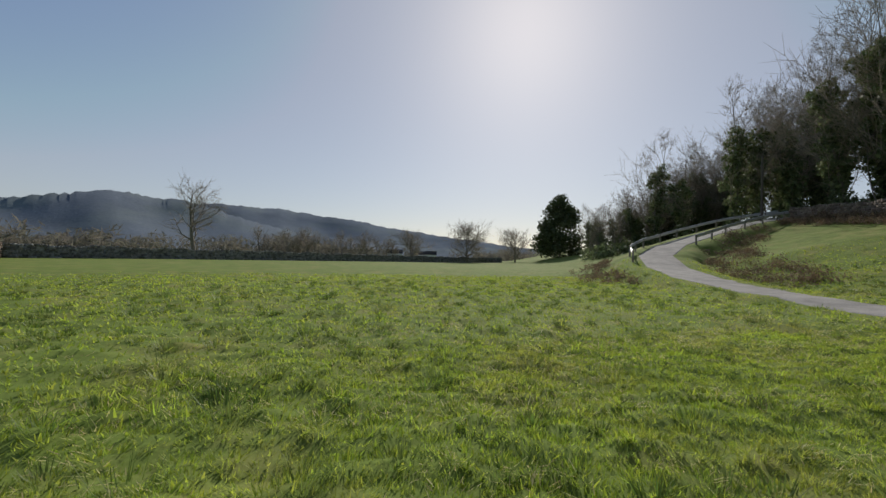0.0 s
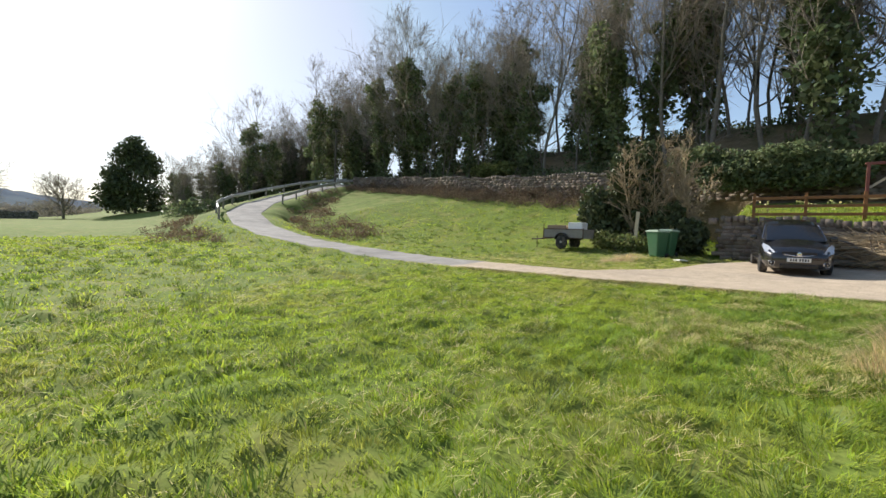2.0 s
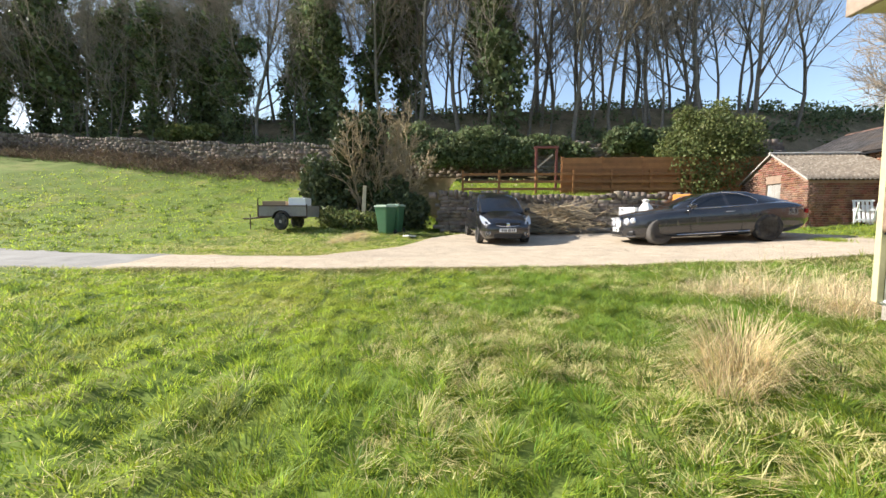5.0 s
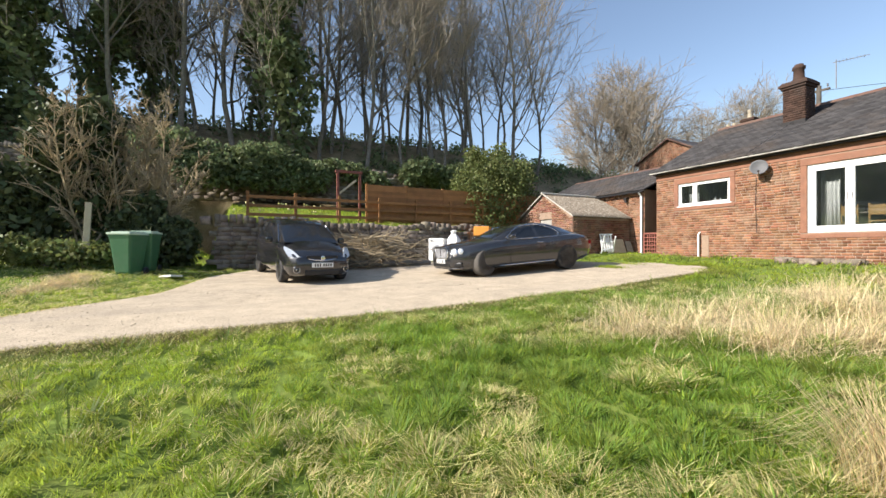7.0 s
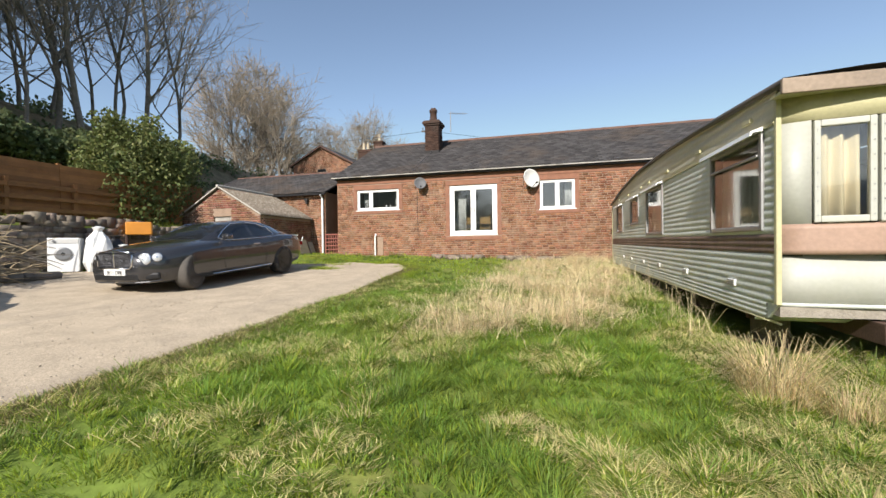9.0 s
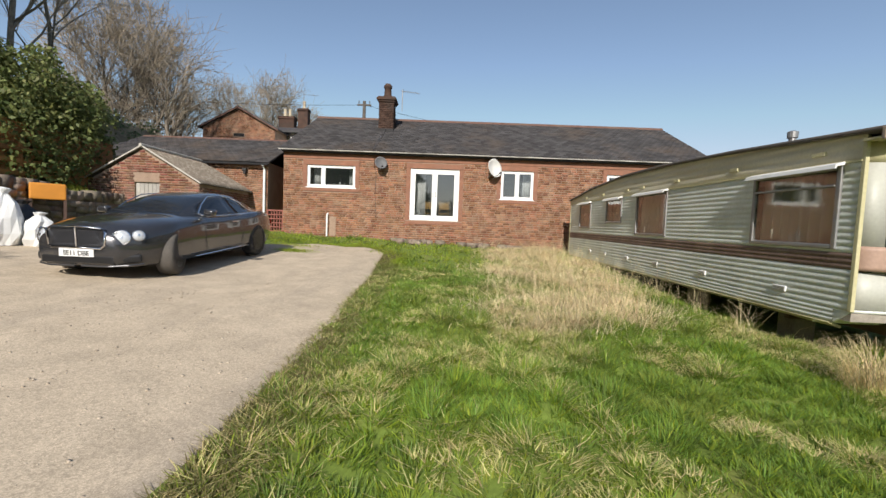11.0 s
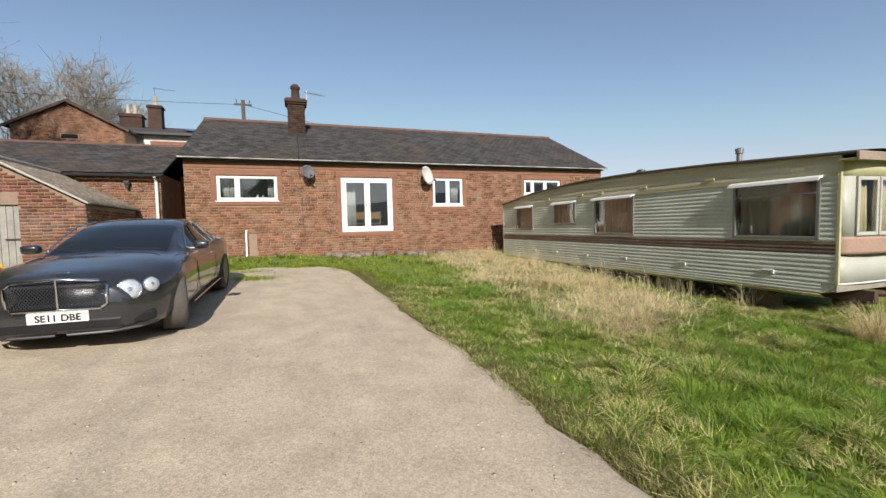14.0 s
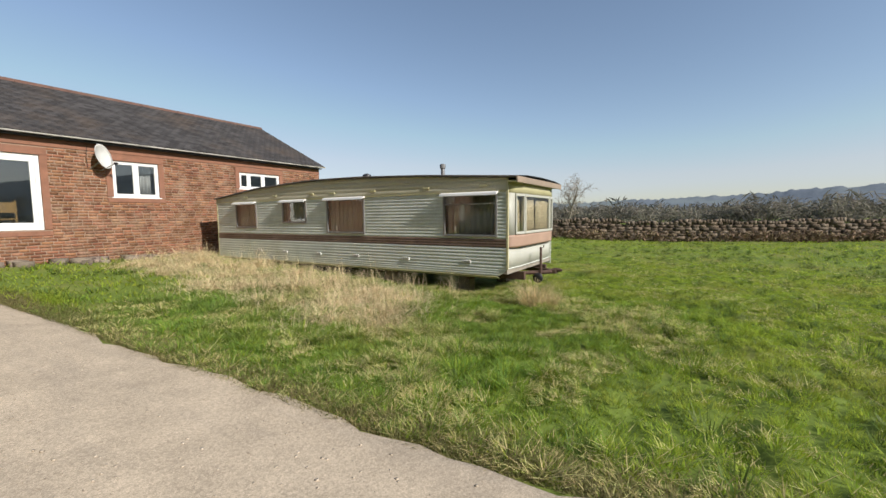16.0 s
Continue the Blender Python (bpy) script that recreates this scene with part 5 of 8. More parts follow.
M_TYRE = mat("tyre_rubber", (0.025, 0.025, 0.026), 0.85, var=0.25, bump=0.3, stain=(0.2, 0.17, 0.13), stain_amt=0.6, stain_scale=6)
M_TYREDUST = mat("dusty_tyre", (0.085, 0.076, 0.066), 0.9, var=0.25, scale=9, bump=0.4, stain=(0.05, 0.05, 0.05), stain_amt=0.6, stain_scale=5)
M_RIM = mat("dark_alloy", (0.09, 0.09, 0.095), 0.35, 0.7, var=0.15, bump=0.05)
M_CHROME = mat("chrome", (0.75, 0.75, 0.76), 0.12, 1.0, var=0.05, bump=0)
M_CARGLASS = mat("dark_car_glass", (0.012, 0.014, 0.017), 0.04, var=0.1, bump=0, spec=0.8)
M_LAMPGL = mat("headlamp_lens", (0.6, 0.62, 0.64), 0.15, 0.3, var=0.3, scale=22, fine=70, bump=0.2, dist=0.004, spec=0.8, coat=1.0)
M_PLATE = mat("plate_white", (0.78, 0.78, 0.76), 0.4, var=0.05, bump=0)
M_MESH = mat("grille_dark", (0.03, 0.03, 0.032), 0.4, 0.5, var=0.2, bump=0)
M_BAR = mat("plate_black", (0.01, 0.01, 0.01), 0.5, var=0.1, bump=0)


def wheel(parent, x, y, z, r, width, spokes, steer=0.0, tyre_m=None):
    side = 1 if x > 0 else -1
    m = Matrix.Translation((x, y, z)) @ Matrix.Rotation(radians(steer), 4, 'Z')
    bm = bmesh.new()
    w = width / 2
    lathe(bm, [(r * 0.68, -w), (r * 0.9, -w * 1.04), (r * 0.985, -w * 0.85), (r, -w * 0.5), (r, w * 0.5), (r * 0.985, w * 0.85), (r * 0.9, w * 1.04), (r * 0.68, w)], 40, 'X', m)
    wh = part("wheel", bm, M_RIM, parent, smooth=True)
    wh.data.materials.clear()
    wh.data.materials.append(tyre_m or M_TYRE)
    bm = bmesh.new()
    o = side * w
    lathe(bm, [(r * 0.7, o * 1.0), (r * 0.7, o * 0.75), (r * 0.62, o * 0.7), (r * 0.62, o * 0.3), (0.02, o * 0.3)], 32, 'X', m)
    part("rim", bm, M_RIM, wh, smooth=False)
    bm = bmesh.new()
    lathe(bm, [(0.075, o * 0.6), (0.075, o * 0.92), (0.04, o * 0.98), (0.004, o * 0.98)], 16, 'X', m)
    part("hub_cap", bm, M_RIM, wh)
    for k in range(spokes):
        a = 2 * math.pi * k / spokes
        sp = Matrix.Rotation(a, 4, 'X')
        for d in (-0.05, 0.05):
            part("spoke", boxes([((min(o * 0.7, o * 0.93), -0.014 + d * 0.4, 0.05), (max(o * 0.7, o * 0.93), 0.014 + d * 0.4, r * 0.66), m @ sp @ Matrix.Rotation(d * 1.6, 4, 'X'))], 0.004), M_RIM, wh)


def stations(y0, y1, n, c):
    ys = np.linspace(y0, y1, n)
    return ys, {k: curve_of(v, ys, s) for k, (v, s) in c.items()}


def car_body(thing, paint, y0, y1, c, wheels, arch_r, n=90):
    ys, q = stations(y0, y1, n, c)
    secs = []
    for i, y in enumerate(ys):
        w, zb, zs, zt = q["w"][i], q["zb"][i], q["zs"][i], q["zt"][i]
        zm = zb + (zs - zb) * 0.55
        zt = max(zt, zs + 0.01)
        secs.append((y, [(0, zb), (w * 0.80, zb), (w * 0.93, zb + 0.05), (w * 0.985, zb + 0.16), (w, zm), (w * 0.992, zm + (zs - zm) * 0.6), (w * 0.965, zs - 0.012), (w * 0.90, zs + (zt - zs) * 0.25), (w * 0.78, zs + (zt - zs) * 0.55), (w * 0.55, zs + (zt - zs) * 0.86), (w * 0.28, zt - 0.003), (0, zt)]))
    ob = part("body", loft(secs), paint, thing, smooth=True)
    cut_arches(ob, wheels, arch_r, 0.3)
    for p in ob.data.polygons:
        p.use_smooth = p.material_index == 0
    return ob


def greenhouse(thing, paint, y0, y1, c, front, side, rear, n=70, pillar=None):
    """Cabin above the belt line: painted roof and pillars, glass windows."""
    ys, q = stations(y0, y1, n, c)
    secs = []
    for i, y in enumerate(ys):
        wb, wt, zb, zt = q["wb"][i], q["wt"][i], q["zb"][i], q["zt"][i]
        h = max(zt - zb, 0.01)
        secs.append((y, [(0, zb), (wb, zb), (wb * 0.995, zb + h * 0.12), (wb + (wt - wb) * 0.55, zb + h * 0.52), (wt + 0.03, zb + h * 0.82), (wt, zb + h * 0.9), (wt * 0.85, zb + h * 0.965), (wt * 0.45, zb + h * 0.993), (0, zt)]))
    mid = lambda i: (ys[i] + ys[i + 1]) / 2
    on = lambda i, r: r[0] <= mid(i) <= r[1]
    side_ok = lambda i, j, s: j in (2, 3) and on(i, side) and not (pillar and abs(mid(i) - pillar) < 0.05)
    front_ok = lambda i, j, s: j in (5, 6, 7) and on(i, front)
    rear_ok = lambda i, j, s: j in (5, 6, 7) and on(i, rear)
    part("roof", loft(secs, lambda i, j, s: j >= 1 and not (side_ok(i, j, s) or front_ok(i, j, s) or rear_ok(i, j, s))), paint, thing, smooth=True)
    part("windscreen", loft(secs, front_ok), M_CARGLASS, thing, "dark glass windscreen", smooth=True)
    for sd in (True, False):
        for lo, hi in (((side[0], pillar - 0.05), (pillar + 0.05, side[1])) if pillar else ((side[0], side[1]),)):
            part("side_window", loft(secs, lambda i, j, s: s == sd and side_ok(i, j, s) and lo <= mid(i) <= hi), M_CARGLASS, thing, "dark tinted side glass", smooth=True)
    part("rear_window", loft(secs, rear_ok), M_CARGLASS, thing, smooth=True)
    return secs


def place_car(name, x, y, rz, axle, label):
    """An Empty between the axles, tilted as the ground is."""
    f = Vector((-math.sin(radians(rz)), math.cos(radians(rz))))
    zf, zr = ground_at(x + f.x * axle, y + f.y * axle) + 0.02, ground_at(x - f.x * axle, y - f.y * axle) + 0.02
    ob = new(name)
    ob.matrix_world = pose(x, y, (zf + zr) / 2, 0, 0, rz) @ pose(0, 0, 0, math.degrees(math.atan2(zf - zr, 2 * axle)), 0, 0)
    return tagged(ob, label, "car")


def ring_lamp(thing, x, y, z, r, name, label, tilt=(0, 0), m=None):
    mm = Matrix.Translation((x, y, z)) @ Matrix.Rotation(radians(tilt[0]), 4, 'Z') @ Matrix.Rotation(radians(tilt[1]), 4, 'X')
    bm = bmesh.new()
    lathe(bm, [(r * 0.98, -0.06), (r, 0.0), (r * 0.9, 0.018), (r * 0.86, 0.01)], 28, 'Y', mm)
    ob = part(name, bm, M_CHROME, thing, label, True)
    bm = bmesh.new()
    lathe(bm, [(r * 0.87, 0.0), (r * 0.8, 0.016), (r * 0.45, 0.028), (0.004, 0.032)], 28, 'Y', mm)
    part("lens", bm, m or M_LAMPGL, ob, smooth=True)
    bm = bmesh.new()
    lathe(bm, [(r * 0.22, 0.028), (r * 0.2, 0.036), (0.004, 0.038)], 20, 'Y', mm)
    part("bulb_ring", bm, M_CHROME, ob)
    return ob


# grey coupe
M_GREY = mat("grey_metallic_paint", (0.042, 0.042, 0.046), 0.25, 0.4, var=0.08, scale=2, fine=300, bump=0.02, dist=0.001, coat=1.0, stain=(0.11, 0.105, 0.1), stain_amt=0.2, stain_scale=2)
gt = place_car("coupe_car", 17.95, -4.85, -0.7, 1.373, "dark grey metallic two-door coupe car with steered front wheels")
W = [(-0.845, 1.373, 0.36), (0.845, 1.373, 0.36), (-0.85, -1.373, 0.36), (0.85, -1.373, 0.36)]
car_body(gt, M_GREY, -2.56, 2.24, {
    "w": ([(2.24, 0.52), (2.19, 0.64), (2.08, 0.76), (1.85, 0.87), (1.5, 0.965), (0.9, 0.95), (0.2, 0.925), (-0.6, 0.935), (-1.3, 0.972), (-1.8, 0.955), (-2.2, 0.88), (-2.45, 0.76), (-2.56, 0.62)], 3),
    "zb": ([(2.24, 0.27), (2.1, 0.2), (1.5, 0.18), (-1.8, 0.19), (-2.3, 0.27), (-2.56, 0.42)], 3),
    "zs": ([(2.24, 0.60), (2.1, 0.68), (1.8, 0.77), (1.4, 0.85), (0.8, 0.89), (0, 0.90), (-0.8, 0.93), (-1.4, 0.985), (-1.9, 0.96), (-2.3, 0.88), (-2.56, 0.74)], 4),
    "zt": ([(2.24, 0.74), (2.18, 0.82), (2.0, 0.875), (1.5, 0.945), (0.95, 1.0), (0.5, 1.02), (-1.4, 1.04), (-2.0, 1.06), (-2.35, 1.0), (-2.5, 0.92), (-2.56, 0.8)], 2)}, W, 0.395)
greenhouse(gt, M_GREY, -2.15, 1.02, {
    "wb": ([(1.02, 0.70), (0.6, 0.82), (0, 0.85), (-0.7, 0.855), (-1.3, 0.83), (-1.8, 0.72), (-2.15, 0.56)], 3),
    "wt": ([(1.02, 0.66), (0.3, 0.60), (-0.4, 0.585), (-1.0, 0.56), (-1.6, 0.50), (-2.15, 0.44)], 3),
    "zb": ([(1.02, 0.93), (0.5, 0.90), (-0.8, 0.93), (-1.5, 0.97), (-2.15, 0.98)], 3),
    "zt": ([(1.02, 0.93), (0.86, 1.02), (0.6, 1.145), (0.2, 1.29), (-0.15, 1.37), (-0.55, 1.4), (-1.0, 1.365), (-1.5, 1.24), (-1.9, 1.11), (-2.15, 1.045)], 3)},
    (0.12, 0.97), (-1.15, 0.52), (-1.95, -1.15), pillar=-0.42)
wheel(gt, -0.80, 1.373, 0.36, 0.36, 0.265, 10, 18, M_TYREDUST)
wheel(gt, 0.80, 1.373, 0.36, 0.36, 0.265, 10, 18, M_TYREDUST)
wheel(gt, -0.84, -1.373, 0.36, 0.36, 0.265, 10)
wheel(gt, 0.84, -1.373, 0.36, 0.36, 0.265, 10)
# grille with a woven mesh
gr = part("grille", boxes([((-0.42, 2.215, 0.52), (0.42, 2.24, 0.79))], 0.05), M_MESH, gt, "black mesh grille in a chrome surround")
bm = bmesh.new()
tube(bm, [(-0.37, 2.25, 0.50), (-0.42, 2.25, 0.55), (-0.44, 2.245, 0.74), (-0.37, 2.235, 0.80), (0, 2.25, 0.825), (0.37, 2.235, 0.80), (0.44, 2.245, 0.74), (0.42, 2.25, 0.55), (0.37, 2.25, 0.50), (-0.37, 2.25, 0.50)], 0.016, 8)
part("grille_frame", bm, M_CHROME, gr, smooth=True)
bm = bmesh.new()
tube(bm, [(0, 2.25, 0.5), (0, 2.255, 0.82)], 0.012, 6)
part("centre_bar", bm, M_CHROME, gr)
bm = bmesh.new()
for s in (-1, 1):
    for k in range(-19, 20):
        pts = []
        for t in np.linspace(0, 1, 2):
            z = 0.53 + 0.25 * t
            pts.append((min(max(k * 0.03 + s * (t - 0.5) * 0.2, -0.41), 0.41), 2.246, z))
        tube(bm, pts, 0.003, 4)
part("mesh", bm, M_RIM, gr)
part("badge", boxes([((-0.07, 2.12, 0.872), (0.07, 2.16, 0.884))], 0.006), M_CHROME, gt, "small chrome winged badge")
part("lower_intake", boxes([((-0.55, 2.19, 0.27), (0.55, 2.245, 0.40))], 0.03), M_MESH, gt, "black lower air intake")
for s in (-1, 1):
    part("side_intake", boxes([((-0.13, -0.05, -0.06), (0.13, 0.012, 0.06), Matrix.Translation((s * 0.70, 2.10, 0.35)) @ Matrix.Rotation(radians(-s * 34), 4, 'Z'))], 0.035), M_MESH, gt)
    ring_lamp(gt, s * 0.60, 2.15, 0.665, 0.118, "headlight", "round clear headlight", (-s * 24, 14))
    ring_lamp(gt, s * 0.77, 2.03, 0.695, 0.085, "side_light", "smaller round headlight", (-s * 42, 14))
    bm = bmesh.new()
    tube(bm, [(s * 0.05, 2.235, 0.235), (s * 0.45, 2.225, 0.235), (s * 0.68, 2.13, 0.245), (s * 0.80, 1.98, 0.26)], 0.014, 6)
    part("splitter", bm, M_RIM, gt)
    mir = part("mirror", boxes([((s * 1.0 - 0.10, 0.50, 0.96), (s * 1.0 + 0.10, 0.64, 1.08))], 0.045), M_GREY, gt, smooth=True)
    part("mirror_glass", boxes([((s * 1.0 - 0.08, 0.492, 0.975), (s * 1.0 + 0.08, 0.502, 1.065))], 0.004), M_CHROME, mir)
    part("mirror_arm", boxes([((min(s * 0.84, s * 0.95), 0.54, 0.955), (max(s * 0.84, s * 0.95), 0.60, 0.985))], 0.01), M_CHROME, mir)
    part("door_handle", boxes([((s * 0.945 - 0.012, -0.52, 0.815), (s * 0.945 + 0.012, -0.30, 0.835))], 0.006), M_CHROME, gt, "chrome door handle")
    bm = bmesh.new()
    tube(bm, [(s * 0.945, 0.95, 0.255), (s * 0.94, 0.2, 0.265), (s * 0.95, -0.9, 0.285)], 0.012, 6)
    part("sill_strip", bm, M_CHROME, gt, "chrome sill strip")
    bm = bmesh.new()
    tube(bm, [(s * 0.80, 0.62, 1.0), (s * 0.73, 0.40, 1.16), (s * 0.655, 0.10, 1.31), (s * 0.64, -0.35, 1.345), (s * 0.655, -0.75, 1.30), (s * 0.70, -1.05, 1.20), (s * 0.775, -1.2, 1.07), (s * 0.84, -1.12, 0.975), (s * 0.865, -0.4, 0.955), (s * 0.84, 0.4, 0.945), (s * 0.80, 0.62, 1.0)], 0.010, 6)
    part("window_trim", bm, M_CHROME, gt, "chrome window surround")
    bm = bmesh.new()
    tube(bm, [(s * 0.935, 0.62, 0.86), (s * 0.945, 0.60, 0.5), (s * 0.94, 0.55, 0.30)], 0.004, 4)
    tube(bm, [(s * 0.93, -0.62, 0.88), (s * 0.95, -0.75, 0.55), (s * 0.945, -0.7, 0.32)], 0.004, 4)
    part("door_gap", bm, M_BAR, gt)
    part("tail_lamp", boxes([((s * 0.72 - 0.1, -2.44, 0.68), (s * 0.72 + 0.1, -2.36, 0.80))], 0.03), mat("red_lens", (0.3, 0.01, 0.01), 0.1, bump=0), gt)
pl = part("number_plate", boxes([((-0.26, 2.245, 0.375), (0.26, 2.262, 0.486))], 0.004), M_PLATE, gt, "white number plate with black letters")
text_mesh("SE11 DBE", 0.098, M_BAR, Matrix.Translation((0, 2.2635, 0.424)) @ Matrix.Rotation(radians(180), 4, 'Z') @ Matrix.Rotation(radians(90), 4, 'X') @ Matrix.Diagonal((0.98, 1, 1, 1)), parent=pl)
for k in range(2):
    bm = bmesh.new()
    tube(bm, [(-0.6 + k * 0.62, 1.0, 1.012 - 0.02 * k), (-0.05 + k * 0.62, 0.93, 1.035)], 0.008, 5)
    part("wiper", bm, M_BLACK, gt)
part("steering_wheel", boxes([((0.2, 0.42, 1.0), (0.24, 0.46, 1.02))]), M_BLACK, gt)

# small black people carrier
M_BLACKP = mat("black_car_paint", (0.012, 0.012, 0.014), 0.25, 0.1, var=0.1, bump=0.01, coat=0.9, stain=(0.06, 0.055, 0.05), stain_amt=0.3, stain_scale=2)
nt = place_car("hatchback_car", 20.05, 0.93, 99, 1.3, "small black hatchback car parked before a stone wall")
W = [(-0.74, 1.3, 0.31), (0.74, 1.3, 0.31), (-0.74, -1.3, 0.31), (0.74, -1.3, 0.31)]
car_body(nt, M_BLACKP, -1.98, 2.1, {
    "w": ([(2.1, 0.58), (2.02, 0.70), (1.8, 0.78), (1.4, 0.835), (-1.4, 0.845), (-1.8, 0.80), (-1.98, 0.72)], 3),
    "zb": ([(2.1, 0.26), (1.9, 0.19), (-1.7, 0.19), (-1.98, 0.32)], 3),
    "zs": ([(2.1, 0.60), (1.9, 0.70), (1.5, 0.83), (1.0, 0.93), (0, 0.96), (-1.6, 1.0), (-1.98, 0.93)], 4),
    "zt": ([(2.1, 0.66), (2.02, 0.76), (1.8, 0.86), (1.45, 0.96), (1.1, 1.05), (-1.7, 1.06), (-1.98, 0.98)], 3)}, W, 0.34)
greenhouse(nt, M_BLACKP, -1.95, 1.32, {
    "wb": ([(1.32, 0.70), (0.8, 0.77), (-1.2, 0.79), (-1.95, 0.72)], 3),
    "wt": ([(1.32, 0.66), (0.4, 0.62), (-1.2, 0.61), (-1.95, 0.60)], 3),
    "zb": ([(1.32, 0.97), (0, 0.96), (-1.95, 0.98)], 3),
    "zt": ([(1.32, 0.94), (1.15, 1.06), (0.9, 1.2), (0.45, 1.45), (0.1, 1.55), (-0.5, 1.6), (-1.2, 1.59), (-1.6, 1.53), (-1.8, 1.42), (-1.95, 1.12)], 2)},
    (0.35, 1.25), (-1.7, 0.85), (-1.95, -1.75), pillar=-0.35)
for x, y in ((-0.73, 1.3), (0.73, 1.3), (-0.73, -1.3), (0.73, -1.3)):
    wheel(nt, x, y, 0.31, 0.31, 0.195, 7)
for s in (-1, 1):
    bm = bmesh.new()
    vs = [(s * 0.50, 2.03, 0.64), (s * 0.60, 1.99, 0.60), (s * 0.73, 1.87, 0.64), (s * 0.775, 1.62, 0.80), (s * 0.745, 1.50, 0.87), (s * 0.63, 1.72, 0.80)]
    off = Vector((s * 0.028, 0.045, 0.035))
    top = [bm.verts.new(Vector(v) + off) for v in vs]
    low = [bm.verts.new(Vector(v) - off) for v in vs]
    bm.faces.new(top), bm.faces.new(low[::-1])
    for i in range(6):
        bm.faces.new((top[i], top[(i + 1) % 6], low[(i + 1) % 6], low[i]))
    part("headlight", bm, M_LAMPGL, nt, "large clear swept-back headlight")
    ring_lamp(nt, s * 0.60, 2.075, 0.37, 0.08, "fog_lamp", "round fog lamp in a white ring", (-s * 18, 0), M_MESH)
    part("mirror", boxes([((s * 0.95 - 0.09, 0.72, 0.96), (s * 0.95 + 0.09, 0.82, 1.1))], 0.035), M_BLACKP, nt, smooth=True)
    bm = bmesh.new()
    tube(bm, [(s * 0.755, 0.95, 1.0), (s * 0.64, 0.35, 1.43)], 0.012, 6)
    part("pillar_trim", bm, M_CHROME, nt)
bm = bmesh.new()
tube(bm, [(-0.52, 2.06, 0.67), (-0.2, 2.115, 0.60), (0, 2.125, 0.585), (0.2, 2.115, 0.60), (0.52, 2.06, 0.67)], 0.014, 6)
part("grille_strip", bm, M_CHROME, nt, "curved chrome grille strip")
part("grille", boxes([((-0.38, 2.07, 0.62), (0.38, 2.11, 0.70))], 0.02), M_MESH, nt)
part("lower_grille", boxes([((-0.42, 2.08, 0.24), (0.42, 2.115, 0.36))], 0.02), M_MESH, nt)
bm = bmesh.new()
lathe(bm, [(0.055, 0.0), (0.055, 0.02), (0.03, 0.025)], 20, 'Y', Matrix.Translation((0, 2.11, 0.64)))
part("badge", bm, M_CHROME, nt, "round chrome badge")
pl = part("number_plate", boxes([((-0.26, 2.115, 0.42), (0.26, 2.13, 0.53))], 0.004), M_PLATE, nt, "white number plate with dark marks")
for i in range(7):
    xx = -0.2 + i * 0.058 + (0.03 if i > 3 else 0)
    part("plate_mark", boxes([((xx - 0.018, 2.13, 0.44), (xx + 0.018, 2.133, 0.51))]), M_BAR, pl)

# ---- wheelie bins, trailer, appliance, sacks ----
M_BIN = mat("green_plastic", (0.05, 0.145, 0.065), 0.5, var=0.1, bump=0.1, stain=(0.12, 0.17, 0.1), stain_amt=0.4, stain_scale=2)
M_BINL = mat("pale_green_plastic", (0.42, 0.52, 0.4), 0.5, var=0.1, bump=0.1)
bn = empty("wheelie_bin", label="green plastic wheelie bin with a closed lid", category="bin", group="pair of wheelie bins")
bm = bmesh.new()
levels = [(0.0, 0.36, 0.40), (0.05, 0.40, 0.46), (0.5, 0.48, 0.56), (0.9, 0.55, 0.66), (0.97, 0.58, 0.70), (1.0, 0.58, 0.70)]
rings = []
for z, w, d in levels:
    r = 0.05
    ring = []
    for sx, sy, a0 in ((1, 1, 0), (-1, 1, 90), (-1, -1, 180), (1, -1, 270)):
        for k in range(4):
            a = radians(a0 + k * 30)
            ring.append(bm.verts.new((sx * (w / 2 - r) + r * math.cos(a), sy * (d / 2 - r) + r * math.sin(a), z + 0.04)))
    rings.append(ring)
for u, v in zip(rings, rings[1:]):
    for i in range(16):
        bm.faces.new((u[i], u[(i + 1) % 16], v[(i + 1) % 16], v[i]))
bm.faces.new(rings[0][::-1]), bm.faces.new(rings[-1])
part("body", bm, M_BIN, bn)
part("lid", boxes([((-0.30, -0.36, 1.04), (0.30, 0.37, 1.10)), ((-0.24, -0.30, 1.10), (0.24, 0.30, 1.13))], 0.02), M_BINL, bn, "pale green lid")
bm = bmesh.new()
tube(bm, [(-0.26, -0.38, 1.0), (-0.26, -0.42, 1.06), (0.26, -0.42, 1.06), (0.26, -0.38, 1.0)], 0.018, 8)
part("handle", bm, M_BIN, bn)
for s in (-1, 1):
    bm = bmesh.new()
    lathe(bm, [(0.03, -0.025), (0.095, -0.025), (0.1, 0), (0.095, 0.025), (0.03, 0.025)], 18, 'X', Matrix.Translation((s * 0.27, -0.24, 0.1)))
    part("bin_wheel", bm, M_BLACK, bn, smooth=True)
bn.matrix_world = pose(20.9, 5.0, ground_at(20.9, 5.0), 0, 0, 65)
copy_thing(bn, pose(21.45, 4.75, ground_at(21.45, 4.75), 0, 0, 80))
ob = part("broken_board", boxes([((-0.35, -0.14, 0), (0.35, 0.14, 0.05))], 0.01), M_DISHW, None)
ob.matrix_world = pose(20.2, 4.0, ground_at(20.2, 4.0) + 0.05, 6, 4, 30)
tagged(ob, "pale broken board lying beside the bins", "board")

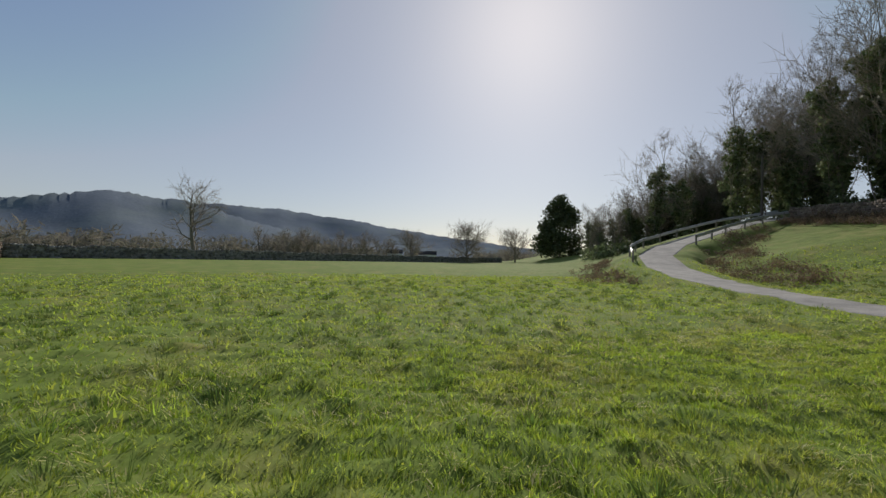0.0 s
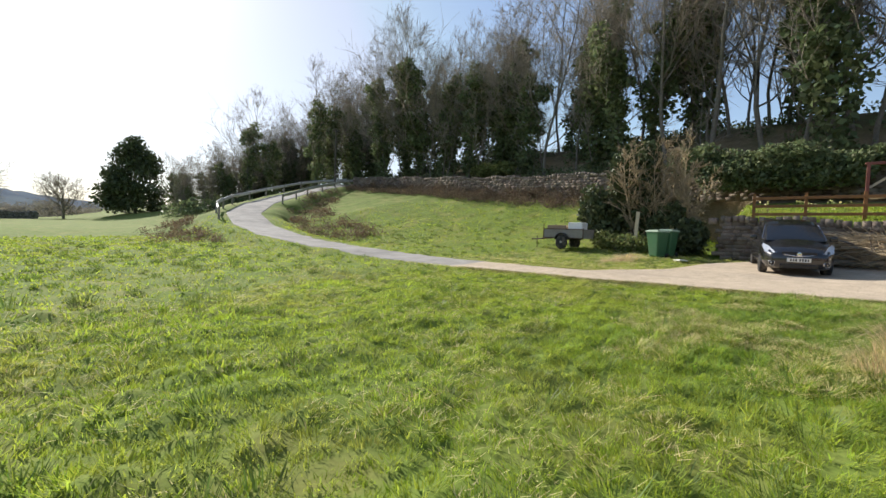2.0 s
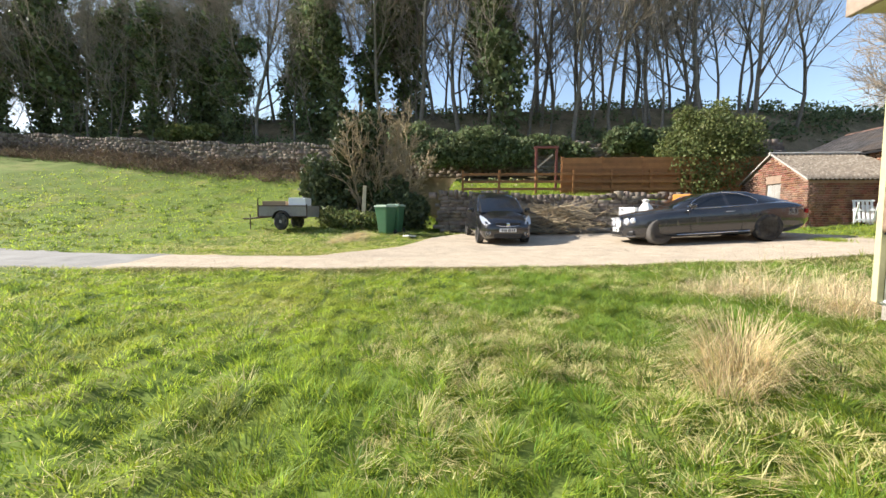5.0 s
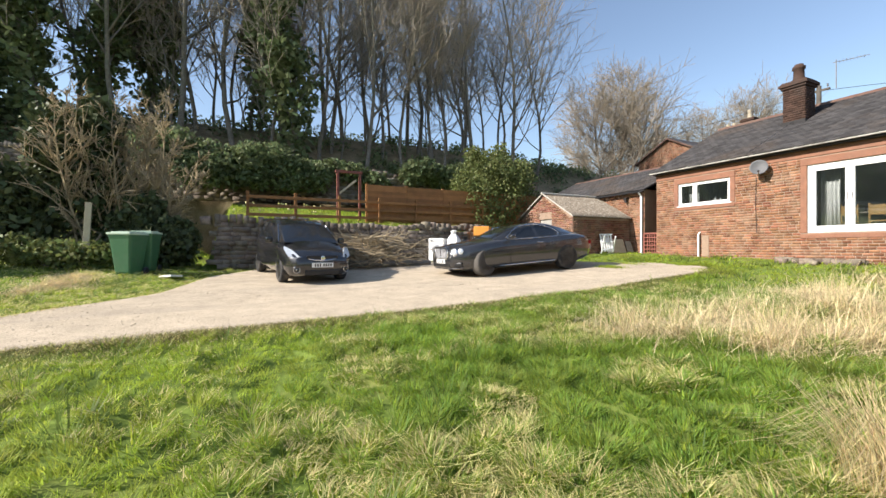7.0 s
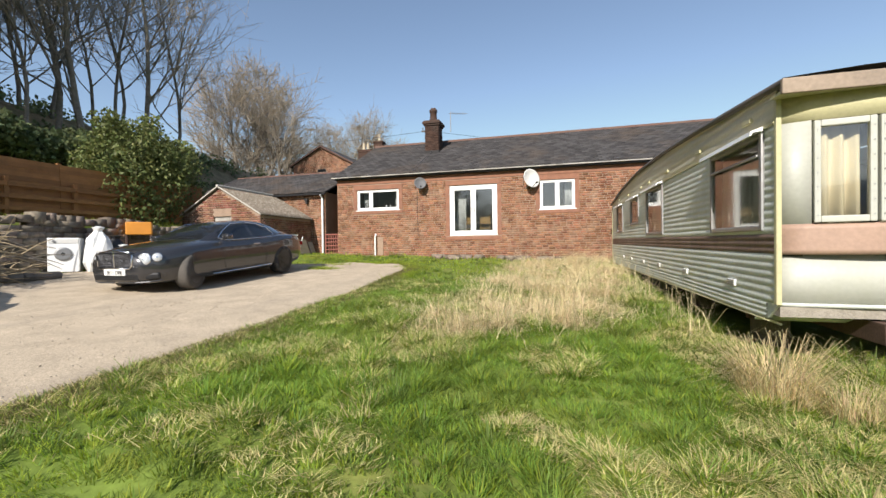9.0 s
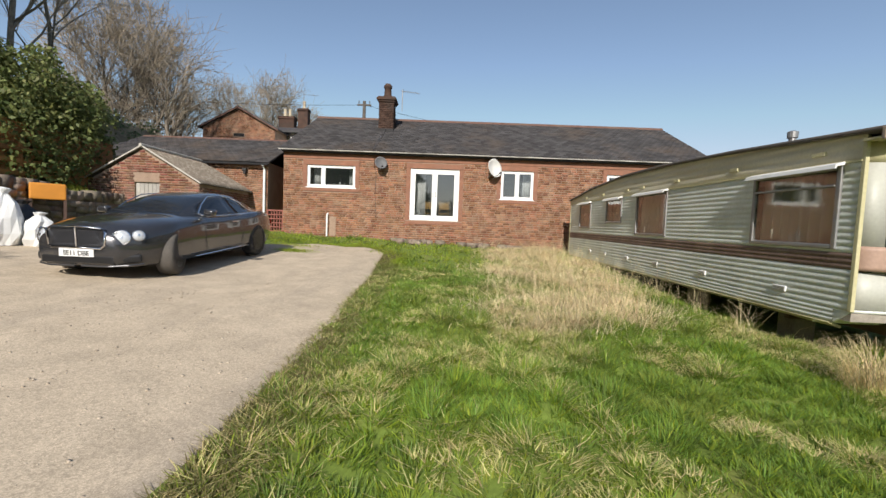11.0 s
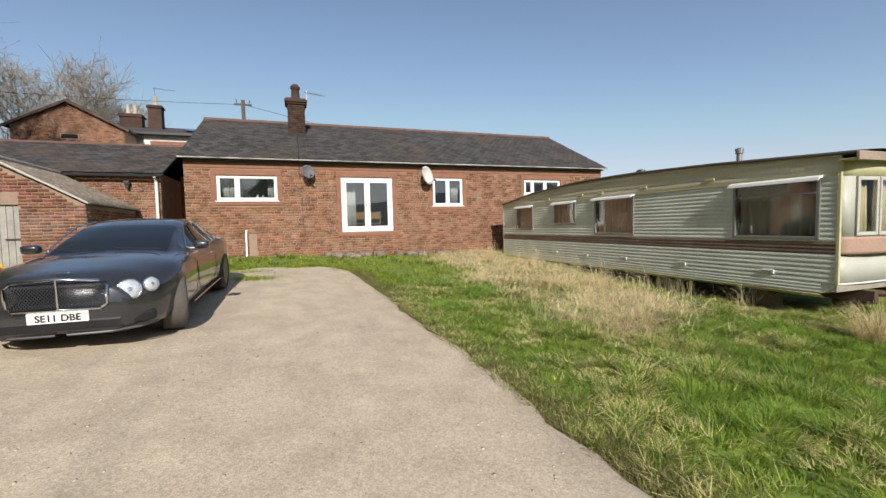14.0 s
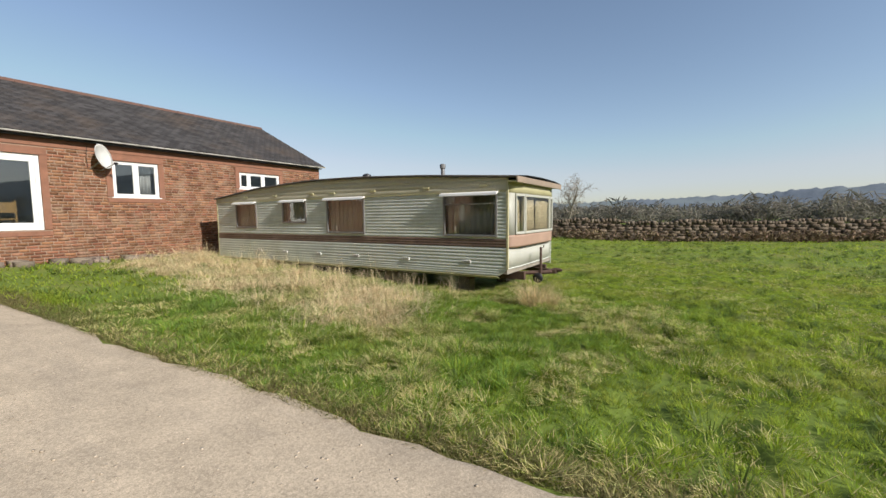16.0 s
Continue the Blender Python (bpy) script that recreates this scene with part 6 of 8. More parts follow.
M_TRBOX = mat("grey_trailer_panel", (0.27, 0.25, 0.23), 0.7, 0.2, var=0.2, bump=0.2, stain=(0.15, 0.1, 0.07), stain_amt=0.4)
tx, ty = 21.3, 9.0
tr = empty("trailer", (tx, ty, ground_at(tx, ty)), 88, label="small grey two-wheel trailer loaded with boxes", category="trailer")
tr.scale = (0.84, 0.84, 1.02)
part("box_floor", boxes([((-1.15, -0.65, 0.52), (1.15, 0.65, 0.56))], 0.006), M_TRBOX, tr)
for a, b in (((-1.15, -0.68, 0.5), (1.15, -0.65, 0.92)), ((-1.15, 0.65, 0.5), (1.15, 0.68, 0.92)), ((-1.18, -0.68, 0.5), (-1.15, 0.68, 0.92)), ((1.15, -0.68, 0.5), (1.18, 0.68, 0.92))):
    part("side_panel", boxes([(a, b)], 0.006), M_TRBOX, tr)
for z in (0.5, 0.9):
    part("rail", boxes([((-1.2, 0.68, z), (1.2, 0.71, z + 0.035)), ((-1.2, -0.71, z), (1.2, -0.68, z + 0.035))], 0.004), M_RUST, tr)
for sx in (-1.18, 1.18):
    for sy in (-0.69, 0.69):
        part("corner_post", boxes([((sx - 0.02, sy - 0.02, 0.46), (sx + 0.02, sy + 0.02, 1.18 if sx > 0 else 0.97))], 0.004), M_RUST, tr)
for s in (-1, 1):
    bm = bmesh.new()
    lathe(bm, [(0.17, -0.08), (0.3, -0.09), (0.33, -0.05), (0.33, 0.05), (0.3, 0.09), (0.17, 0.08)], 30, 'Y', Matrix.Translation((0.0, s * 0.8, 0.33)))
    w_ = part("wheel", bm, M_TYRE, tr, smooth=True)
    bm = bmesh.new()
    lathe(bm, [(0.17, 0.02 * s), (0.16, 0.06 * s), (0.08, 0.05 * s), (0.06, 0.09 * s), (0.004, 0.09 * s)], 22, 'Y', Matrix.Translation((0.0, s * 0.8, 0.33)))
    part("rim", bm, M_STEEL, w_)
    bm = bmesh.new()
    prof = [(0.42 * math.cos(a), 0.33 + 0.42 * math.sin(a)) for a in np.linspace(0.25, math.pi - 0.25, 12)]
    prof = prof + [(x * 0.96, 0.33 + (z - 0.33) * 0.96) for x, z in prof[::-1]]
    prism(bm, prof, s * 0.69, s * 0.91, 'Y')
    part("mudguard", bm, M_BLACK, tr)
bm = bmesh.new()
tube(bm, [(1.15, 0.4, 0.5), (2.05, 0.03, 0.42)], 0.03, 6)
tube(bm, [(1.15, -0.4, 0.5), (2.05, -0.03, 0.42)], 0.03, 6)
tube(bm, [(2.0, 0, 0.42), (2.35, 0, 0.42)], 0.035, 6)
part("drawbar", bm, M_RUST, tr)
bm = bmesh.new()
tube(bm, [(1.95, 0.08, 0.0), (1.95, 0.08, 0.6)], 0.025, 8)
part("stand", bm, M_RUST, tr)
M_CARD = mat("brown_cardboard", (0.34, 0.24, 0.15), 0.85, var=0.15, bump=0.15)
ob = part("cardboard_box", boxes([((-0.48, -0.32, 0), (0.48, 0.32, 0.55))], 0.012), M_CARD, None)
bpy.context.view_layer.update()
ob.matrix_world = Matrix.Translation(tr.location) @ Matrix.Rotation(radians(88), 4, "Z") @ pose(0.42, 0.1, 0.572, 0, 0, 0)
tagged(ob, "large brown cardboard box on a trailer", "box")
ob = part("white_appliance", boxes([((-0.34, -0.32, 0), (0.34, 0.32, 0.68))], 0.03), M_PVC, None)
ob.matrix_world = Matrix.Translation(tr.location) @ Matrix.Rotation(radians(88), 4, "Z") @ pose(-0.5, 0.1, 0.572, 0, 0, 4)
tagged(ob, "white plastic appliance on a trailer", "appliance")

# washing machine with sacks beside it
wx, wy = 22.05, -4.4
wm = empty("washing_machine", (wx, wy, ground_at(wx, wy) + 0.02), 47, label="old white washing machine beside a brush pile", category="washing machine")
part("body", boxes([((-0.3, -0.3, 0), (0.3, 0.3, 0.85))], 0.015), M_PVC, wm)
for r0, r1, z0_, m_, nm in ((0.17, 0.13, 0.30, M_STEEL, "door_ring"), (0.128, 0.02, 0.302, M_BLACK, "door_glass")):
    bm = bmesh.new()
    lathe(bm, [(r0, z0_ - 0.01), (r0, z0_ + 0.02), (r1, z0_ + 0.03), (0.004, z0_ + 0.03)], 26, 'Y', Matrix.Translation((0, 0, 0.45)))
    part(nm, bm, m_, wm)
part("control_panel", boxes([((-0.28, 0.3, 0.72), (0.28, 0.312, 0.82))], 0.004), M_DISHW, wm)
bm = bmesh.new()
lathe(bm, [(0.03, 0.31), (0.028, 0.335), (0.004, 0.337)], 14, 'Y', Matrix.Translation((0.18, 0, 0.77)))
part("knob", bm, M_STEEL, wm)


def sack(x, y, s, h, material, label, seed):
    """A crumpled sack gathered at the top."""
    r = np.random.default_rng(seed)
    bm = bmesh.new()
    prof = [(0.02, 0), (0.30, 0.02), (0.38, 0.22), (0.36, 0.5), (0.27, 0.75), (0.10, 0.92), (0.16, 1.0), (0.03, 1.03)]
    lathe(bm, [(a * s, b * h) for a, b in prof], 18)
    for v in bm.verts:
        k = 1 + 0.16 * math.sin(v.co.z * 17 + seed) * math.sin(math.atan2(v.co.y, v.co.x) * 5 + v.co.z * 6) + r.uniform(-0.07, 0.07)
        v.co.x, v.co.y = v.co.x * k, v.co.y * k
    ob = part("sack", bm, material, None, smooth=False)
    ob.matrix_world = pose(x, y, ground_at(x, y), 0, 0, 40)
    return tagged(ob, label, "sack")


sack(21.45, -4.75, 0.8, 1.15, M_NET, "crumpled white plastic sack on the ground", 3)
sack(21.6, -5.3, 0.8, 0.9, M_BLACK, "black plastic sack on the ground", 5)
sack(21.0, -5.05, 0.7, 0.7, M_NET, "crumpled white plastic sack on the ground", 8)
M_ORANGE = mat("orange_plastic", (0.6, 0.24, 0.03), 0.5, var=0.12, bump=0.1)
oc = empty("orange_crate", (22.2, -6.45, ground_at(22.2, -6.45)), 47, label="orange plastic crate on a stand", category="crate")
part("crate", boxes([((-0.32, -0.25, 0.88), (0.32, 0.25, 1.26))], 0.03), M_ORANGE, oc)
for sx in (-0.3, 0.3):
    for sy in (-0.2, 0.2):
        part("leg", boxes([((sx - 0.03, sy - 0.03, 0), (sx + 0.03, sy + 0.03, 0.88))], 0.005), M_RUST, oc)
# drums and cans beyond the coupe
M_RED = mat("red_plastic", (0.35, 0.03, 0.025), 0.45, var=0.1, bump=0.05)
M_YEL = mat("yellow_plastic", (0.6, 0.45, 0.03), 0.45, var=0.1, bump=0.05)
for x, y, m_, nm, lb in ((20.6, -6.6, M_RED, "fuel_can", "red plastic fuel can on the ground"), (20.85, -7.1, M_YEL, "fuel_can", "yellow plastic can on the ground"), (20.4, -7.3, M_PVC, "paint_tub", "white plastic tub on the ground")):
    ob = part(nm, boxes([((-0.15, -0.1, 0), (0.15, 0.1, 0.34)), ((-0.08, -0.03, 0.34), (0.1, 0.03, 0.42))], 0.025), m_, None)
    ob.matrix_world = pose(x, y, ground_at(x, y), 0, 0, 35)
    tagged(ob, lb, "can")


# ---- fences and stone walls ----
fn = empty("garden_fence", label="orange-stained wooden post and rail fence with solid panels", category="fence")
FX = 24.0
for k, y in enumerate(np.arange(2.2, -9.3, -1.62)):
    g = ground_at(FX, y)
    part("post", boxes([((FX - 0.05, y - 0.05, g - 0.3), (FX + 0.05, y + 0.05, 3.55))], 0.008), M_FENCE, fn)
for z in (2.66, 2.98, 3.30):
    for y in np.arange(2.2, -8.9, -1.62):
        part("rail", boxes([((FX - 0.085, y - 1.615, z), (FX - 0.05, y, z + 0.11))], 0.006), M_FENCE, fn)
for y in np.arange(-2.17, -9.0, -1.7):
    for z in np.arange(2.42, 4.05, 0.118):
        part("board", boxes([((FX + 0.06 + 0.006 * (int(z * 10) % 2), y - 1.69, z), (FX + 0.08 + 0.006 * (int(z * 10) % 2), y, z + 0.125))], 0.003), M_FENCE, fn)
    part("panel_post", boxes([((FX + 0.09, y - 0.05, 2.2), (FX + 0.17, y + 0.05, 4.12))], 0.006), M_FENCE, fn)
ar = empty("garden_arch", (24.6, -1.55, ground_at(24.6, -1.55)), label="dark red wooden garden arch behind a fence", category="arch")
for y in (-0.45, 0.45):
    part("post", boxes([((-0.05, y - 0.05, 0), (0.05, y + 0.05, 1.95))], 0.008), M_GATE, ar)
part("lintel", boxes([((-0.06, -0.55, 1.95), (0.06, 0.55, 2.05))], 0.008), M_GATE, ar)
part("brace", boxes([((-0.02, -0.04, 0), (0.02, 0.04, 0.9), Matrix.Translation((0, 0.4, 1.1)) @ Matrix.Rotation(radians(50), 4, 'X'))], 0.005), M_BOARD, ar)


def stone_arrays(items, seed=1):
    """Rough stones; items: (centre, half sizes (x, y, z), turn about z)."""
    r = np.random.default_rng(seed)
    n = len(items)
    corner = np.array([(sx, sy, sz) for sz in (-1, 1) for sx, sy in ((-1, -1), (1, -1), (1, 1), (-1, 1))], dtype=float)
    verts = np.zeros((n, 8, 3))
    for i, (c, h, a) in enumerate(items):
        p = corner * np.array(h) * r.uniform(0.88, 1.05, (8, 3))
        ca, sa = math.cos(a), math.sin(a)
        verts[i, :, 0] = c[0] + p[:, 0] * ca - p[:, 1] * sa
        verts[i, :, 1] = c[1] + p[:, 0] * sa + p[:, 1] * ca
        verts[i, :, 2] = c[2] + p[:, 2]
    fc = np.array([(0, 3, 2, 1), (4, 5, 6, 7), (0, 1, 5, 4), (1, 2, 6, 5), (2, 3, 7, 6), (3, 0, 4, 7)])
    return verts.reshape(-1, 3), (np.arange(n)[:, None, None] * 8 + fc[None]).reshape(-1, 4)


def stone_wall(name, line, h0, h1, length, course, thick, label, own=0, seed=1, coping=True, base=None, material=None):
    """A rubble wall along a line of (x, y): courses of stones on the ground, h0 to h1 above it along the line."""
    material = material or M_STONE
    r = np.random.default_rng(seed)
    line = np.array(line, dtype=float)
    seg = np.hypot(*(line[1:] - line[:-1]).T)
    s_all = np.concatenate([[0], np.cumsum(seg)])
    total = s_all[-1]
    at = lambda s: (np.interp(s, s_all, line[:, 0]), np.interp(s, s_all, line[:, 1]))
    items, core = [], []
    z = 0.0
    row = 0
    hm = max(h0, h1)
    while z < hm:
        s = r.uniform(0, length)
        while s < total:
            l = length * r.uniform(0.6, 1.5)
            top = h0 + (h1 - h0) * s / total + 0.08 * math.sin(s * 0.9) + 0.05 * math.sin(s * 2.7)
            if z + course * 0.5 < top:
                x, y = at(s + l / 2)
                xa, ya = at(max(s, 0))
                xb, yb = at(min(s + l, total))
                a = math.atan2(yb - ya, xb - xa)
                gz = (base if base is not None else ground_at(x, y)) if base is None or not callable(base) else base(x, y)
                j = r.uniform(-0.04, 0.04)
                items.append(((x + j * math.sin(a), y - j * math.cos(a), gz + z + course / 2 - 0.05), (l / 2 * 1.08, thick / 2, course / 2 * 1.1), a))
            s += l
        z += course
        row += 1
    if coping:
        s = 0
        while s < total:
            l = r.uniform(0.14, 0.3)
            x, y = at(s)
            xb, yb = at(min(s + l, total))
            a = math.atan2(yb - y, xb - x)
            top = h0 + (h1 - h0) * s / total + 0.08 * math.sin(s * 0.9) + 0.05 * math.sin(s * 2.7)
            gz = base if base is not None else ground_at(x, y)
            items.append(((x, y, gz + top + 0.04), (l / 2, thick / 2 * 1.05, r.uniform(0.08, 0.16)), a + r.uniform(-0.1, 0.1)))
            s += l * 1.1
    w = empty(name, label=label, kind="structure")
    r.shuffle(items)
    for it in items[:own]:
        v, f = stone_arrays([it], int(r.integers(1e6)))
        under(new("stone", mesh_from("stone", v, f, material)), w)
    v, f = stone_arrays(items[own:], seed)
    tagged(part_np("stonework", v, f, material, w), "weathered rubble stones", kind="stuff")
    return w


M_STONEG = mat("grey_rubble", (0.2, 0.19, 0.17), 0.95, var=0.35, scale=4, fine=40, bump=0.8, dist=0.02, piece=0.45, stain=(0.5, 0.5, 0.46), stain_amt=0.5, stain_scale=2, spec=0.1)
stone_wall("wall_terrace", [(22.75, 3.4), (22.75, -9.3)], 1.45, 1.35, 0.34, 0.15, 0.34, "low rubble retaining wall below a garden", own=300, seed=4, base=0.88)
stone_wall("wall_old", [(float(wall_line(y)) - 0.3, y) for y in np.linspace(5.5, 47, 22)], 1.75, 1.2, 0.42, 0.19, 0.5, "long weathered stone wall above a grassy bank", seed=5)
stone_wall("wall_ivy", [(float(wall_line(y)) - 0.4, y) for y in np.linspace(5.5, -14, 12)], 1.7, 1.5, 0.42, 0.19, 0.5, "old stone wall under ivy at the foot of a bank", seed=6, base=3.9)
stone_wall("wall_far_west", [(-44, 36.7), (-40.5, 44), (-14, 86), (10, 112)], 1.2, 1.2, 0.5, 0.2, 0.55, "long dry stone wall across the end of a field", seed=7, material=M_STONEG)
M_STONEB = mat("brown_rubble", (0.13, 0.1, 0.075), 0.95, var=0.35, scale=4, fine=40, bump=0.8, dist=0.02, piece=0.4, stain=(0.3, 0.26, 0.21), stain_amt=0.5, stain_scale=2, spec=0.1)
stone_wall("wall_far_east", [(-44, 36.7), (-21.3, 12.8), (-15, -6), (-8, -28), (-4, -60)], 1.3, 1.3, 0.5, 0.2, 0.6, "dry stone field wall with dead bracken", seed=8, material=M_STONEB)
# rubble heap along the foot of the cottage
r9 = np.random.default_rng(12)
for i in range(70):
    x = r9.uniform(8.5, 15.0)
    y = HY + 0.25 + abs(r9.normal(0, 0.28))
    s = r9.uniform(0.06, 0.17)
    v, f = stone_arrays([((0, 0, 0), (s, s * r9.uniform(0.6, 1), s * 0.6), r9.uniform(0, 3))], i)
    ob = new("loose_stone", mesh_from("loose_stone", v, f, M_STONE))
    ob.location = (x, y, ground_at(x, y) + s * 0.35)
    tagged(ob, "brown rubble stone lying at the foot of a wall", "stone", group="rubble along the cottage wall")
# guard rails of the ramp
M_RAILW = mat("galvanised_rail", (0.55, 0.55, 0.53), 0.5, 0.4, var=0.15, bump=0.1, stain=(0.35, 0.3, 0.25), stain_amt=0.4)


def guard_rail(pts, label):
    g = empty("guard_rail", label=label, category="guard rail", group="rails along the ramp")
    P = [Vector((x, y, ground_at(x, y) + 0.75)) for x, y in pts]
    bm = bmesh.new()
    prof = [(-0.15, 0.0), (-0.1, 0.05), (-0.03, 0.05), (0.0, 0.0), (0.03, 0.05), (0.1, 0.05), (0.15, 0.0)]
    rings = []
    for i, p in enumerate(P):
        d = (P[min(i + 1, len(P) - 1)] - P[max(i - 1, 0)]).normalized()
        sd = Vector((d.y, -d.x, 0)).normalized()
        rings.append([bm.verts.new(p + sd * o + Vector((0, 0, h))) for h, o in prof] + [bm.verts.new(p + sd * (o - 0.012) + Vector((0, 0, h))) for h, o in prof[::-1]])
    for u, v in zip(rings, rings[1:]):
        for i in range(14):
            bm.faces.new((u[i], u[(i + 1) % 14], v[(i + 1) % 14], v[i]))
    part("beam", bm, M_RAILW, g)
    for p in P[::2]:
        part("post", boxes([((p.x - 0.06, p.y - 0.06, p.z - 1.2), (p.x + 0.06, p.y + 0.06, p.z + 0.12))], 0.01), M_WOODDARK, g)


def ramp_side(off, s0, s1, n):
    out = []
    for s in np.linspace(s0, s1, n):
        k = min(int(s), len(RX) - 2)
        f = s - k
        d = Vector((RX[k + 1] - RX[k], RY[k + 1] - RY[k])).normalized()
        out.append((RX[k] + (RX[k + 1] - RX[k]) * f - d.y * off, RY[k] + (RY[k + 1] - RY[k]) * f + d.x * off))
    return out


guard_rail(ramp_side(2.0, 2.35, 7.0, 20), "pale crash barrier along the outer side of a ramp")
guard_rail(ramp_side(-2.0, 4.1, 6.6, 12), "pale crash barrier along the inner side of a ramp")


# ---- plants ----
def grow(seed, height_, lean=0.25, first=0.3, rad=0.18, nb=16, sub=6, twig=3, up=0.75, wide=0.32, sides=(7, 3, 3, 3), twist=0.12, thick=1.0, dome=False):
    """Limbs of a bare tree: arrays for the trunk with its limbs, and for the fine twigs."""
    r = np.random.default_rng(seed)
    big, fine, tips = [], [], []

    def path(p, d, length, n, wobble, rise):
        pts = [p]
        for _ in range(n):
            d = d + r.normal(0, wobble, 3) + np.array([0, 0, rise])
            d = d / np.linalg.norm(d)
            p = p + d * length / n
            pts.append(p)
        return pts

    def side_dir(d, ang):
        a = r.normal(0, 1, 3)
        a -= d * a.dot(d)
        a /= np.linalg.norm(a)
        return d * math.cos(ang) + a * math.sin(ang)
    trunk = path(np.zeros(3), np.array([r.normal(0, lean * 0.3), r.normal(0, lean * 0.3), 1.0]), height_, 12, twist * 0.5, 0.12)
    big.append((trunk, rad, rad * 0.12, sides[0]))
    for b in range(nb):
        t = first + (1 - first) * (b + r.uniform(0, 1)) / nb
        k = min(int(t * 12), 11)
        p = trunk[k] + (trunk[k + 1] - trunk[k]) * (t * 12 - k)
        d0 = (trunk[k + 1] - trunk[k]) / np.linalg.norm(trunk[k + 1] - trunk[k])
        ln = height_ * wide * (math.sqrt(max(0.06, 1 - ((t - 0.42) / 0.6) ** 2)) if dome else 1.15 - 0.75 * t) * r.uniform(0.7, 1.25)
        d = side_dir(d0, r.uniform(0.55, 1.05))
        br = path(p, d, ln, 5, twist, 0.09 * up)
        rb = rad * (1.05 - t) * 0.42 + 0.015
        big.append((br, rb, rb * 0.25, sides[1]))
        for q in range(sub):
            u = r.uniform(0.2, 1.0)
            j = min(int(u * 5), 4)
            p2 = br[j] + (br[j + 1] - br[j]) * (u * 5 - j)
            d2 = side_dir((br[j + 1] - br[j]) / np.linalg.norm(br[j + 1] - br[j]), r.uniform(0.4, 0.95))
            l2 = ln * r.uniform(0.28, 0.55)
            sb = path(p2, d2, l2, 3, twist * 1.2, 0.10 * up)
            fine.append((sb, rb * 0.35 + 0.006, 0.006 * thick, sides[2]))
            tips.append(sb[-1])
            for w in range(twig):
                v = r.uniform(0.25, 1.0)
                i = min(int(v * 3), 2)
                p3 = sb[i] + (sb[i + 1] - sb[i]) * (v * 3 - i)
                d3 = side_dir((sb[i + 1] - sb[i]) / np.linalg.norm(sb[i + 1] - sb[i]), r.uniform(0.35, 0.9))
                tw = path(p3, d3, l2 * r.uniform(0.4, 0.85), 1, twist, 0.08 * up)
                fine.append((tw, 0.018 * thick, 0.008 * thick, sides[3]))
                tips.append(tw[-1])

    def arrays(items):
        vs, fs, base = [], [], 0
        for pts, r0, r1, sd in items:
            n = len(pts)
            P = np.array(pts)
            for i in range(n):
                d = P[min(i + 1, n - 1)] - P[max(i - 1, 0)]
                d = d / (np.linalg.norm(d) + 1e-9)
                h = np.array([1.0, 0, 0]) if abs(d[2]) > 0.9 else np.array([0, 0, 1.0])
                a = np.cross(d, h)
                a /= np.linalg.norm(a)
                b = np.cross(d, a)
                rr = r0 + (r1 - r0) * i / (n - 1)
                for k in range(sd):
                    th = 2 * math.pi * k / sd
                    vs.append(P[i] + (a * math.cos(th) + b * math.sin(th)) * rr)
            for i in range(n - 1):
                for k in range(sd):
                    fs.append((base + i * sd + k, base + i * sd + (k + 1) % sd, base + (i + 1) * sd + (k + 1) % sd, base + (i + 1) * sd + k))
            base += n * sd
        return np.array(vs), np.array(fs)
    return arrays(big), arrays(fine), np.array(trunk), np.array(tips)


def leaf_quads(centres, size, seed, flat=0.0, aspect=0.6):
    """Small bent leaves at the given points, turned at random."""
    r = np.random.default_rng(seed)
    n = len(centres)
    nrm = r.normal(0, 1, (n, 3))
    nrm[:, 2] = np.abs(nrm[:, 2]) + flat
    nrm /= np.linalg.norm(nrm, axis=1)[:, None]
    a = np.cross(nrm, r.normal(0, 1, (n, 3)))
    a /= np.linalg.norm(a, axis=1)[:, None] + 1e-9
    b = np.cross(nrm, a)
    s = size * r.uniform(0.6, 1.35, n)[:, None]
    v = np.stack([centres - a * s, centres + b * s * aspect + nrm * s * 0.15, centres + a * s, centres - b * s * aspect + nrm * s * 0.15], 1)
    return v.reshape(-1, 3), np.arange(n * 4).reshape(n, 4)


def clumps(seed, n, lobes, inner=0.55):
    """Points in uneven lobes (x, y, z, rx, ry, rz), most of them near the outside."""
    r = np.random.default_rng(seed)
    L = np.array(lobes, dtype=float)
    w = L[:, 3] * L[:, 4] + L[:, 4] * L[:, 5]
    k = r.choice(len(L), n, p=w / w.sum())
    d = r.normal(0, 1, (n, 3))
    d /= np.linalg.norm(d, axis=1)[:, None]
    rad = inner + (1 - inner) * r.uniform(0, 1, n) ** 0.6
    rad *= 1 + 0.22 * np.sin(d[:, 0] * 7 + k) * np.sin(d[:, 1] * 6 + 2 * k) * np.cos(d[:, 2] * 5) + r.normal(0, 0.05, n)
    return L[k, :3] + d * L[k, 3:6] * rad[:, None]


M_IVY = leaf_mat("ivy_leaf", (0.16, 0.195, 0.088), var=0.45, trans=0.4, rough=0.6)
M_LAUREL = leaf_mat("laurel_leaf", (0.16, 0.185, 0.062), var=0.45, trans=0.35, rough=0.6)
M_CONIF = leaf_mat("conifer_leaf", (0.085, 0.105, 0.045), var=0.4, trans=0.15, rough=0.6)
M_BRAMBLE = leaf_mat("dead_bracken", (0.24, 0.175, 0.11), var=0.45, trans=0.2, rough=0.85)
M_STRAW = leaf_mat("straw", (0.72, 0.6, 0.36), var=0.35, trans=0.3, rough=0.7)
M_DRY = leaf_mat("dry_blade", (0.62, 0.55, 0.25), var=0.35, trans=0.4, rough=0.7)
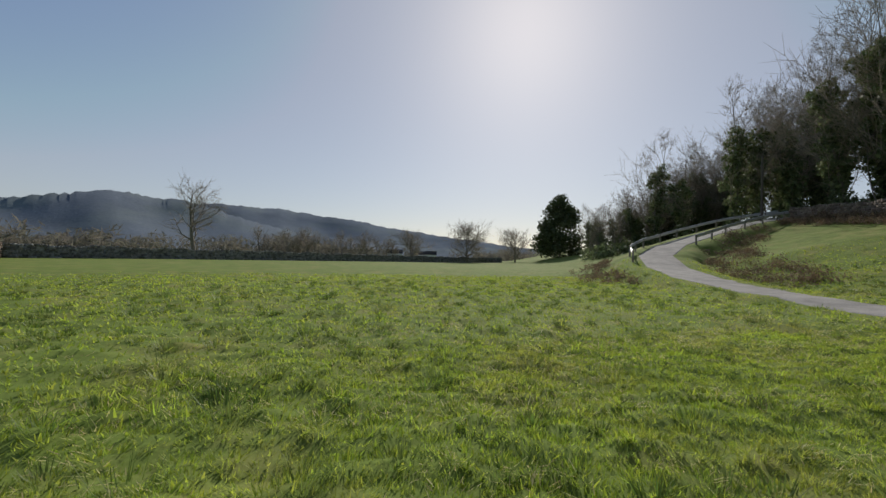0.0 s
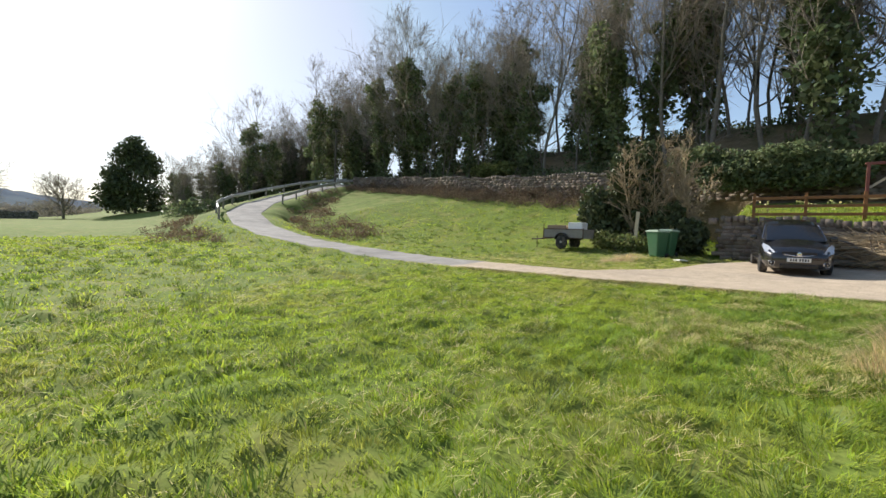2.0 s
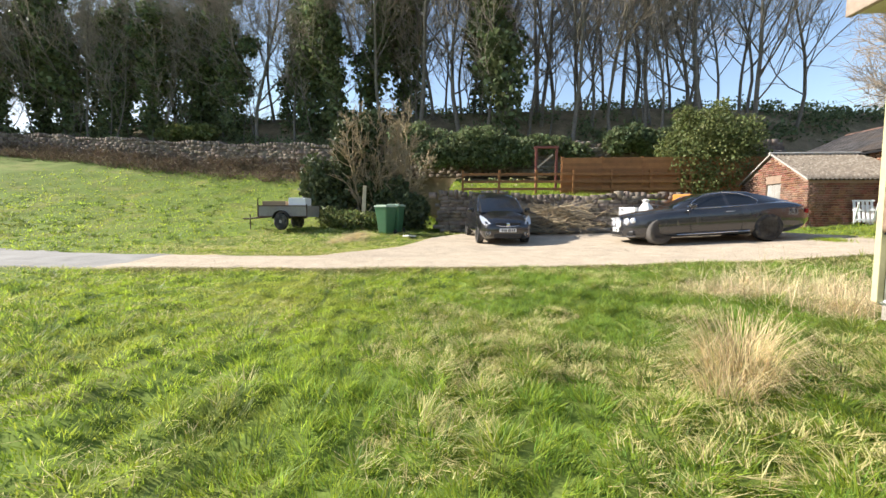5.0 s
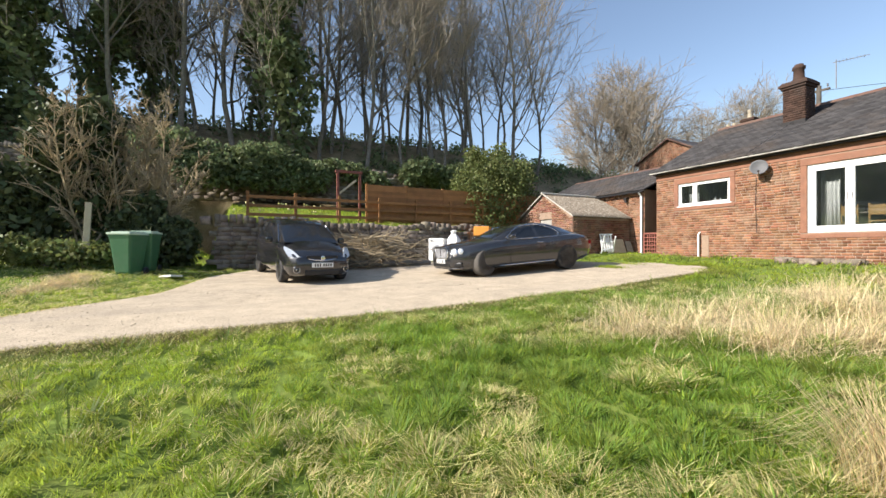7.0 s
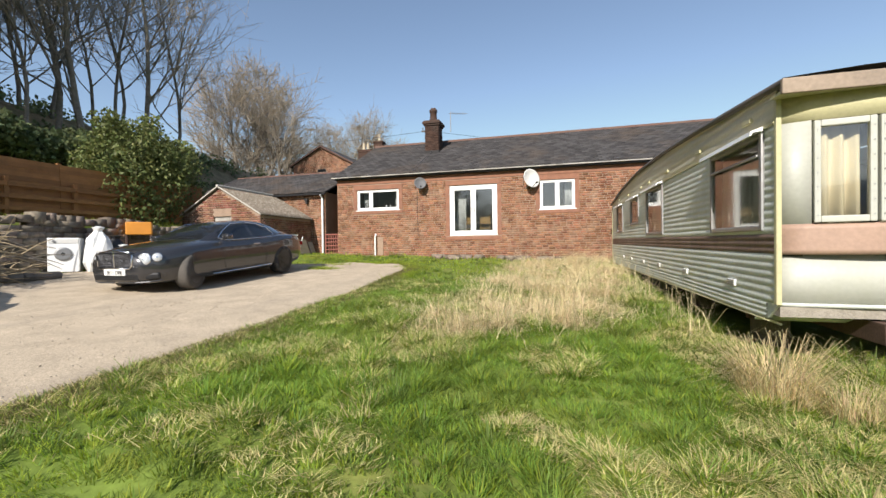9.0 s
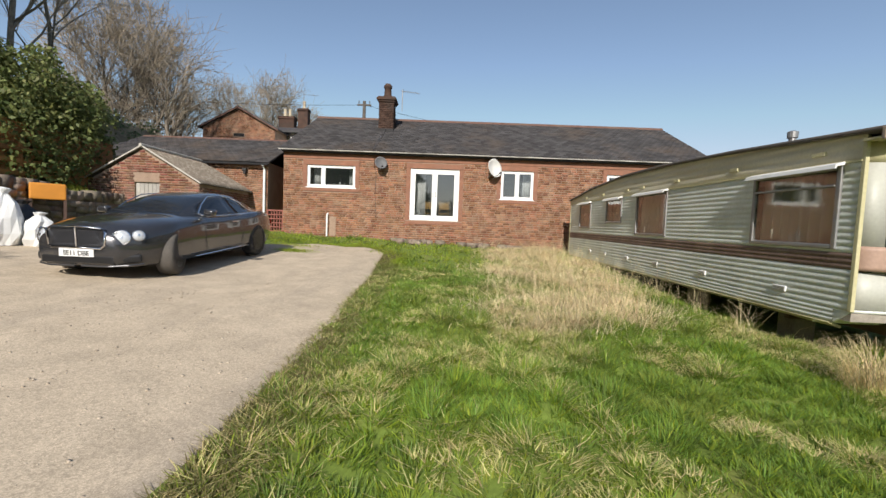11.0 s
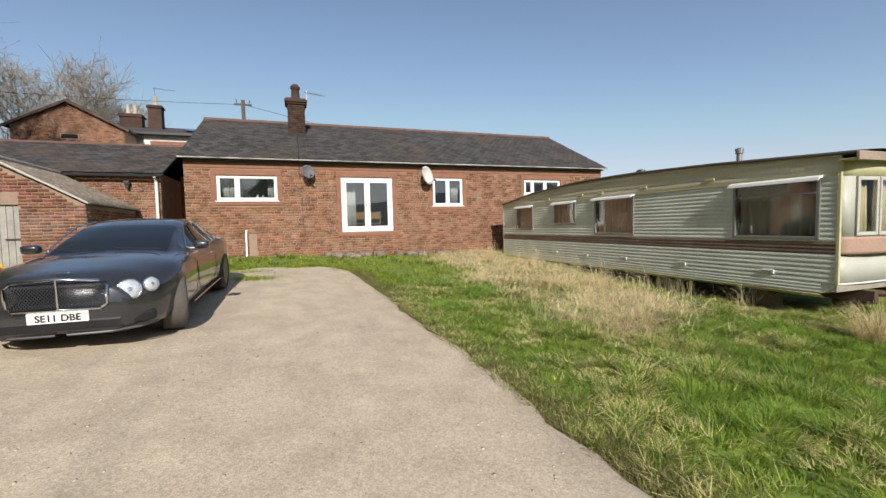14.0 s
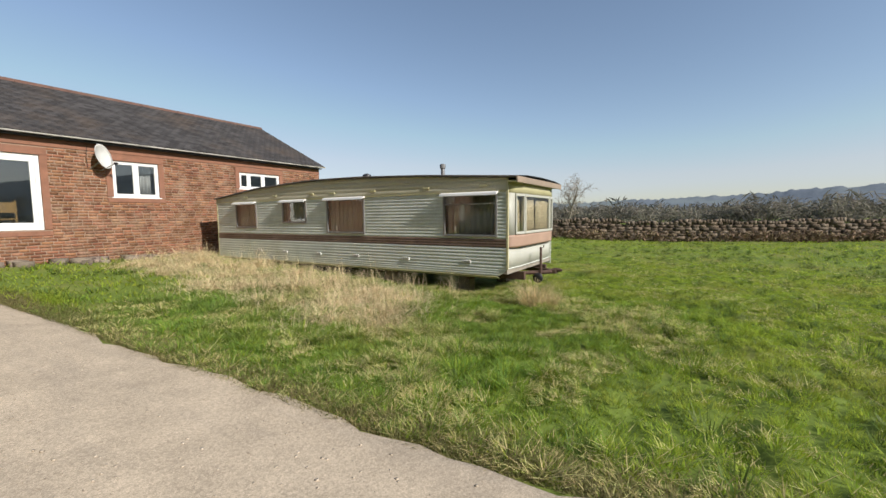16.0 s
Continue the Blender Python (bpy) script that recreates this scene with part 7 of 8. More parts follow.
M_GRASS = leaf_mat("grass_blade", (0.34, 0.43, 0.052), var=0.3, hue=0.02, trans=0.6, rough=0.6, other=(0.4, 0.37, 0.1))
M_LUSH = leaf_mat("lush_grass_blade", (0.235, 0.355, 0.065), var=0.35, hue=0.02, trans=0.55, rough=0.5, other=(0.3, 0.31, 0.09))
M_YTWIG = mat("yellow_twigs", (0.38, 0.3, 0.19), 0.9, var=0.25, bump=0, spec=0.1)
M_WOODS = leaf_mat("far_bare_wood", (0.19, 0.175, 0.14), var=0.18, trans=0.4, rough=0.95)

# bare woodland trees, a few shapes shared by many
variants = []
for i in range(5):
    (bv, bf), (tv, tf), tk, tips = grow(100 + i, 15.5 + 1.2 * i, nb=20, sub=8, twig=4, rad=0.12 + 0.014 * i, first=0.13 + 0.05 * (i % 3), wide=0.34 + 0.05 * (i % 2), up=1.25, twist=0.14)
    variants.append((mesh_from("trunk", bv, bf, M_BARK, True), mesh_from("crown", tv, tf, M_TWIG), tk, tips))


def bare_tree(x, y, v, rz, s=1.0, z=None, label="tall bare deciduous tree on a wooded bank", group="bare trees of the wood"):
    t = empty("tree", label=label, category="tree", group=group)
    t.matrix_world = Matrix.Translation((x, y, (ground_at(x, y) if z is None else z) - 0.15)) @ Matrix.Rotation(radians(rz), 4, 'Z') @ Matrix.Diagonal((s, s, s, 1))
    under(new("trunk", variants[v][0]), t)
    under(new("crown", variants[v][1]), t)
    return t


ivy_meshes = []
for i in range(4):
    _, _, tk, tips = variants[i][0], variants[i][1], variants[i][2], variants[i][3]
    r = np.random.default_rng(40 + i)
    lob = []
    for k in range(1, 10):
        p = tk[k]
        w = (0.6 + 0.9 * math.sin(k / 10.5 * math.pi)) * r.uniform(0.7, 1.3)
        lob.append((p[0], p[1], p[2], w, w, 1.1))
        for _ in range(2):
            a, o = r.uniform(0, 6.28), r.uniform(0.7, 1.7)
            if 3 < k < 9:
                lob.append((p[0] + math.cos(a) * o, p[1] + math.sin(a) * o, p[2] + r.uniform(-0.3, 0.9), r.uniform(0.6, 1.2), r.uniform(0.6, 1.2), r.uniform(0.5, 0.9)))
    pts = clumps(60 + i, 3000, lob, 0.3)
    v, f = leaf_quads(pts, 0.22, 70 + i)
    ivy_meshes.append(mesh_from("ivy", v, f, M_IVY))


def ivy_tree(x, y, v, rz, s=1.0, z=None):
    t = bare_tree(x, y, v, rz, s, z=z, label="bare tree thickly clad in dark green ivy", group="ivy-clad trees of the wood")
    under(new("ivy", ivy_meshes[v]), t, "dense dark ivy leaves")
    return t


r = np.random.default_rng(21)
k = 0
for y in np.arange(-30, 66, 2.1):
    for row in range(2):
        yy = y + r.uniform(-0.9, 0.9)
        xx = float(wall_line(yy)) + (3.5 + row * 4.5) + r.uniform(-1.6, 1.6)
        dark = (yy > 10 and r.uniform() < 0.78) or (-1 < yy < 10 and r.uniform() < 0.4)
        if (44 < yy < 56 and xx < 50) or yy < -16.5 - 3.5 * row:
            continue
        s = r.uniform(0.75, 1.08) * (0.92 if yy < -18 else 1.0)
        if dark:
            ivy_tree(xx, yy, int(r.integers(0, 4)), r.uniform(0, 360), s * 0.98)
        else:
            bare_tree(xx, yy, int(r.integers(0, 5)), r.uniform(0, 360), s)
        k += 1
# belt of trees beyond the ramp
for i in range(54):
    t = i / 53
    x, y = 22 + 36 * t + r.uniform(-1.5, 2), 70 + 16 * math.sin(t * 2.6) - 10 * t + r.uniform(-5, 9)
    s = (0.5 + 0.64 * t) * r.uniform(0.8, 1.15)
    zz = 1.4 + 6.5 * t
    (ivy_tree if r.uniform() < 0.6 else bare_tree)(x, y, int(r.integers(0, 4)), r.uniform(0, 360), s, z=zz)
for x, y, s in ((38.5, 60.8, 1.0), (41.5, 60.0, 1.05), (45, 57.8, 0.8), (39.5, 45.5, 0.72), (41, 42, 0.9), (34, 73, 1.0), (36.5, 70, 0.85), (47, 62, 0.95)):
    ivy_tree(x, y, int(r.integers(0, 4)), r.uniform(0, 360), s)
# more bare trees on the bank above the yard
for i in range(16):
    yy = -16.5 + i * 1.65 + r.uniform(-0.5, 0.5)
    bare_tree(float(wall_line(yy)) + r.uniform(4.5, 11), yy, int(r.integers(0, 5)), r.uniform(0, 360), r.uniform(0.75, 1.02))
# thin saplings among the trunks
(bv, bf), (tv, tf), _, _ = grow(160, 9.0, nb=12, sub=5, twig=2, rad=0.06, first=0.12, wide=0.3, up=1.6, sides=(5, 3, 3, 3))
sap = (mesh_from("trunk", bv, bf, M_BARK), mesh_from("crown", tv, tf, M_TWIG))
for i in range(34):
    yy = r.uniform(-15, 40)
    xx = float(wall_line(yy)) + r.uniform(1.5, 11)
    if 42 < yy < 56:
        continue
    t = empty("sapling", label="thin bare sapling in a wood", category="tree", group="saplings of the wood")
    sc = r.uniform(0.6, 1.25)
    t.matrix_world = Matrix.Translation((xx, yy, ground_at(xx, yy) - 0.1)) @ Matrix.Rotation(r.uniform(0, 6.28), 4, 'Z') @ Matrix.Diagonal((sc, sc, sc, 1))
    under(new("trunk", sap[0]), t)
    under(new("crown", sap[1]), t)
lob = []
for i in range(90):
    t = i / 89
    lob.append((22.5 + 36 * t + r.uniform(-1.5, 2), 66 + 16 * math.sin(t * 2.6) - 10 * t + r.uniform(-3, 6), 1.8 + 6.5 * t + r.uniform(-0.5, 1.5), r.uniform(1.6, 3), r.uniform(1.6, 3), r.uniform(1.4, 2.8)))
v, f = leaf_quads(clumps(171, 20000, lob, 0.2), 0.24, 172)
tagged(part_np("thicket", v, f, M_IVY, None), "dark evergreen thicket beyond the ramp", "thicket", kind="stuff")
# trees behind the houses
behind = []
for x, y, s, v in ((50, -47.5, 1.55, 1), (47, -48.5, 1.28, 3), (52.5, -45, 1.32, 0), (39, -55, 1.1, 2), (35.8, -57.5, 0.92, 4), (42.5, -53.5, 1.05, 1), (32.5, -58, 0.7, 2)):
    behind.append((x, y, s))

# spreading field trees
(bv, bf), (tv, tf), _, _ = grow(300, 10.5, nb=22, sub=9, twig=3, rad=0.34, first=0.22, wide=0.5, up=0.55, twist=0.2)
shapes = [(mesh_from("trunk", bv, bf, M_BARK, True), mesh_from("crown", tv, tf, M_TWIG))]
(bv, bf), (tv, tf), _, _ = grow(310, 10.5, nb=46, sub=12, twig=5, rad=0.2, first=0.1, wide=0.36, up=0.75, twist=0.16, thick=0.8, dome=True)
shapes.append((mesh_from("trunk", bv, bf, M_BARK, True), mesh_from("crown", tv, tf, M_TWIG)))
(bv, bf), (tv, tf), _, _ = grow(320, 6.2, nb=34, sub=9, twig=4, rad=0.26, first=0.12, wide=0.72, up=0.5, twist=0.2, thick=1.3, dome=True)
shapes.append((mesh_from("trunk", bv, bf, M_BARK, True), mesh_from("crown", tv, tf, M_TWIG)))
(bv, bf), (tv, tf), _, _ = grow(330, 7.0, nb=22, sub=7, twig=3, rad=0.26, first=0.12, wide=0.5, up=0.6, twist=0.2, thick=1.3, dome=True)
shapes.append((mesh_from("trunk", bv, bf, M_BARK, True), mesh_from("crown", tv, tf, M_TWIG)))


def field_tree(x, y, s, rz, z=None, shape=0):
    t = empty("tree", label="bare rounded tree behind the houses" if shape == 1 else "bare spreading tree standing at a field wall", category="tree", group="bare trees behind the houses" if shape == 1 else "bare field trees")
    t.matrix_world = Matrix.Translation((x, y, (ground_at(x, y) if z is None else z) - 0.1)) @ Matrix.Rotation(radians(rz), 4, 'Z') @ Matrix.Diagonal((s, s, s, 1))
    under(new("trunk", shapes[shape][0]), t)
    under(new("crown", shapes[shape][1]), t)


field_tree(-38.4, 57.2, 0.98, 0)
for i, (x, y, s) in enumerate(behind):
    field_tree(x, y, s * 1.45, i * 70, 3.0, 1)
field_tree(-44.4, -13.3, 0.82, 60, None, 3)
field_tree(1.0, 102, 1.2, 120, None, 2)
field_tree(-12.7, 101, 0.9, 200, None, 2)
field_tree(14.5, 118, 1.1, 250, None, 2)

# dark conifer at the end of the field
con = empty("conifer_tree", (24.4, 106, ground_at(24.4, 106)), label="dense dark evergreen tree at the field's end", category="tree")
r = np.random.default_rng(3)
lob = []
for kk in range(24):
    a = kk * 0.9
    lob.append((math.cos(a) * 3.9, math.sin(a) * 3.9, 1.2 + 1.5 * (kk % 3), 1.9, 1.9, 1.5))
for kk in range(70):
    h = r.uniform(0.04, 1.0) ** 0.9
    w = 7.4 * (1 - h) ** 0.55 * min(1, 0.65 + h * 3)
    a = r.uniform(0, 6.28)
    lob.append((math.cos(a) * w * 0.72, math.sin(a) * w * 0.72, 0.8 + h * 14.6, 0.9 + w * 0.3, 0.9 + w * 0.3, 1.3))
v, f = leaf_quads(clumps(5, 13000, lob, 0.3), 0.32, 6)
part_np("crown", v, f, M_CONIF, con)
bm = bmesh.new()
tube(bm, [(0, 0, -0.3), (0, 0, 14)], 0.35, 8, 0.05)
part("trunk", bm, M_BARK, con)


def bush(x, y, z, lobes, n, size, material, label, name="shrub", seed=1, stems=8, group=""):
    b = empty(name, (x, y, z), label=label, category="shrub", group=group)
    v, f = leaf_quads(clumps(seed, n, lobes, 0.25), size, seed + 1)
    part_np("foliage", v, f, material, b)
    bm = bmesh.new()
    rr = np.random.default_rng(seed + 2)
    for _ in range(stems):
        L = lobes[int(rr.integers(0, len(lobes)))]
        q = Vector((L[0], L[1], L[2]))
        tube(bm, [(rr.normal(0, 0.1), rr.normal(0, 0.1), -0.15), q * 0.5 + Vector((rr.normal(0, 0.1), rr.normal(0, 0.1), 0)), q], 0.05, 5, 0.012)
    part("stems", bm, M_BARK, b)
    return b


# conifer bushes and the willow by the bins
bush(23.2, 7.6, ground_at(23.2, 7.6), [(0, 0.3, 0.8, 0.7, 0.75, 0.95), (0.3, -0.5, 1.5, 0.6, 0.65, 1.2), (-0.2, 0.7, 1.1, 0.5, 0.55, 0.9), (0.2, -0.2, 2.3, 0.45, 0.5, 0.8), (0.4, -0.9, 2.6, 0.45, 0.5, 0.8), (0.5, -1.1, 1.1, 0.55, 0.6, 1.1)], 9000, 0.085, M_CONIF, "dark green upright conifer bush on a bank", seed=11).scale = (1.3, 1.35, 1.45)
bush(22.9, 4.7, ground_at(22.6, 4.9), [(0, 0, 0.6, 0.7, 0.75, 0.75), (0.1, 0.6, 0.8, 0.6, 0.55, 0.8), (0.2, 0.3, 1.4, 0.5, 0.5, 0.55), (0, -0.5, 0.6, 0.55, 0.5, 0.65)], 6500, 0.085, M_CONIF, "dark green dense conifer bush beside the bins", seed=14).scale = (1.1, 1.15, 1.2)
bush(21.9, 6.7, ground_at(21.9, 6.7), [(0, 0, 0.3, 0.7, 0.9, 0.45), (0.3, 0.9, 0.4, 0.6, 0.7, 0.5), (-0.2, -0.8, 0.3, 0.5, 0.6, 0.4)], 2500, 0.07, M_LAUREL, "low pale green garden plants by a post", seed=17)
wil = empty("willow_shrub", (23.6, 6.1, ground_at(23.6, 6.1)), label="bare yellowish willow shrub with many fine stems", category="shrub")
rr = np.random.default_rng(9)
for i in range(14):
    (bv, bf), (tv, tf), _, _ = grow(500 + i, rr.uniform(3.2, 4.9), lean=1.3, nb=14, sub=6, twig=3, rad=0.05, first=0.18, wide=0.28, up=1.2, sides=(5, 3, 3, 3))
    m = Matrix.Translation((rr.normal(0, 0.5), rr.normal(0, 0.75), 0)) @ Matrix.Rotation(rr.uniform(0, 6.28), 4, 'Z')
    for nm, (vv, ff), mt in (("stem", (bv, bf), M_YTWIG), ("twigs", (tv, tf), M_YTWIG)):
        ob = new(nm, mesh_from(nm, vv, ff, mt))
        ob.parent = wil
        ob.matrix_local = m
ob = part("old_post", boxes([((-0.07, -0.07, -0.2), (0.07, 0.07, 1.75))], 0.012), M_BOARD, None)
ob.matrix_world = pose(21.8, 6.15, ground_at(21.8, 6.15), 3, -2, 10)
tagged(ob, "weathered pale wooden post among shrubs", "post")
# laurel by the shed
bush(24.9, -8.6, 1.6, [(0, 0, 2.2, 1.6, 1.6, 1.5), (-0.3, 1.0, 2.4, 1.2, 1.2, 1.2), (0.2, -1.2, 2.5, 1.3, 1.3, 1.3), (0, 0.2, 3.7, 1.3, 1.3, 1.0), (-0.5, -0.6, 3.2, 1.1, 1.2, 1.1), (-0.4, 0.4, 1.2, 1.2, 1.5, 1.0), (0, -1.9, 1.6, 1.1, 1.1, 1.3), (-0.2, 1.7, 2.9, 0.6, 0.6, 0.7), (0.1, 0.9, 4.3, 0.5, 0.6, 0.6), (-0.3, -1.7, 3.6, 0.6, 0.5, 0.8), (0, -0.5, 4.6, 0.5, 0.4, 0.6)], 30000, 0.065, M_LAUREL, "large rounded evergreen laurel bush beside a shed", seed=23, stems=14)


def ivy_mass(x, pts, n, label, seed, material=None, size=0.11):
    b = empty("ivy_mass", label=label, category="ivy", group="ivy on the old wall")
    v, f = leaf_quads(clumps(seed, n, pts, 0.3), size, seed + 1)
    part_np("foliage", v, f, material or M_IVY, b)


ivy_mass(0, [(29.6 + 0.3 * math.sin(i), 6.0 - i * 1.0, 6.0 - 0.07 * i + 0.25 * math.sin(i * 1.7), 0.9, 0.9, 0.9 - 0.03 * i) for i in range(11)] + [(29.0, 4.5 - i * 0.9, 5.0, 0.6, 0.8, 0.8) for i in range(7)], 15000, "thick dark ivy hanging over an old wall", 31)
ivy_mass(0, [(28.8, -6.0 - i * 0.8, 5.6 + 0.2 * math.sin(i * 2), 0.8, 0.8, 0.75) for i in range(5)], 6000, "dark ivy growing on an old wall", 33)
ivy_mass(0, [(35.5 + i * 0.1, 22 + i * 0.7, 7.7, 0.8, 0.9, 0.7) for i in range(6)], 3500, "pale green shrub behind an old wall", 35, M_LAUREL, 0.16)
# undergrowth on the bank between the trees and brambles under the wall
r = np.random.default_rng(77)
lob = []
for _ in range(240):
    y = r.uniform(-32, 60)
    x = float(wall_line(y)) + r.uniform(0.5, 13)
    lob.append((x, y, ground_at(x, y) + 0.2, r.uniform(0.6, 1.8), r.uniform(0.6, 1.8), r.uniform(0.3, 0.9)))
v, f = leaf_quads(clumps(78, 34000, lob, 0.2), 0.13, 79)
tagged(part_np("undergrowth", v, f, M_IVY, None), "dark ivy and bramble undergrowth on a wooded bank", "undergrowth", kind="stuff")
lob = []
for _ in range(230):
    y = r.uniform(8.5, 46)
    x = float(wall_line(y)) - r.uniform(0.4, 2.6)
    lob.append((x, y, ground_at(x, y) + 0.15, r.uniform(0.4, 0.9), r.uniform(0.5, 1.1), r.uniform(0.3, 0.75)))
for _ in range(130):
    y = r.uniform(7.5, 46)
    x = float(wall_line(y)) - r.uniform(0.2, 1.1)
    lob.append((x, y, ground_at(x, y) + 0.45, r.uniform(0.3, 0.6), r.uniform(0.5, 1.1), r.uniform(0.4, 0.85)))
for _ in range(120):
    t = r.uniform(0, 1)
    y = 22 + 22 * t
    x = np.interp(y, [22, 30, 36, 44], [18.5, 19.5, 22.5, 30]) + r.uniform(-1.0, 3.0)
    lob.append((x, y, ground_at(x, y) + 0.1, r.uniform(0.4, 0.9), r.uniform(0.4, 0.9), r.uniform(0.2, 0.6)))
for _ in range(60):
    y = r.uniform(24, 40)
    x = np.interp(y, [24, 34, 40], [11.5, 12.8, 15.0]) - abs(r.normal(0, 1.2))
    lob.append((x, y, ground_at(x, y) + 0.1, r.uniform(0.3, 0.8), r.uniform(0.3, 0.8), r.uniform(0.15, 0.5)))
v, f = leaf_quads(clumps(81, 46000, lob, 0.15), 0.10, 82, aspect=0.25)
tagged(part_np("brambles", v, f, M_BRAMBLE, None), "brown dead bracken and brambles under an old wall", "brambles", kind="stuff")
lob = [(x, y, ground_at(x, y) + 0.3, 1.0, 1.0, 0.5) for x, y in zip(r.uniform(-20, -14, 60), r.uniform(-14, 16, 60))]
lob = [(float(np.interp(q[1], [-28, -6, 12.8, 36.7], [-8, -15, -21.3, -44])) + 0.5, q[1], q[2], 0.7, 0.9, 0.5) for q in lob]
v, f = leaf_quads(clumps(83, 6000, lob, 0.2), 0.12, 84, aspect=0.3)
tagged(part_np("bracken", v, f, M_BRAMBLE, None), "brown bracken along a field wall", "bracken", kind="stuff")

# far hedges and woods
def far_wood(name, spots, n, size, label, seed, material=None):
    v, f = leaf_quads(clumps(seed, n, spots, 0.2), size, seed + 1, aspect=0.14)
    tagged(part_np(name, v, f, material or M_WOODS, None), label, "woodland", kind="stuff")


r = np.random.default_rng(90)
sp = []
for _ in range(150):
    az, d = radians(r.uniform(-128, -58)), r.uniform(75, 150)
    x, y = 10 + d * math.sin(az), d * math.cos(az)
    h = r.uniform(2.2, 4.6)
    sp.append((x, y, h * 0.55, r.uniform(3, 6), r.uniform(3, 6), h * 0.6))
far_wood("far_woodland", sp, 40000, 0.8, "distant grey-brown bare woodland beyond a field", 91)
sp = []
for _ in range(90):
    az, d = radians(r.uniform(-58, -18)), r.uniform(95, 175)
    h = r.uniform(2.5, 6)
    sp.append((d * math.sin(az), d * math.cos(az), h * 0.5 + 0.8, r.uniform(2, 5), r.uniform(2, 5), h * 0.55))
for _ in range(40):
    az, d = radians(r.uniform(-20, 16)), r.uniform(150, 230)
    h = r.uniform(3, 7)
    sp.append((d * math.sin(az), d * math.cos(az), h * 0.5 + 0.8, r.uniform(3, 6), r.uniform(3, 6), h * 0.55))
far_wood("far_hedges", sp, 22000, 0.9, "distant bare hedges and trees in a valley", 93)
for i in range(16):
    az, d = radians(-27 + i * 1.15), r.uniform(92, 118)
    x, y = d * math.sin(az), d * math.cos(az)
    field_tree(x, y, r.uniform(0.6, 0.85), r.uniform(0, 360), None, 3)
# scattered far houses
M_FARW = mat("far_white_wall", (0.7, 0.7, 0.68), 0.8, var=0.05, bump=0)
for az, d, w in ((-24, 190, 9), (-21, 205, 7), (-14, 230, 10), (-10, 215, 8), (-6, 240, 9), (-5, 225, 6), (-17, 240, 8)):
    a = radians(az)
    h = empty("far_house", (d * math.sin(a), d * math.cos(a), 1.2), az * -1, label="small distant white house in a valley", category="house", group="distant houses")
    part("wall", boxes([((-w / 2, -3, 0), (w / 2, 3, 3.2))]), M_FARW, h)
    bm = bmesh.new()
    prism(bm, [(-3.3, 3.1), (0, 5.2), (3.3, 3.1)], -w / 2 - 0.2, w / 2 + 0.2, 'X')
    part("roof", bm, M_SLATE, h)
pole(-14.5, 112, 1.0, 7.5, "wooden utility pole beyond a field")

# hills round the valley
# distance haze is painted into both colours, paler and bluer than the slopes
M_HILL = mat("hazed_hillside", (0.15, 0.175, 0.205), 0.95, var=0.2, scale=0.02, fine=0.35, bump=0.15, dist=2.0, stain=(0.2, 0.235, 0.21), stain_amt=0.6, stain_scale=0.008, spec=0.0)
AZ = [-180, -150, -125, -105, -90, -74, -62, -50.8, -42.4, -36, -31.5, -25, -17.9, -8.7, -3, 5, 14, 30, 60, 120, 180]
EL = [1.6, 1.8, 2.0, 1.9, 2.1, 2.7, 3.4, 4.7, 6.7, 6.2, 5.0, 3.6, 2.6, 2.0, 1.8, 1.5, 1.4, 1.5, 1.5, 1.5, 1.6]
EL2 = [1.6, 1.6, 1.6, 1.6, 1.6, 1.6, 1.6, 3, 4.5, 5.6, 6.0, 6.1, 5.2, 4.1, 3.3, 2.4, 1.6, 1.4, 1.4, 1.4, 1.6]
for nm, dist, el in (("hill_near", 620, EL), ("hill_far", 1150, EL2)):
    az = np.radians(np.arange(-180, 180.01, 0.4))
    e = np.radians(np.interp(np.degrees(az), AZ, el))
    top = np.tan(e) * dist
    top = top * (1 + 0.012 * np.sin(az * 40) + 0.008 * np.sin(az * 97 + 1))
    vs = []
    for t in np.linspace(0, 1, 9):
        dd = dist * (0.62 + 0.38 * t)
        zz = top * (t ** 1.6) - 2 + (np.random.default_rng(4).uniform(0, 3.0, len(az)) if t > 0.95 else 0) + 2.5 * np.sin(az * 31 + t * 9) * t * (1 - t)
        wob = 1 + 0.02 * np.sin(az * 23 + 5 * t)
        vs.append(np.stack([np.sin(az) * dd * wob, np.cos(az) * dd * wob, zz], -1))
    vs.append(np.stack([np.sin(az) * dist * 1.2, np.cos(az) * dist * 1.2, top * 0.7], -1))
    n = len(az)
    i = np.arange(n - 1)
    fc = np.concatenate([np.stack([i + k * n, i + 1 + k * n, i + 1 + (k + 1) * n, i + (k + 1) * n], -1) for k in range(9)])
    tagged(new(nm, mesh_from(nm, np.concatenate(vs), fc, M_HILL, True)), "distant wooded hills round the valley, painted in haze", "hill", kind="structure")


# ---- grass ----
WAYX, WAYY = np.array([1.6, 3.4, 5.8, 8.2, 11.4, 14.2, 16.0]), np.array([-0.3, 0.7, 1.7, 2.5, 3.4, 3.3, 2.3])


def patch(x, y, k, seed):
    """Soft noise from 0 to 1 over the plan."""
    v = np.zeros(np.shape(x))
    rr = np.random.default_rng(seed)
    for i in range(6):
        a, ph = rr.uniform(0, 6.28), rr.uniform(0, 6.28)
        kk = k * rr.uniform(0.6, 1.8)
        v = v + np.sin(kk * (x * math.cos(a) + y * math.sin(a)) + ph + 1.1 * np.sin(kk * 0.7 * (y * math.cos(a) - x * math.sin(a)) + ph))
    return np.clip(0.5 + v / 6, 0, 1)


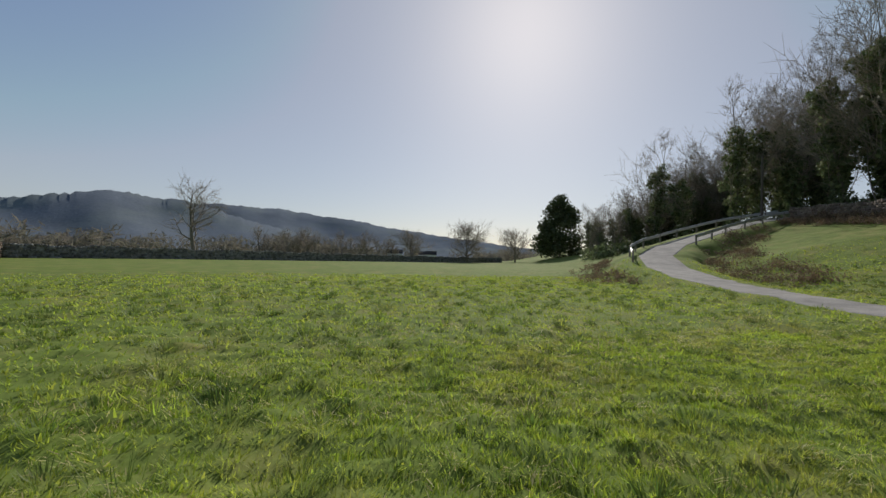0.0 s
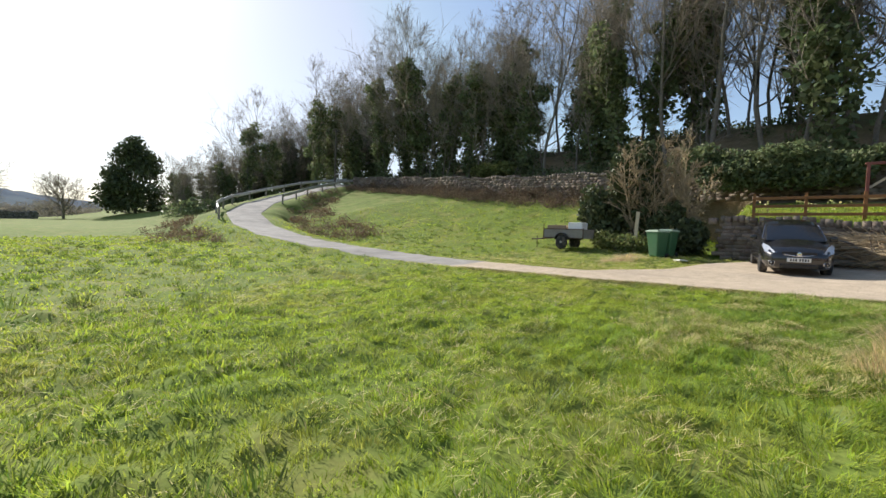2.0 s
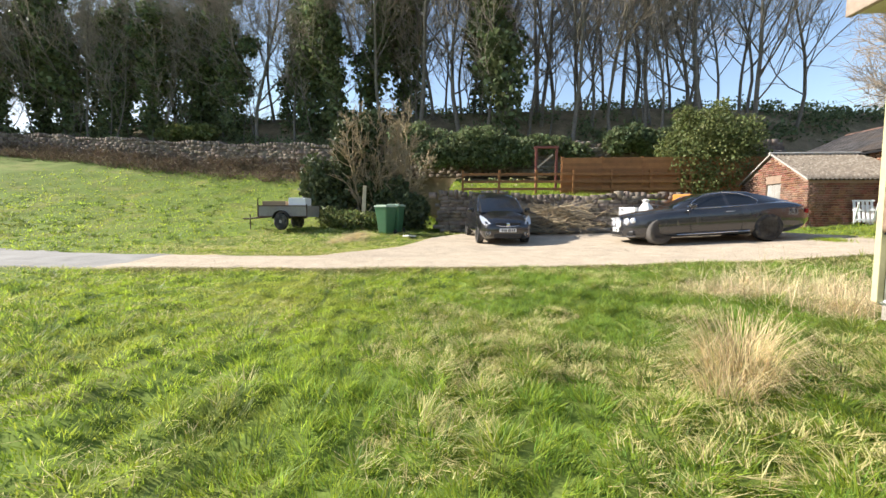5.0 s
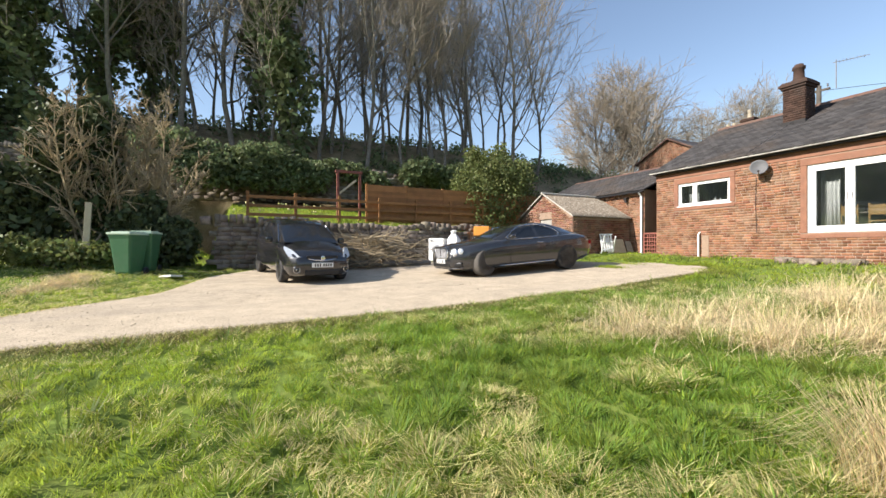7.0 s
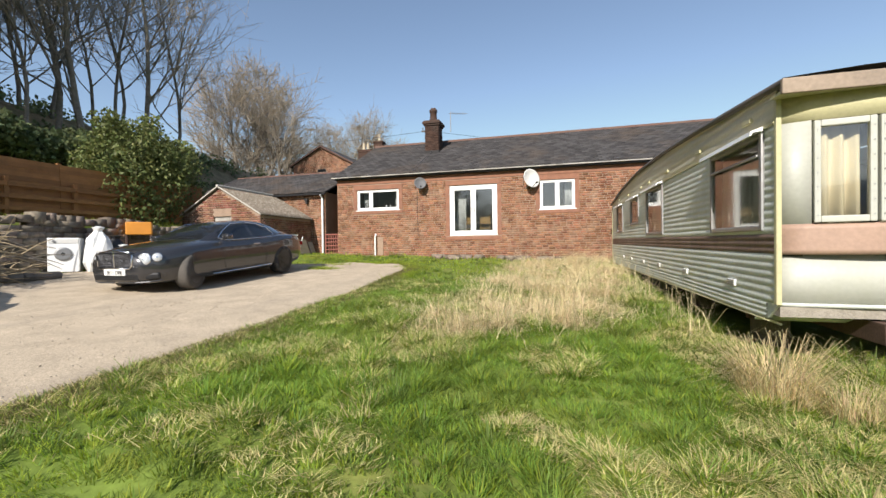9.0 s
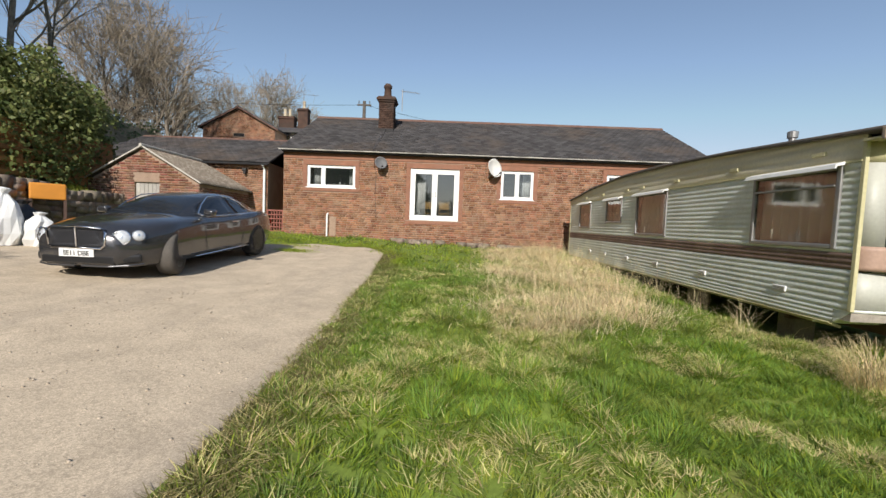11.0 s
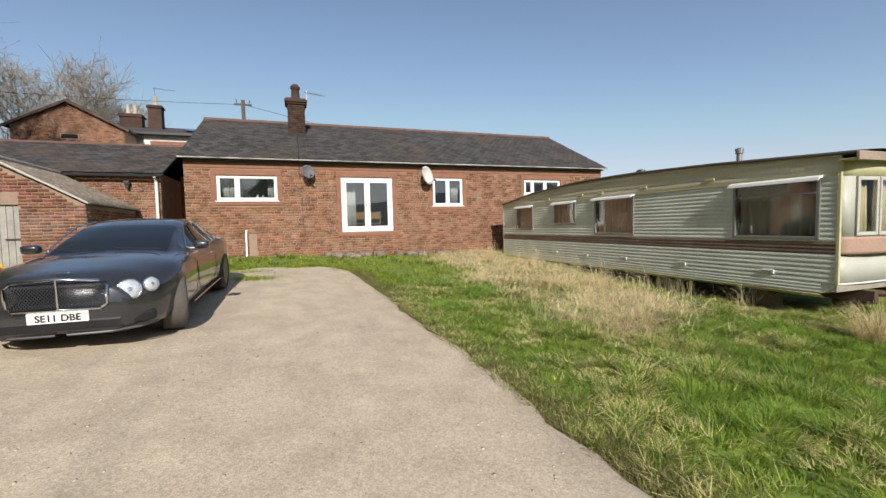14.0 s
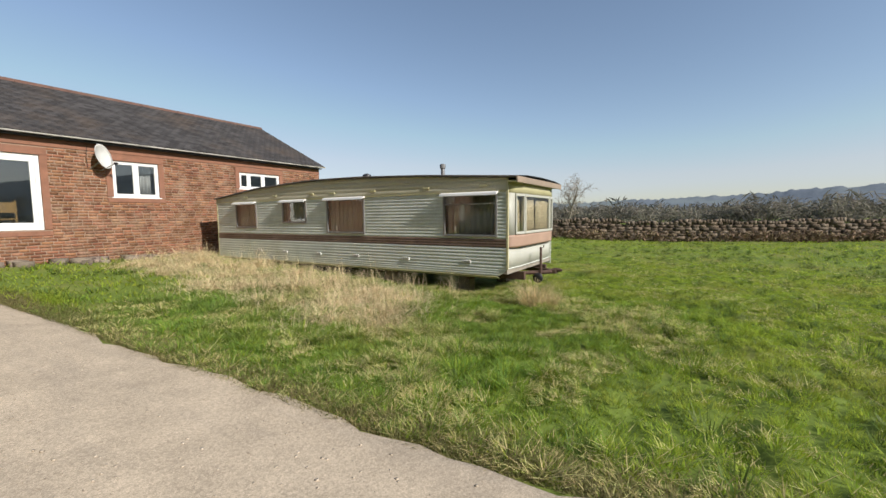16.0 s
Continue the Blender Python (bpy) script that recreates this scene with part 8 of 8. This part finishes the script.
def allowed(x, y):
    house_ = (y < HY + 0.15) & (x > 2) & (x < 28)
    under_cv = (x > 5.2) & (x < 8.05) & (y < -1.6) & (y > -11.6)
    shed_ = (x > 20.3) & (y < -9.5) & (x < 28)
    wall_ = (x > 22.4) & (y < 3.6)
    return ~(on_track(x, y, -0.1) | house_ | under_cv | shed_ | wall_ | (x > wall_line(y) - 0.6))


def long_zone(x, y):
    """Where the grass stands long: towards the caravan and the cottage, and along the track."""
    a = smooth(6.0, 9.5, x) * (1 - smooth(0.6, 3.2, y + 0.25 * (x - 9)))
    b = smooth(-3.5, -9, y)
    return np.clip(np.maximum(a, b), 0, 1)


def blades(n, rmax, power, hmin, hmax, wid, seed, two=True, tall=None, where=None, lean=0.5, stretch=1.0, zoff=0.0):
    """Grass blades scattered round the way walked, wider and sparser farther off."""
    rr = np.random.default_rng(seed)
    t = rr.uniform(0, len(WAYX) - 1, n)
    cx_, cy_ = np.interp(t, np.arange(len(WAYX)), WAYX), np.interp(t, np.arange(len(WAYX)), WAYY)
    rad, ang = rmax * rr.uniform(0, 1, n) ** power, rr.uniform(0, 2 * math.pi, n)
    x, y = cx_ + rad * np.cos(ang), cy_ + rad * np.sin(ang)
    # gather in tufts
    tx_, ty_ = np.round((x + 0.09 * np.sin(y * 5.1)) / 0.17) * 0.17, np.round((y + 0.09 * np.sin(x * 4.3)) / 0.17) * 0.17
    tx_, ty_ = tx_ + 0.12 * np.sin(ty_ * 91.7 + tx_ * 13.1), ty_ + 0.12 * np.sin(tx_ * 77.3 - ty_ * 17.9)
    hsh = np.sin(tx_ * 127.1 + ty_ * 311.7) * 43758.5
    hsh = hsh - np.floor(hsh)
    x, y = x + (tx_ + (hsh - 0.5) * 0.12 - x) * 0.14, y + (ty_ + (np.modf(hsh * 7.3)[0] - 0.5) * 0.12 - y) * 0.14
    ok = allowed(x, y)
    if where is not None:
        ok &= where(x, y, rr)
    x, y = x[ok], y[ok]
    s_ = np.linspace(0, len(WAYX) - 1, 25)
    rad = np.min([np.hypot(x - a, y - b) for a, b in zip(np.interp(s_, np.arange(len(WAYX)), WAYX), np.interp(s_, np.arange(len(WAYX)), WAYY))], axis=0)
    return blade_mesh(x, y, rad, rr, hmin, hmax, wid, two, lean, stretch, zoff)


def blade_mesh(x, y, rad, rr, hmin, hmax, wid, two, lean, stretch, zoff, longer=True):
    m = len(x)
    lz = long_zone(x, y) if longer else np.zeros(m)
    g, size, out = clump(x, y)
    h = (hmin + (hmax - hmin) * rr.uniform(0, 1, m) ** 1.5) * (1 + 0.3 * lz) * ((0.55 + 0.75 * g * size) if longer else 1.0) * (0.8 + 0.4 * patch(x, y, 1.6, 5))
    w = wid * rr.uniform(0.6, 1.3, m) * (1 + 0.13 * rad * stretch) * (1 - 0.15 * lz)
    la = (out if longer else rr.uniform(0, 2 * math.pi, m)) + rr.normal(0, 0.8, m)
    a = la - math.pi / 2 + rr.normal(0, 0.5, m)
    ln = lean * rr.uniform(0.1, 1.4, m) * h
    z = height(x, y) + bumps(x, y) * calm(x, y) - 0.012 + zoff
    sx, sy = np.cos(a) * w / 2, np.sin(a) * w / 2
    lx, ly = np.cos(la) * ln, np.sin(la) * ln
    P = []
    if two:
        for k, (fh, fl, fw) in enumerate(((0, 0, 1), (0.6, 0.35, 0.8), (0.97, 1.0, 0.12))):
            P.append(np.stack([x + lx * fl - sx * fw, y + ly * fl - sy * fw, z + h * fh], -1))
            P.append(np.stack([x + lx * fl + sx * fw, y + ly * fl + sy * fw, z + h * fh], -1))
        v = np.stack(P, 1).reshape(-1, 3)
        o = np.arange(m)[:, None] * 6
        f = np.concatenate([o + np.array([[0, 1, 3, 2]]), o + np.array([[2, 3, 5, 4]])])
    else:
        for fh, fl, fw in ((0, 0, 1), (1.0, 1.0, 0.25)):
            P.append(np.stack([x + lx * fl - sx * fw, y + ly * fl - sy * fw, z + h * fh], -1))
            P.append(np.stack([x + lx * fl + sx * fw, y + ly * fl + sy * fw, z + h * fh], -1))
        v = np.stack(P, 1).reshape(-1, 3)
        f = np.arange(m)[:, None] * 4 + np.array([[0, 1, 3, 2]])
    return v, f


v, f = blades(390000, 7.0, 0.70, 0.03, 0.066, 0.0062, 1, False, lean=1.2)
tagged(part_np("grass", v, f, M_GRASS, None), "short tufted bright green pasture grass", "grass", kind="stuff")
v, f = blades(230000, 30, 0.62, 0.035, 0.075, 0.014, 2, False, stretch=1.2, lean=1.1)
tagged(part_np("far_grass", v, f, M_GRASS, None), "uneven green pasture grass farther off", "grass", kind="stuff")
v, f = blades(1000000, 9.5, 0.66, 0.035, 0.085, 0.0062, 3, False, where=lambda x, y, rr: rr.uniform(0, 1, len(x)) < long_zone(x, y), lean=1.3)
tagged(part_np("long_grass", v, f, M_LUSH, None), "long lush green grass near the caravan", "grass", kind="stuff")
v, f = blades(800000, 9.0, 0.72, 0.02, 0.06, 0.0056, 4, False, where=lambda x, y, rr: rr.uniform(0, 1, len(x)) < np.maximum(np.clip((patch(x, y, 2.6, 9) - 0.44) * 5.5, 0, 1) * (0.12 + 0.88 * long_zone(x, y)), 0.5 * np.exp(-np.maximum(edges_of_track(y)[0] - x, 0) / 0.3)), lean=2.6, zoff=0.03)
tagged(part_np("dry_grass", v, f, M_DRY, None), "dead straw-coloured grass among the green", "grass", kind="stuff")


def tufts(n, rmax, seed):
    """Darker tufts standing out of the short turf."""
    rr = np.random.default_rng(seed)
    t = rr.uniform(0, len(WAYX) - 1, n)
    rad, ang = rmax * rr.uniform(0, 1, n) ** 0.62, rr.uniform(0, 2 * math.pi, n)
    cx_ = np.interp(t, np.arange(len(WAYX)), WAYX) + rad * np.cos(ang)
    cy_ = np.interp(t, np.arange(len(WAYX)), WAYY) + rad * np.sin(ang)
    k = np.repeat(np.arange(n), 55)
    m = len(k)
    size = rr.uniform(0.06, 0.17, n) * (1 + 0.6 * (rr.uniform(0, 1, n) > 0.85))
    q, b = size[k] * np.sqrt(rr.uniform(0, 1, m)), rr.uniform(0, 2 * math.pi, m)
    x, y = cx_[k] + q * np.cos(b) * 1.3, cy_[k] + q * np.sin(b)
    ok = allowed(x, y) & (np.abs(x - edges_of_track(y)[0]) > 0.2)
    x, y, b, k = x[ok], y[ok], b[ok], k[ok]
    m = len(x)
    h = size[k] * rr.uniform(0.35, 0.85, m)
    w = 0.0065 * (1 + 0.1 * rad[k])
    out = h * rr.uniform(0.3, 1.1, m)
    z = height(x, y) + bumps(x, y) * calm(x, y) - 0.012
    sx, sy = -np.sin(b) * w / 2, np.cos(b) * w / 2
    P = []
    for fh, fl, fw in ((0, 0, 1), (1.0, 1.0, 0.3)):
        for sg in (-1, 1):
            P.append(np.stack([x + np.cos(b) * out * fl + sg * sx * fw, y + np.sin(b) * out * fl + sg * sy * fw, z + h * fh], -1))
    return np.stack(P, 1).reshape(-1, 3), np.arange(m)[:, None] * 4 + np.array([[0, 1, 3, 2]])


M_TUFT = leaf_mat("tuft_blade", (0.16, 0.23, 0.05), var=0.35, hue=0.02, trans=0.45, rough=0.55, other=(0.24, 0.25, 0.08))
v, f = tufts(2600, 24, 6)
tagged(part_np("grass_tufts", v, f, M_TUFT, None), "darker green tufts scattered over the pasture", "grass", kind="stuff")

# worn fringe along the track's edge
rr = np.random.default_rng(45)
fy = rr.uniform(-9, 9, 40000)
fx = edges_of_track(fy)[0] + 0.14 - np.abs(rr.normal(0, 0.24, 40000))
v, f = blade_mesh(fx, fy, np.zeros(40000), rr, 0.025, 0.06, 0.008, False, 1.8, 0, 0.012, False)
M_FRINGE = leaf_mat("worn_grass", (0.24, 0.215, 0.085), var=0.4, hue=0.02, trans=0.4, rough=0.7, other=(0.16, 0.2, 0.045))
tagged(part_np("track_fringe", v, f, M_FRINGE, None), "short worn brownish grass along the track's edge", "grass", kind="stuff")


def straw(spots, n, hmin, hmax, wid, seed, lean, label, name, z=True):
    """Tall dead stalks round spots (x, y, radius)."""
    rr = np.random.default_rng(seed)
    S = np.array(spots, dtype=float)
    k = rr.choice(len(S), n, p=S[:, 2] ** 2 / (S[:, 2] ** 2).sum())
    a, q = rr.uniform(0, 6.28, n), np.abs(rr.normal(0, 0.5, n))
    x, y = S[k, 0] + np.cos(a) * q * S[k, 2], S[k, 1] + np.sin(a) * q * S[k, 2]
    ok = allowed(x, y)
    x, y = x[ok], y[ok]
    v, f = blade_mesh(x, y, np.zeros(len(x)), rr, hmin, hmax, wid, True, lean, 0, 0, False)
    tagged(part_np(name, v, f, M_STRAW, None), label, "grass", kind="stuff")


strip = [(11.3 - 0.05 * i + 0.5 * math.sin(i * 1.7), -1.9 - i * 0.56, 0.75 + 0.2 * math.sin(i)) for i in range(18)]
strip += [(9.9 - 0.05 * i, -3.0 - i * 0.8, 0.7) for i in range(12)]
straw(strip, 2600, 0.12, 0.5, 0.006, 50, 1.3, "tall dead straw-coloured reeds in the rough", "dead_reeds")
straw(strip, 24000, 0.06, 0.19, 0.0065, 51, 2.6, "flattened dead grass under the reeds", "flattened_grass")
thick = [(10.8, -2.1, 0.75), (10.0, -2.4, 0.8), (9.6, -3.4, 0.9), (10.3, -3.3, 0.8), (9.3, -4.9, 0.9), (10.4, -4.8, 0.8), (9.0, -6.6, 0.9), (8.7, -8.6, 0.9), (10.9, -5.9, 0.8), (9.4, -10.3, 1.0), (8.7, -11.6, 0.8)]
straw(thick, 1100, 0.3, 0.75, 0.0045, 52, 0.75, "standing dead reed stalks beside the caravan", "reed_stalks")
straw(thick, 15000, 0.08, 0.27, 0.0055, 53, 2.8, "tangled pale dead grass beside the caravan", "tangled_grass")
straw([(8.5, -2.2 - 1.1 * k, 0.35) for k in range(8)], 300, 0.3, 0.75, 0.004, 54, 0.9, "dead stalks along the foot of the caravan", "caravan_stalks")


M_TUSSOCK = leaf_mat("golden_dead_blade", (0.68, 0.56, 0.31), var=0.4, trans=0.4, rough=0.7)


def tussock(x, y, rad, h, n, seed):
    """One big tussock of arching dead blades."""
    rr = np.random.default_rng(seed)
    a = rr.uniform(0, 6.28, n)
    b = a + rr.normal(0, 0.5, n)
    q = rad * 0.5 * np.sqrt(rr.uniform(0, 1, n))
    hh, out = h * rr.uniform(0.35, 1.1, n), rad * rr.uniform(0.25, 1.15, n)
    P = []
    w = 0.0023
    for fh, fo, fw in ((0, 0, 1), (0.6, 0.22, 0.9), (0.95, 0.6, 0.6), (0.72, 1.15, 0.1)):
        px, py = np.cos(a) * q + np.cos(b) * out * fo, np.sin(a) * q + np.sin(b) * out * fo
        for s in (-1, 1):
            P.append(np.stack([px - s * np.sin(a) * w * fw, py + s * np.cos(a) * w * fw, hh * fh], -1))
    v = np.stack(P, 1).reshape(-1, 3)
    o = np.arange(n)[:, None] * 8
    f = np.concatenate([o + np.array([[0 + 2 * k, 1 + 2 * k, 3 + 2 * k, 2 + 2 * k]]) for k in range(3)])
    ob = new("grass_tussock", mesh_from("grass_tussock", v, f, M_TUSSOCK))
    ob.location = (x, y, ground_at(x, y) - 0.02)
    tagged(ob, "large arching tussock of pale dead grass", "tussock", group="dead grass tussocks")


for i, (x, y, rd, h, n) in enumerate(((8.48, -0.42, 0.5, 0.48, 620), (8.15, -0.15, 0.34, 0.3, 260))):
    tussock(x, y, rd, h, n, 60 + i)

# pebbles on the track
rr = np.random.default_rng(8)
n = 6000
t = rr.uniform(-8, 8, n)
xl_, xr_ = edges_of_track(t)
px = xl_ + (np.minimum(xr_, 18) - xl_) * rr.uniform(0.0, 1, n) ** 1.2
s = 0.003 + 0.008 * rr.uniform(0, 1, n) ** 4
keep_ = px - xl_ > 0.3
px, t, s, xl_ = px[keep_], t[keep_], s[keep_], xl_[keep_]
n = len(px)
items = [((px[i], t[i], ground_at(px[i], t[i]) + 0.03 - 0.025 * math.exp(-((abs(px[i] - 14.95) - 0.75) / 0.22) ** 2) + s[i] * 0.1), (s[i], s[i] * 0.8, s[i] * 0.55), rr.uniform(0, 3)) for i in range(n)]
v, f = stone_arrays(items, 3)
M_PEB = mat("pebble", (0.42, 0.355, 0.275), 0.9, var=0.2, bump=0.3, piece=0.22, spec=0.2)
tagged(part_np("gravel", v, f, M_PEB, None), "loose pebbles on a dusty track", "gravel", kind="stuff")
# brush pile
bp = empty("brush_pile", (21.7, -1.55, ground_at(21.7, -1.55)), label="heap of cut bare branches against a low wall", category="brush pile")
for i in range(150):
    y0 = rr.uniform(-1.0, 1.4)
    p0 = Vector((rr.uniform(-0.9, 0.6), y0, rr.uniform(0.02, 1.05) * (1 - 0.3 * abs(y0))))
    d = Vector((rr.normal(0, 0.35), (1 if y0 < -0.3 else rr.choice([-1, 1])) * rr.uniform(0.6, 1.3), rr.uniform(-0.12, 0.25))).normalized()
    L = rr.uniform(0.8, 1.7)
    bm = bmesh.new()
    mid_ = p0 + d * L * 0.5 + Vector((0, 0, 0.12))
    tube(bm, [p0, mid_, p0 + d * L], rr.uniform(0.018, 0.05), 5, 0.01)
    for _ in range(7):
        q = p0 + d * L * rr.uniform(0.3, 1)
        e = (d + Vector(rr.normal(0, 0.4, 3))).normalized() * rr.uniform(0.3, 0.8)
        tube(bm, [q, q + e * 0.5 + Vector((0, 0, 0.04)), q + e], 0.013, 4, 0.006)
    tagged(part("branch", bm, M_YTWIG if i % 4 else M_BARK, bp), kind="stuff")
for i in range(6):
    bm = bmesh.new()
    y0 = -1.6 + i * 0.55
    tube(bm, [(-0.75, y0 - 0.4, 0.12), (-0.8, y0 + 0.3, 0.14)], 0.1, 8, 0.09)
    part("log", bm, M_BARK, bp)
# weeds at the foot of the cottage and on the yard behind the coupe
rr = np.random.default_rng(46)
wn_ = 9000
spots_ = np.array([(16.6, -7.4, 0.5, 0.3), (17.0, -8.6, 0.7, 0.4), (16.2, -9.6, 1.1, 0.4), (17.6, -10.0, 1.0, 0.45), (14.2, -8.6, 0.5, 0.5), (15.3, -9.6, 0.9, 0.3), (13.7, -7.0, 0.2, 0.7), (18.6, -10.8, 0.8, 0.5)])
k = rr.integers(0, len(spots_), wn_)
fx, fy = spots_[k, 0] + rr.normal(0, 0.5, wn_) * spots_[k, 2], spots_[k, 1] + rr.normal(0, 0.5, wn_) * spots_[k, 3]
v, f = blade_mesh(fx, fy, np.zeros(wn_), rr, 0.03, 0.1, 0.012, False, 1.2, 0, 0.01, False)
tagged(part_np("weeds", v, f, M_GRASS, None), "low green weeds creeping over the end of the yard", "weeds", kind="stuff")
# grass and daffodils on the garden slope behind the fence
rr = np.random.default_rng(47)
gn = 16000
fx, fy = rr.uniform(23.15, 28.3, gn), rr.uniform(-9.0, 3.2, gn)
v, f = blade_mesh(fx, fy, np.zeros(gn), rr, 0.05, 0.13, 0.022, False, 0.9, 0, 0.0, False)
tagged(part_np("garden_grass", v, f, M_GRASS, None), "green grass on a garden slope behind the fence", "grass", kind="stuff")
M_PETAL = mat("pale_yellow_petal", (0.75, 0.68, 0.3), 0.7, var=0.15, bump=0)
for i in range(34):
    x, y = rr.uniform(24.4, 27.8), rr.choice([1.9, 0.6, -0.4]) + rr.normal(0, 0.35)
    fl = empty("daffodil", (x, y, ground_at(x, y)), rr.uniform(0, 360), label="pale yellow daffodil on a garden slope", category="flower", group="daffodils in the garden")
    bm = bmesh.new()
    tube(bm, [(0, 0, -0.03), (0.01, 0, 0.2), (0.03, 0, 0.3)], 0.006, 4)
    part("stem", bm, M_LUSH, fl)
    bm = bmesh.new()
    lathe(bm, [(0.012, 0.0), (0.05, 0.012), (0.022, 0.018), (0.026, 0.045)], 6, 'X', Matrix.Translation((0.03, 0, 0.3)))
    part("flower", bm, M_PETAL, fl)
# dry cuttings beside the bins
straw([(19.6, 6.0, 0.9), (20.3, 5.9, 0.7), (18.9, 6.3, 0.5)], 3500, 0.05, 0.14, 0.01, 70, 2.5, "pale dry grass cuttings beside the bins", "grass_cuttings")

# ---- brick and slate pieces of the cottage ----
surround = [(a - 0.16, b + 0.16, c - 0.16, d + 0.2) for a, b, c, d in OPEN.values()]
bricks = brick_list(HX0, HX1, 0.95, E_Z - 0.37, surround, 0.235, 0.085, 0.013)
brick_face(house, bricks, facing_y(HY), near=lambda b: 13.0 < b[0] < 17.0 and b[1] < 3.0)
slate_roof(roof, HX0 - 0.15, HX1 + 0.1, HY + 0.27, E_Z - 0.05, R_Y, R_Z, near=lambda a, rw: 12.5 < a < 17.5 and rw < 15)
slate_roof(mid, BX0 - 0.12, BX1, BY + 0.24, 3.96, -16.0, 5.44)
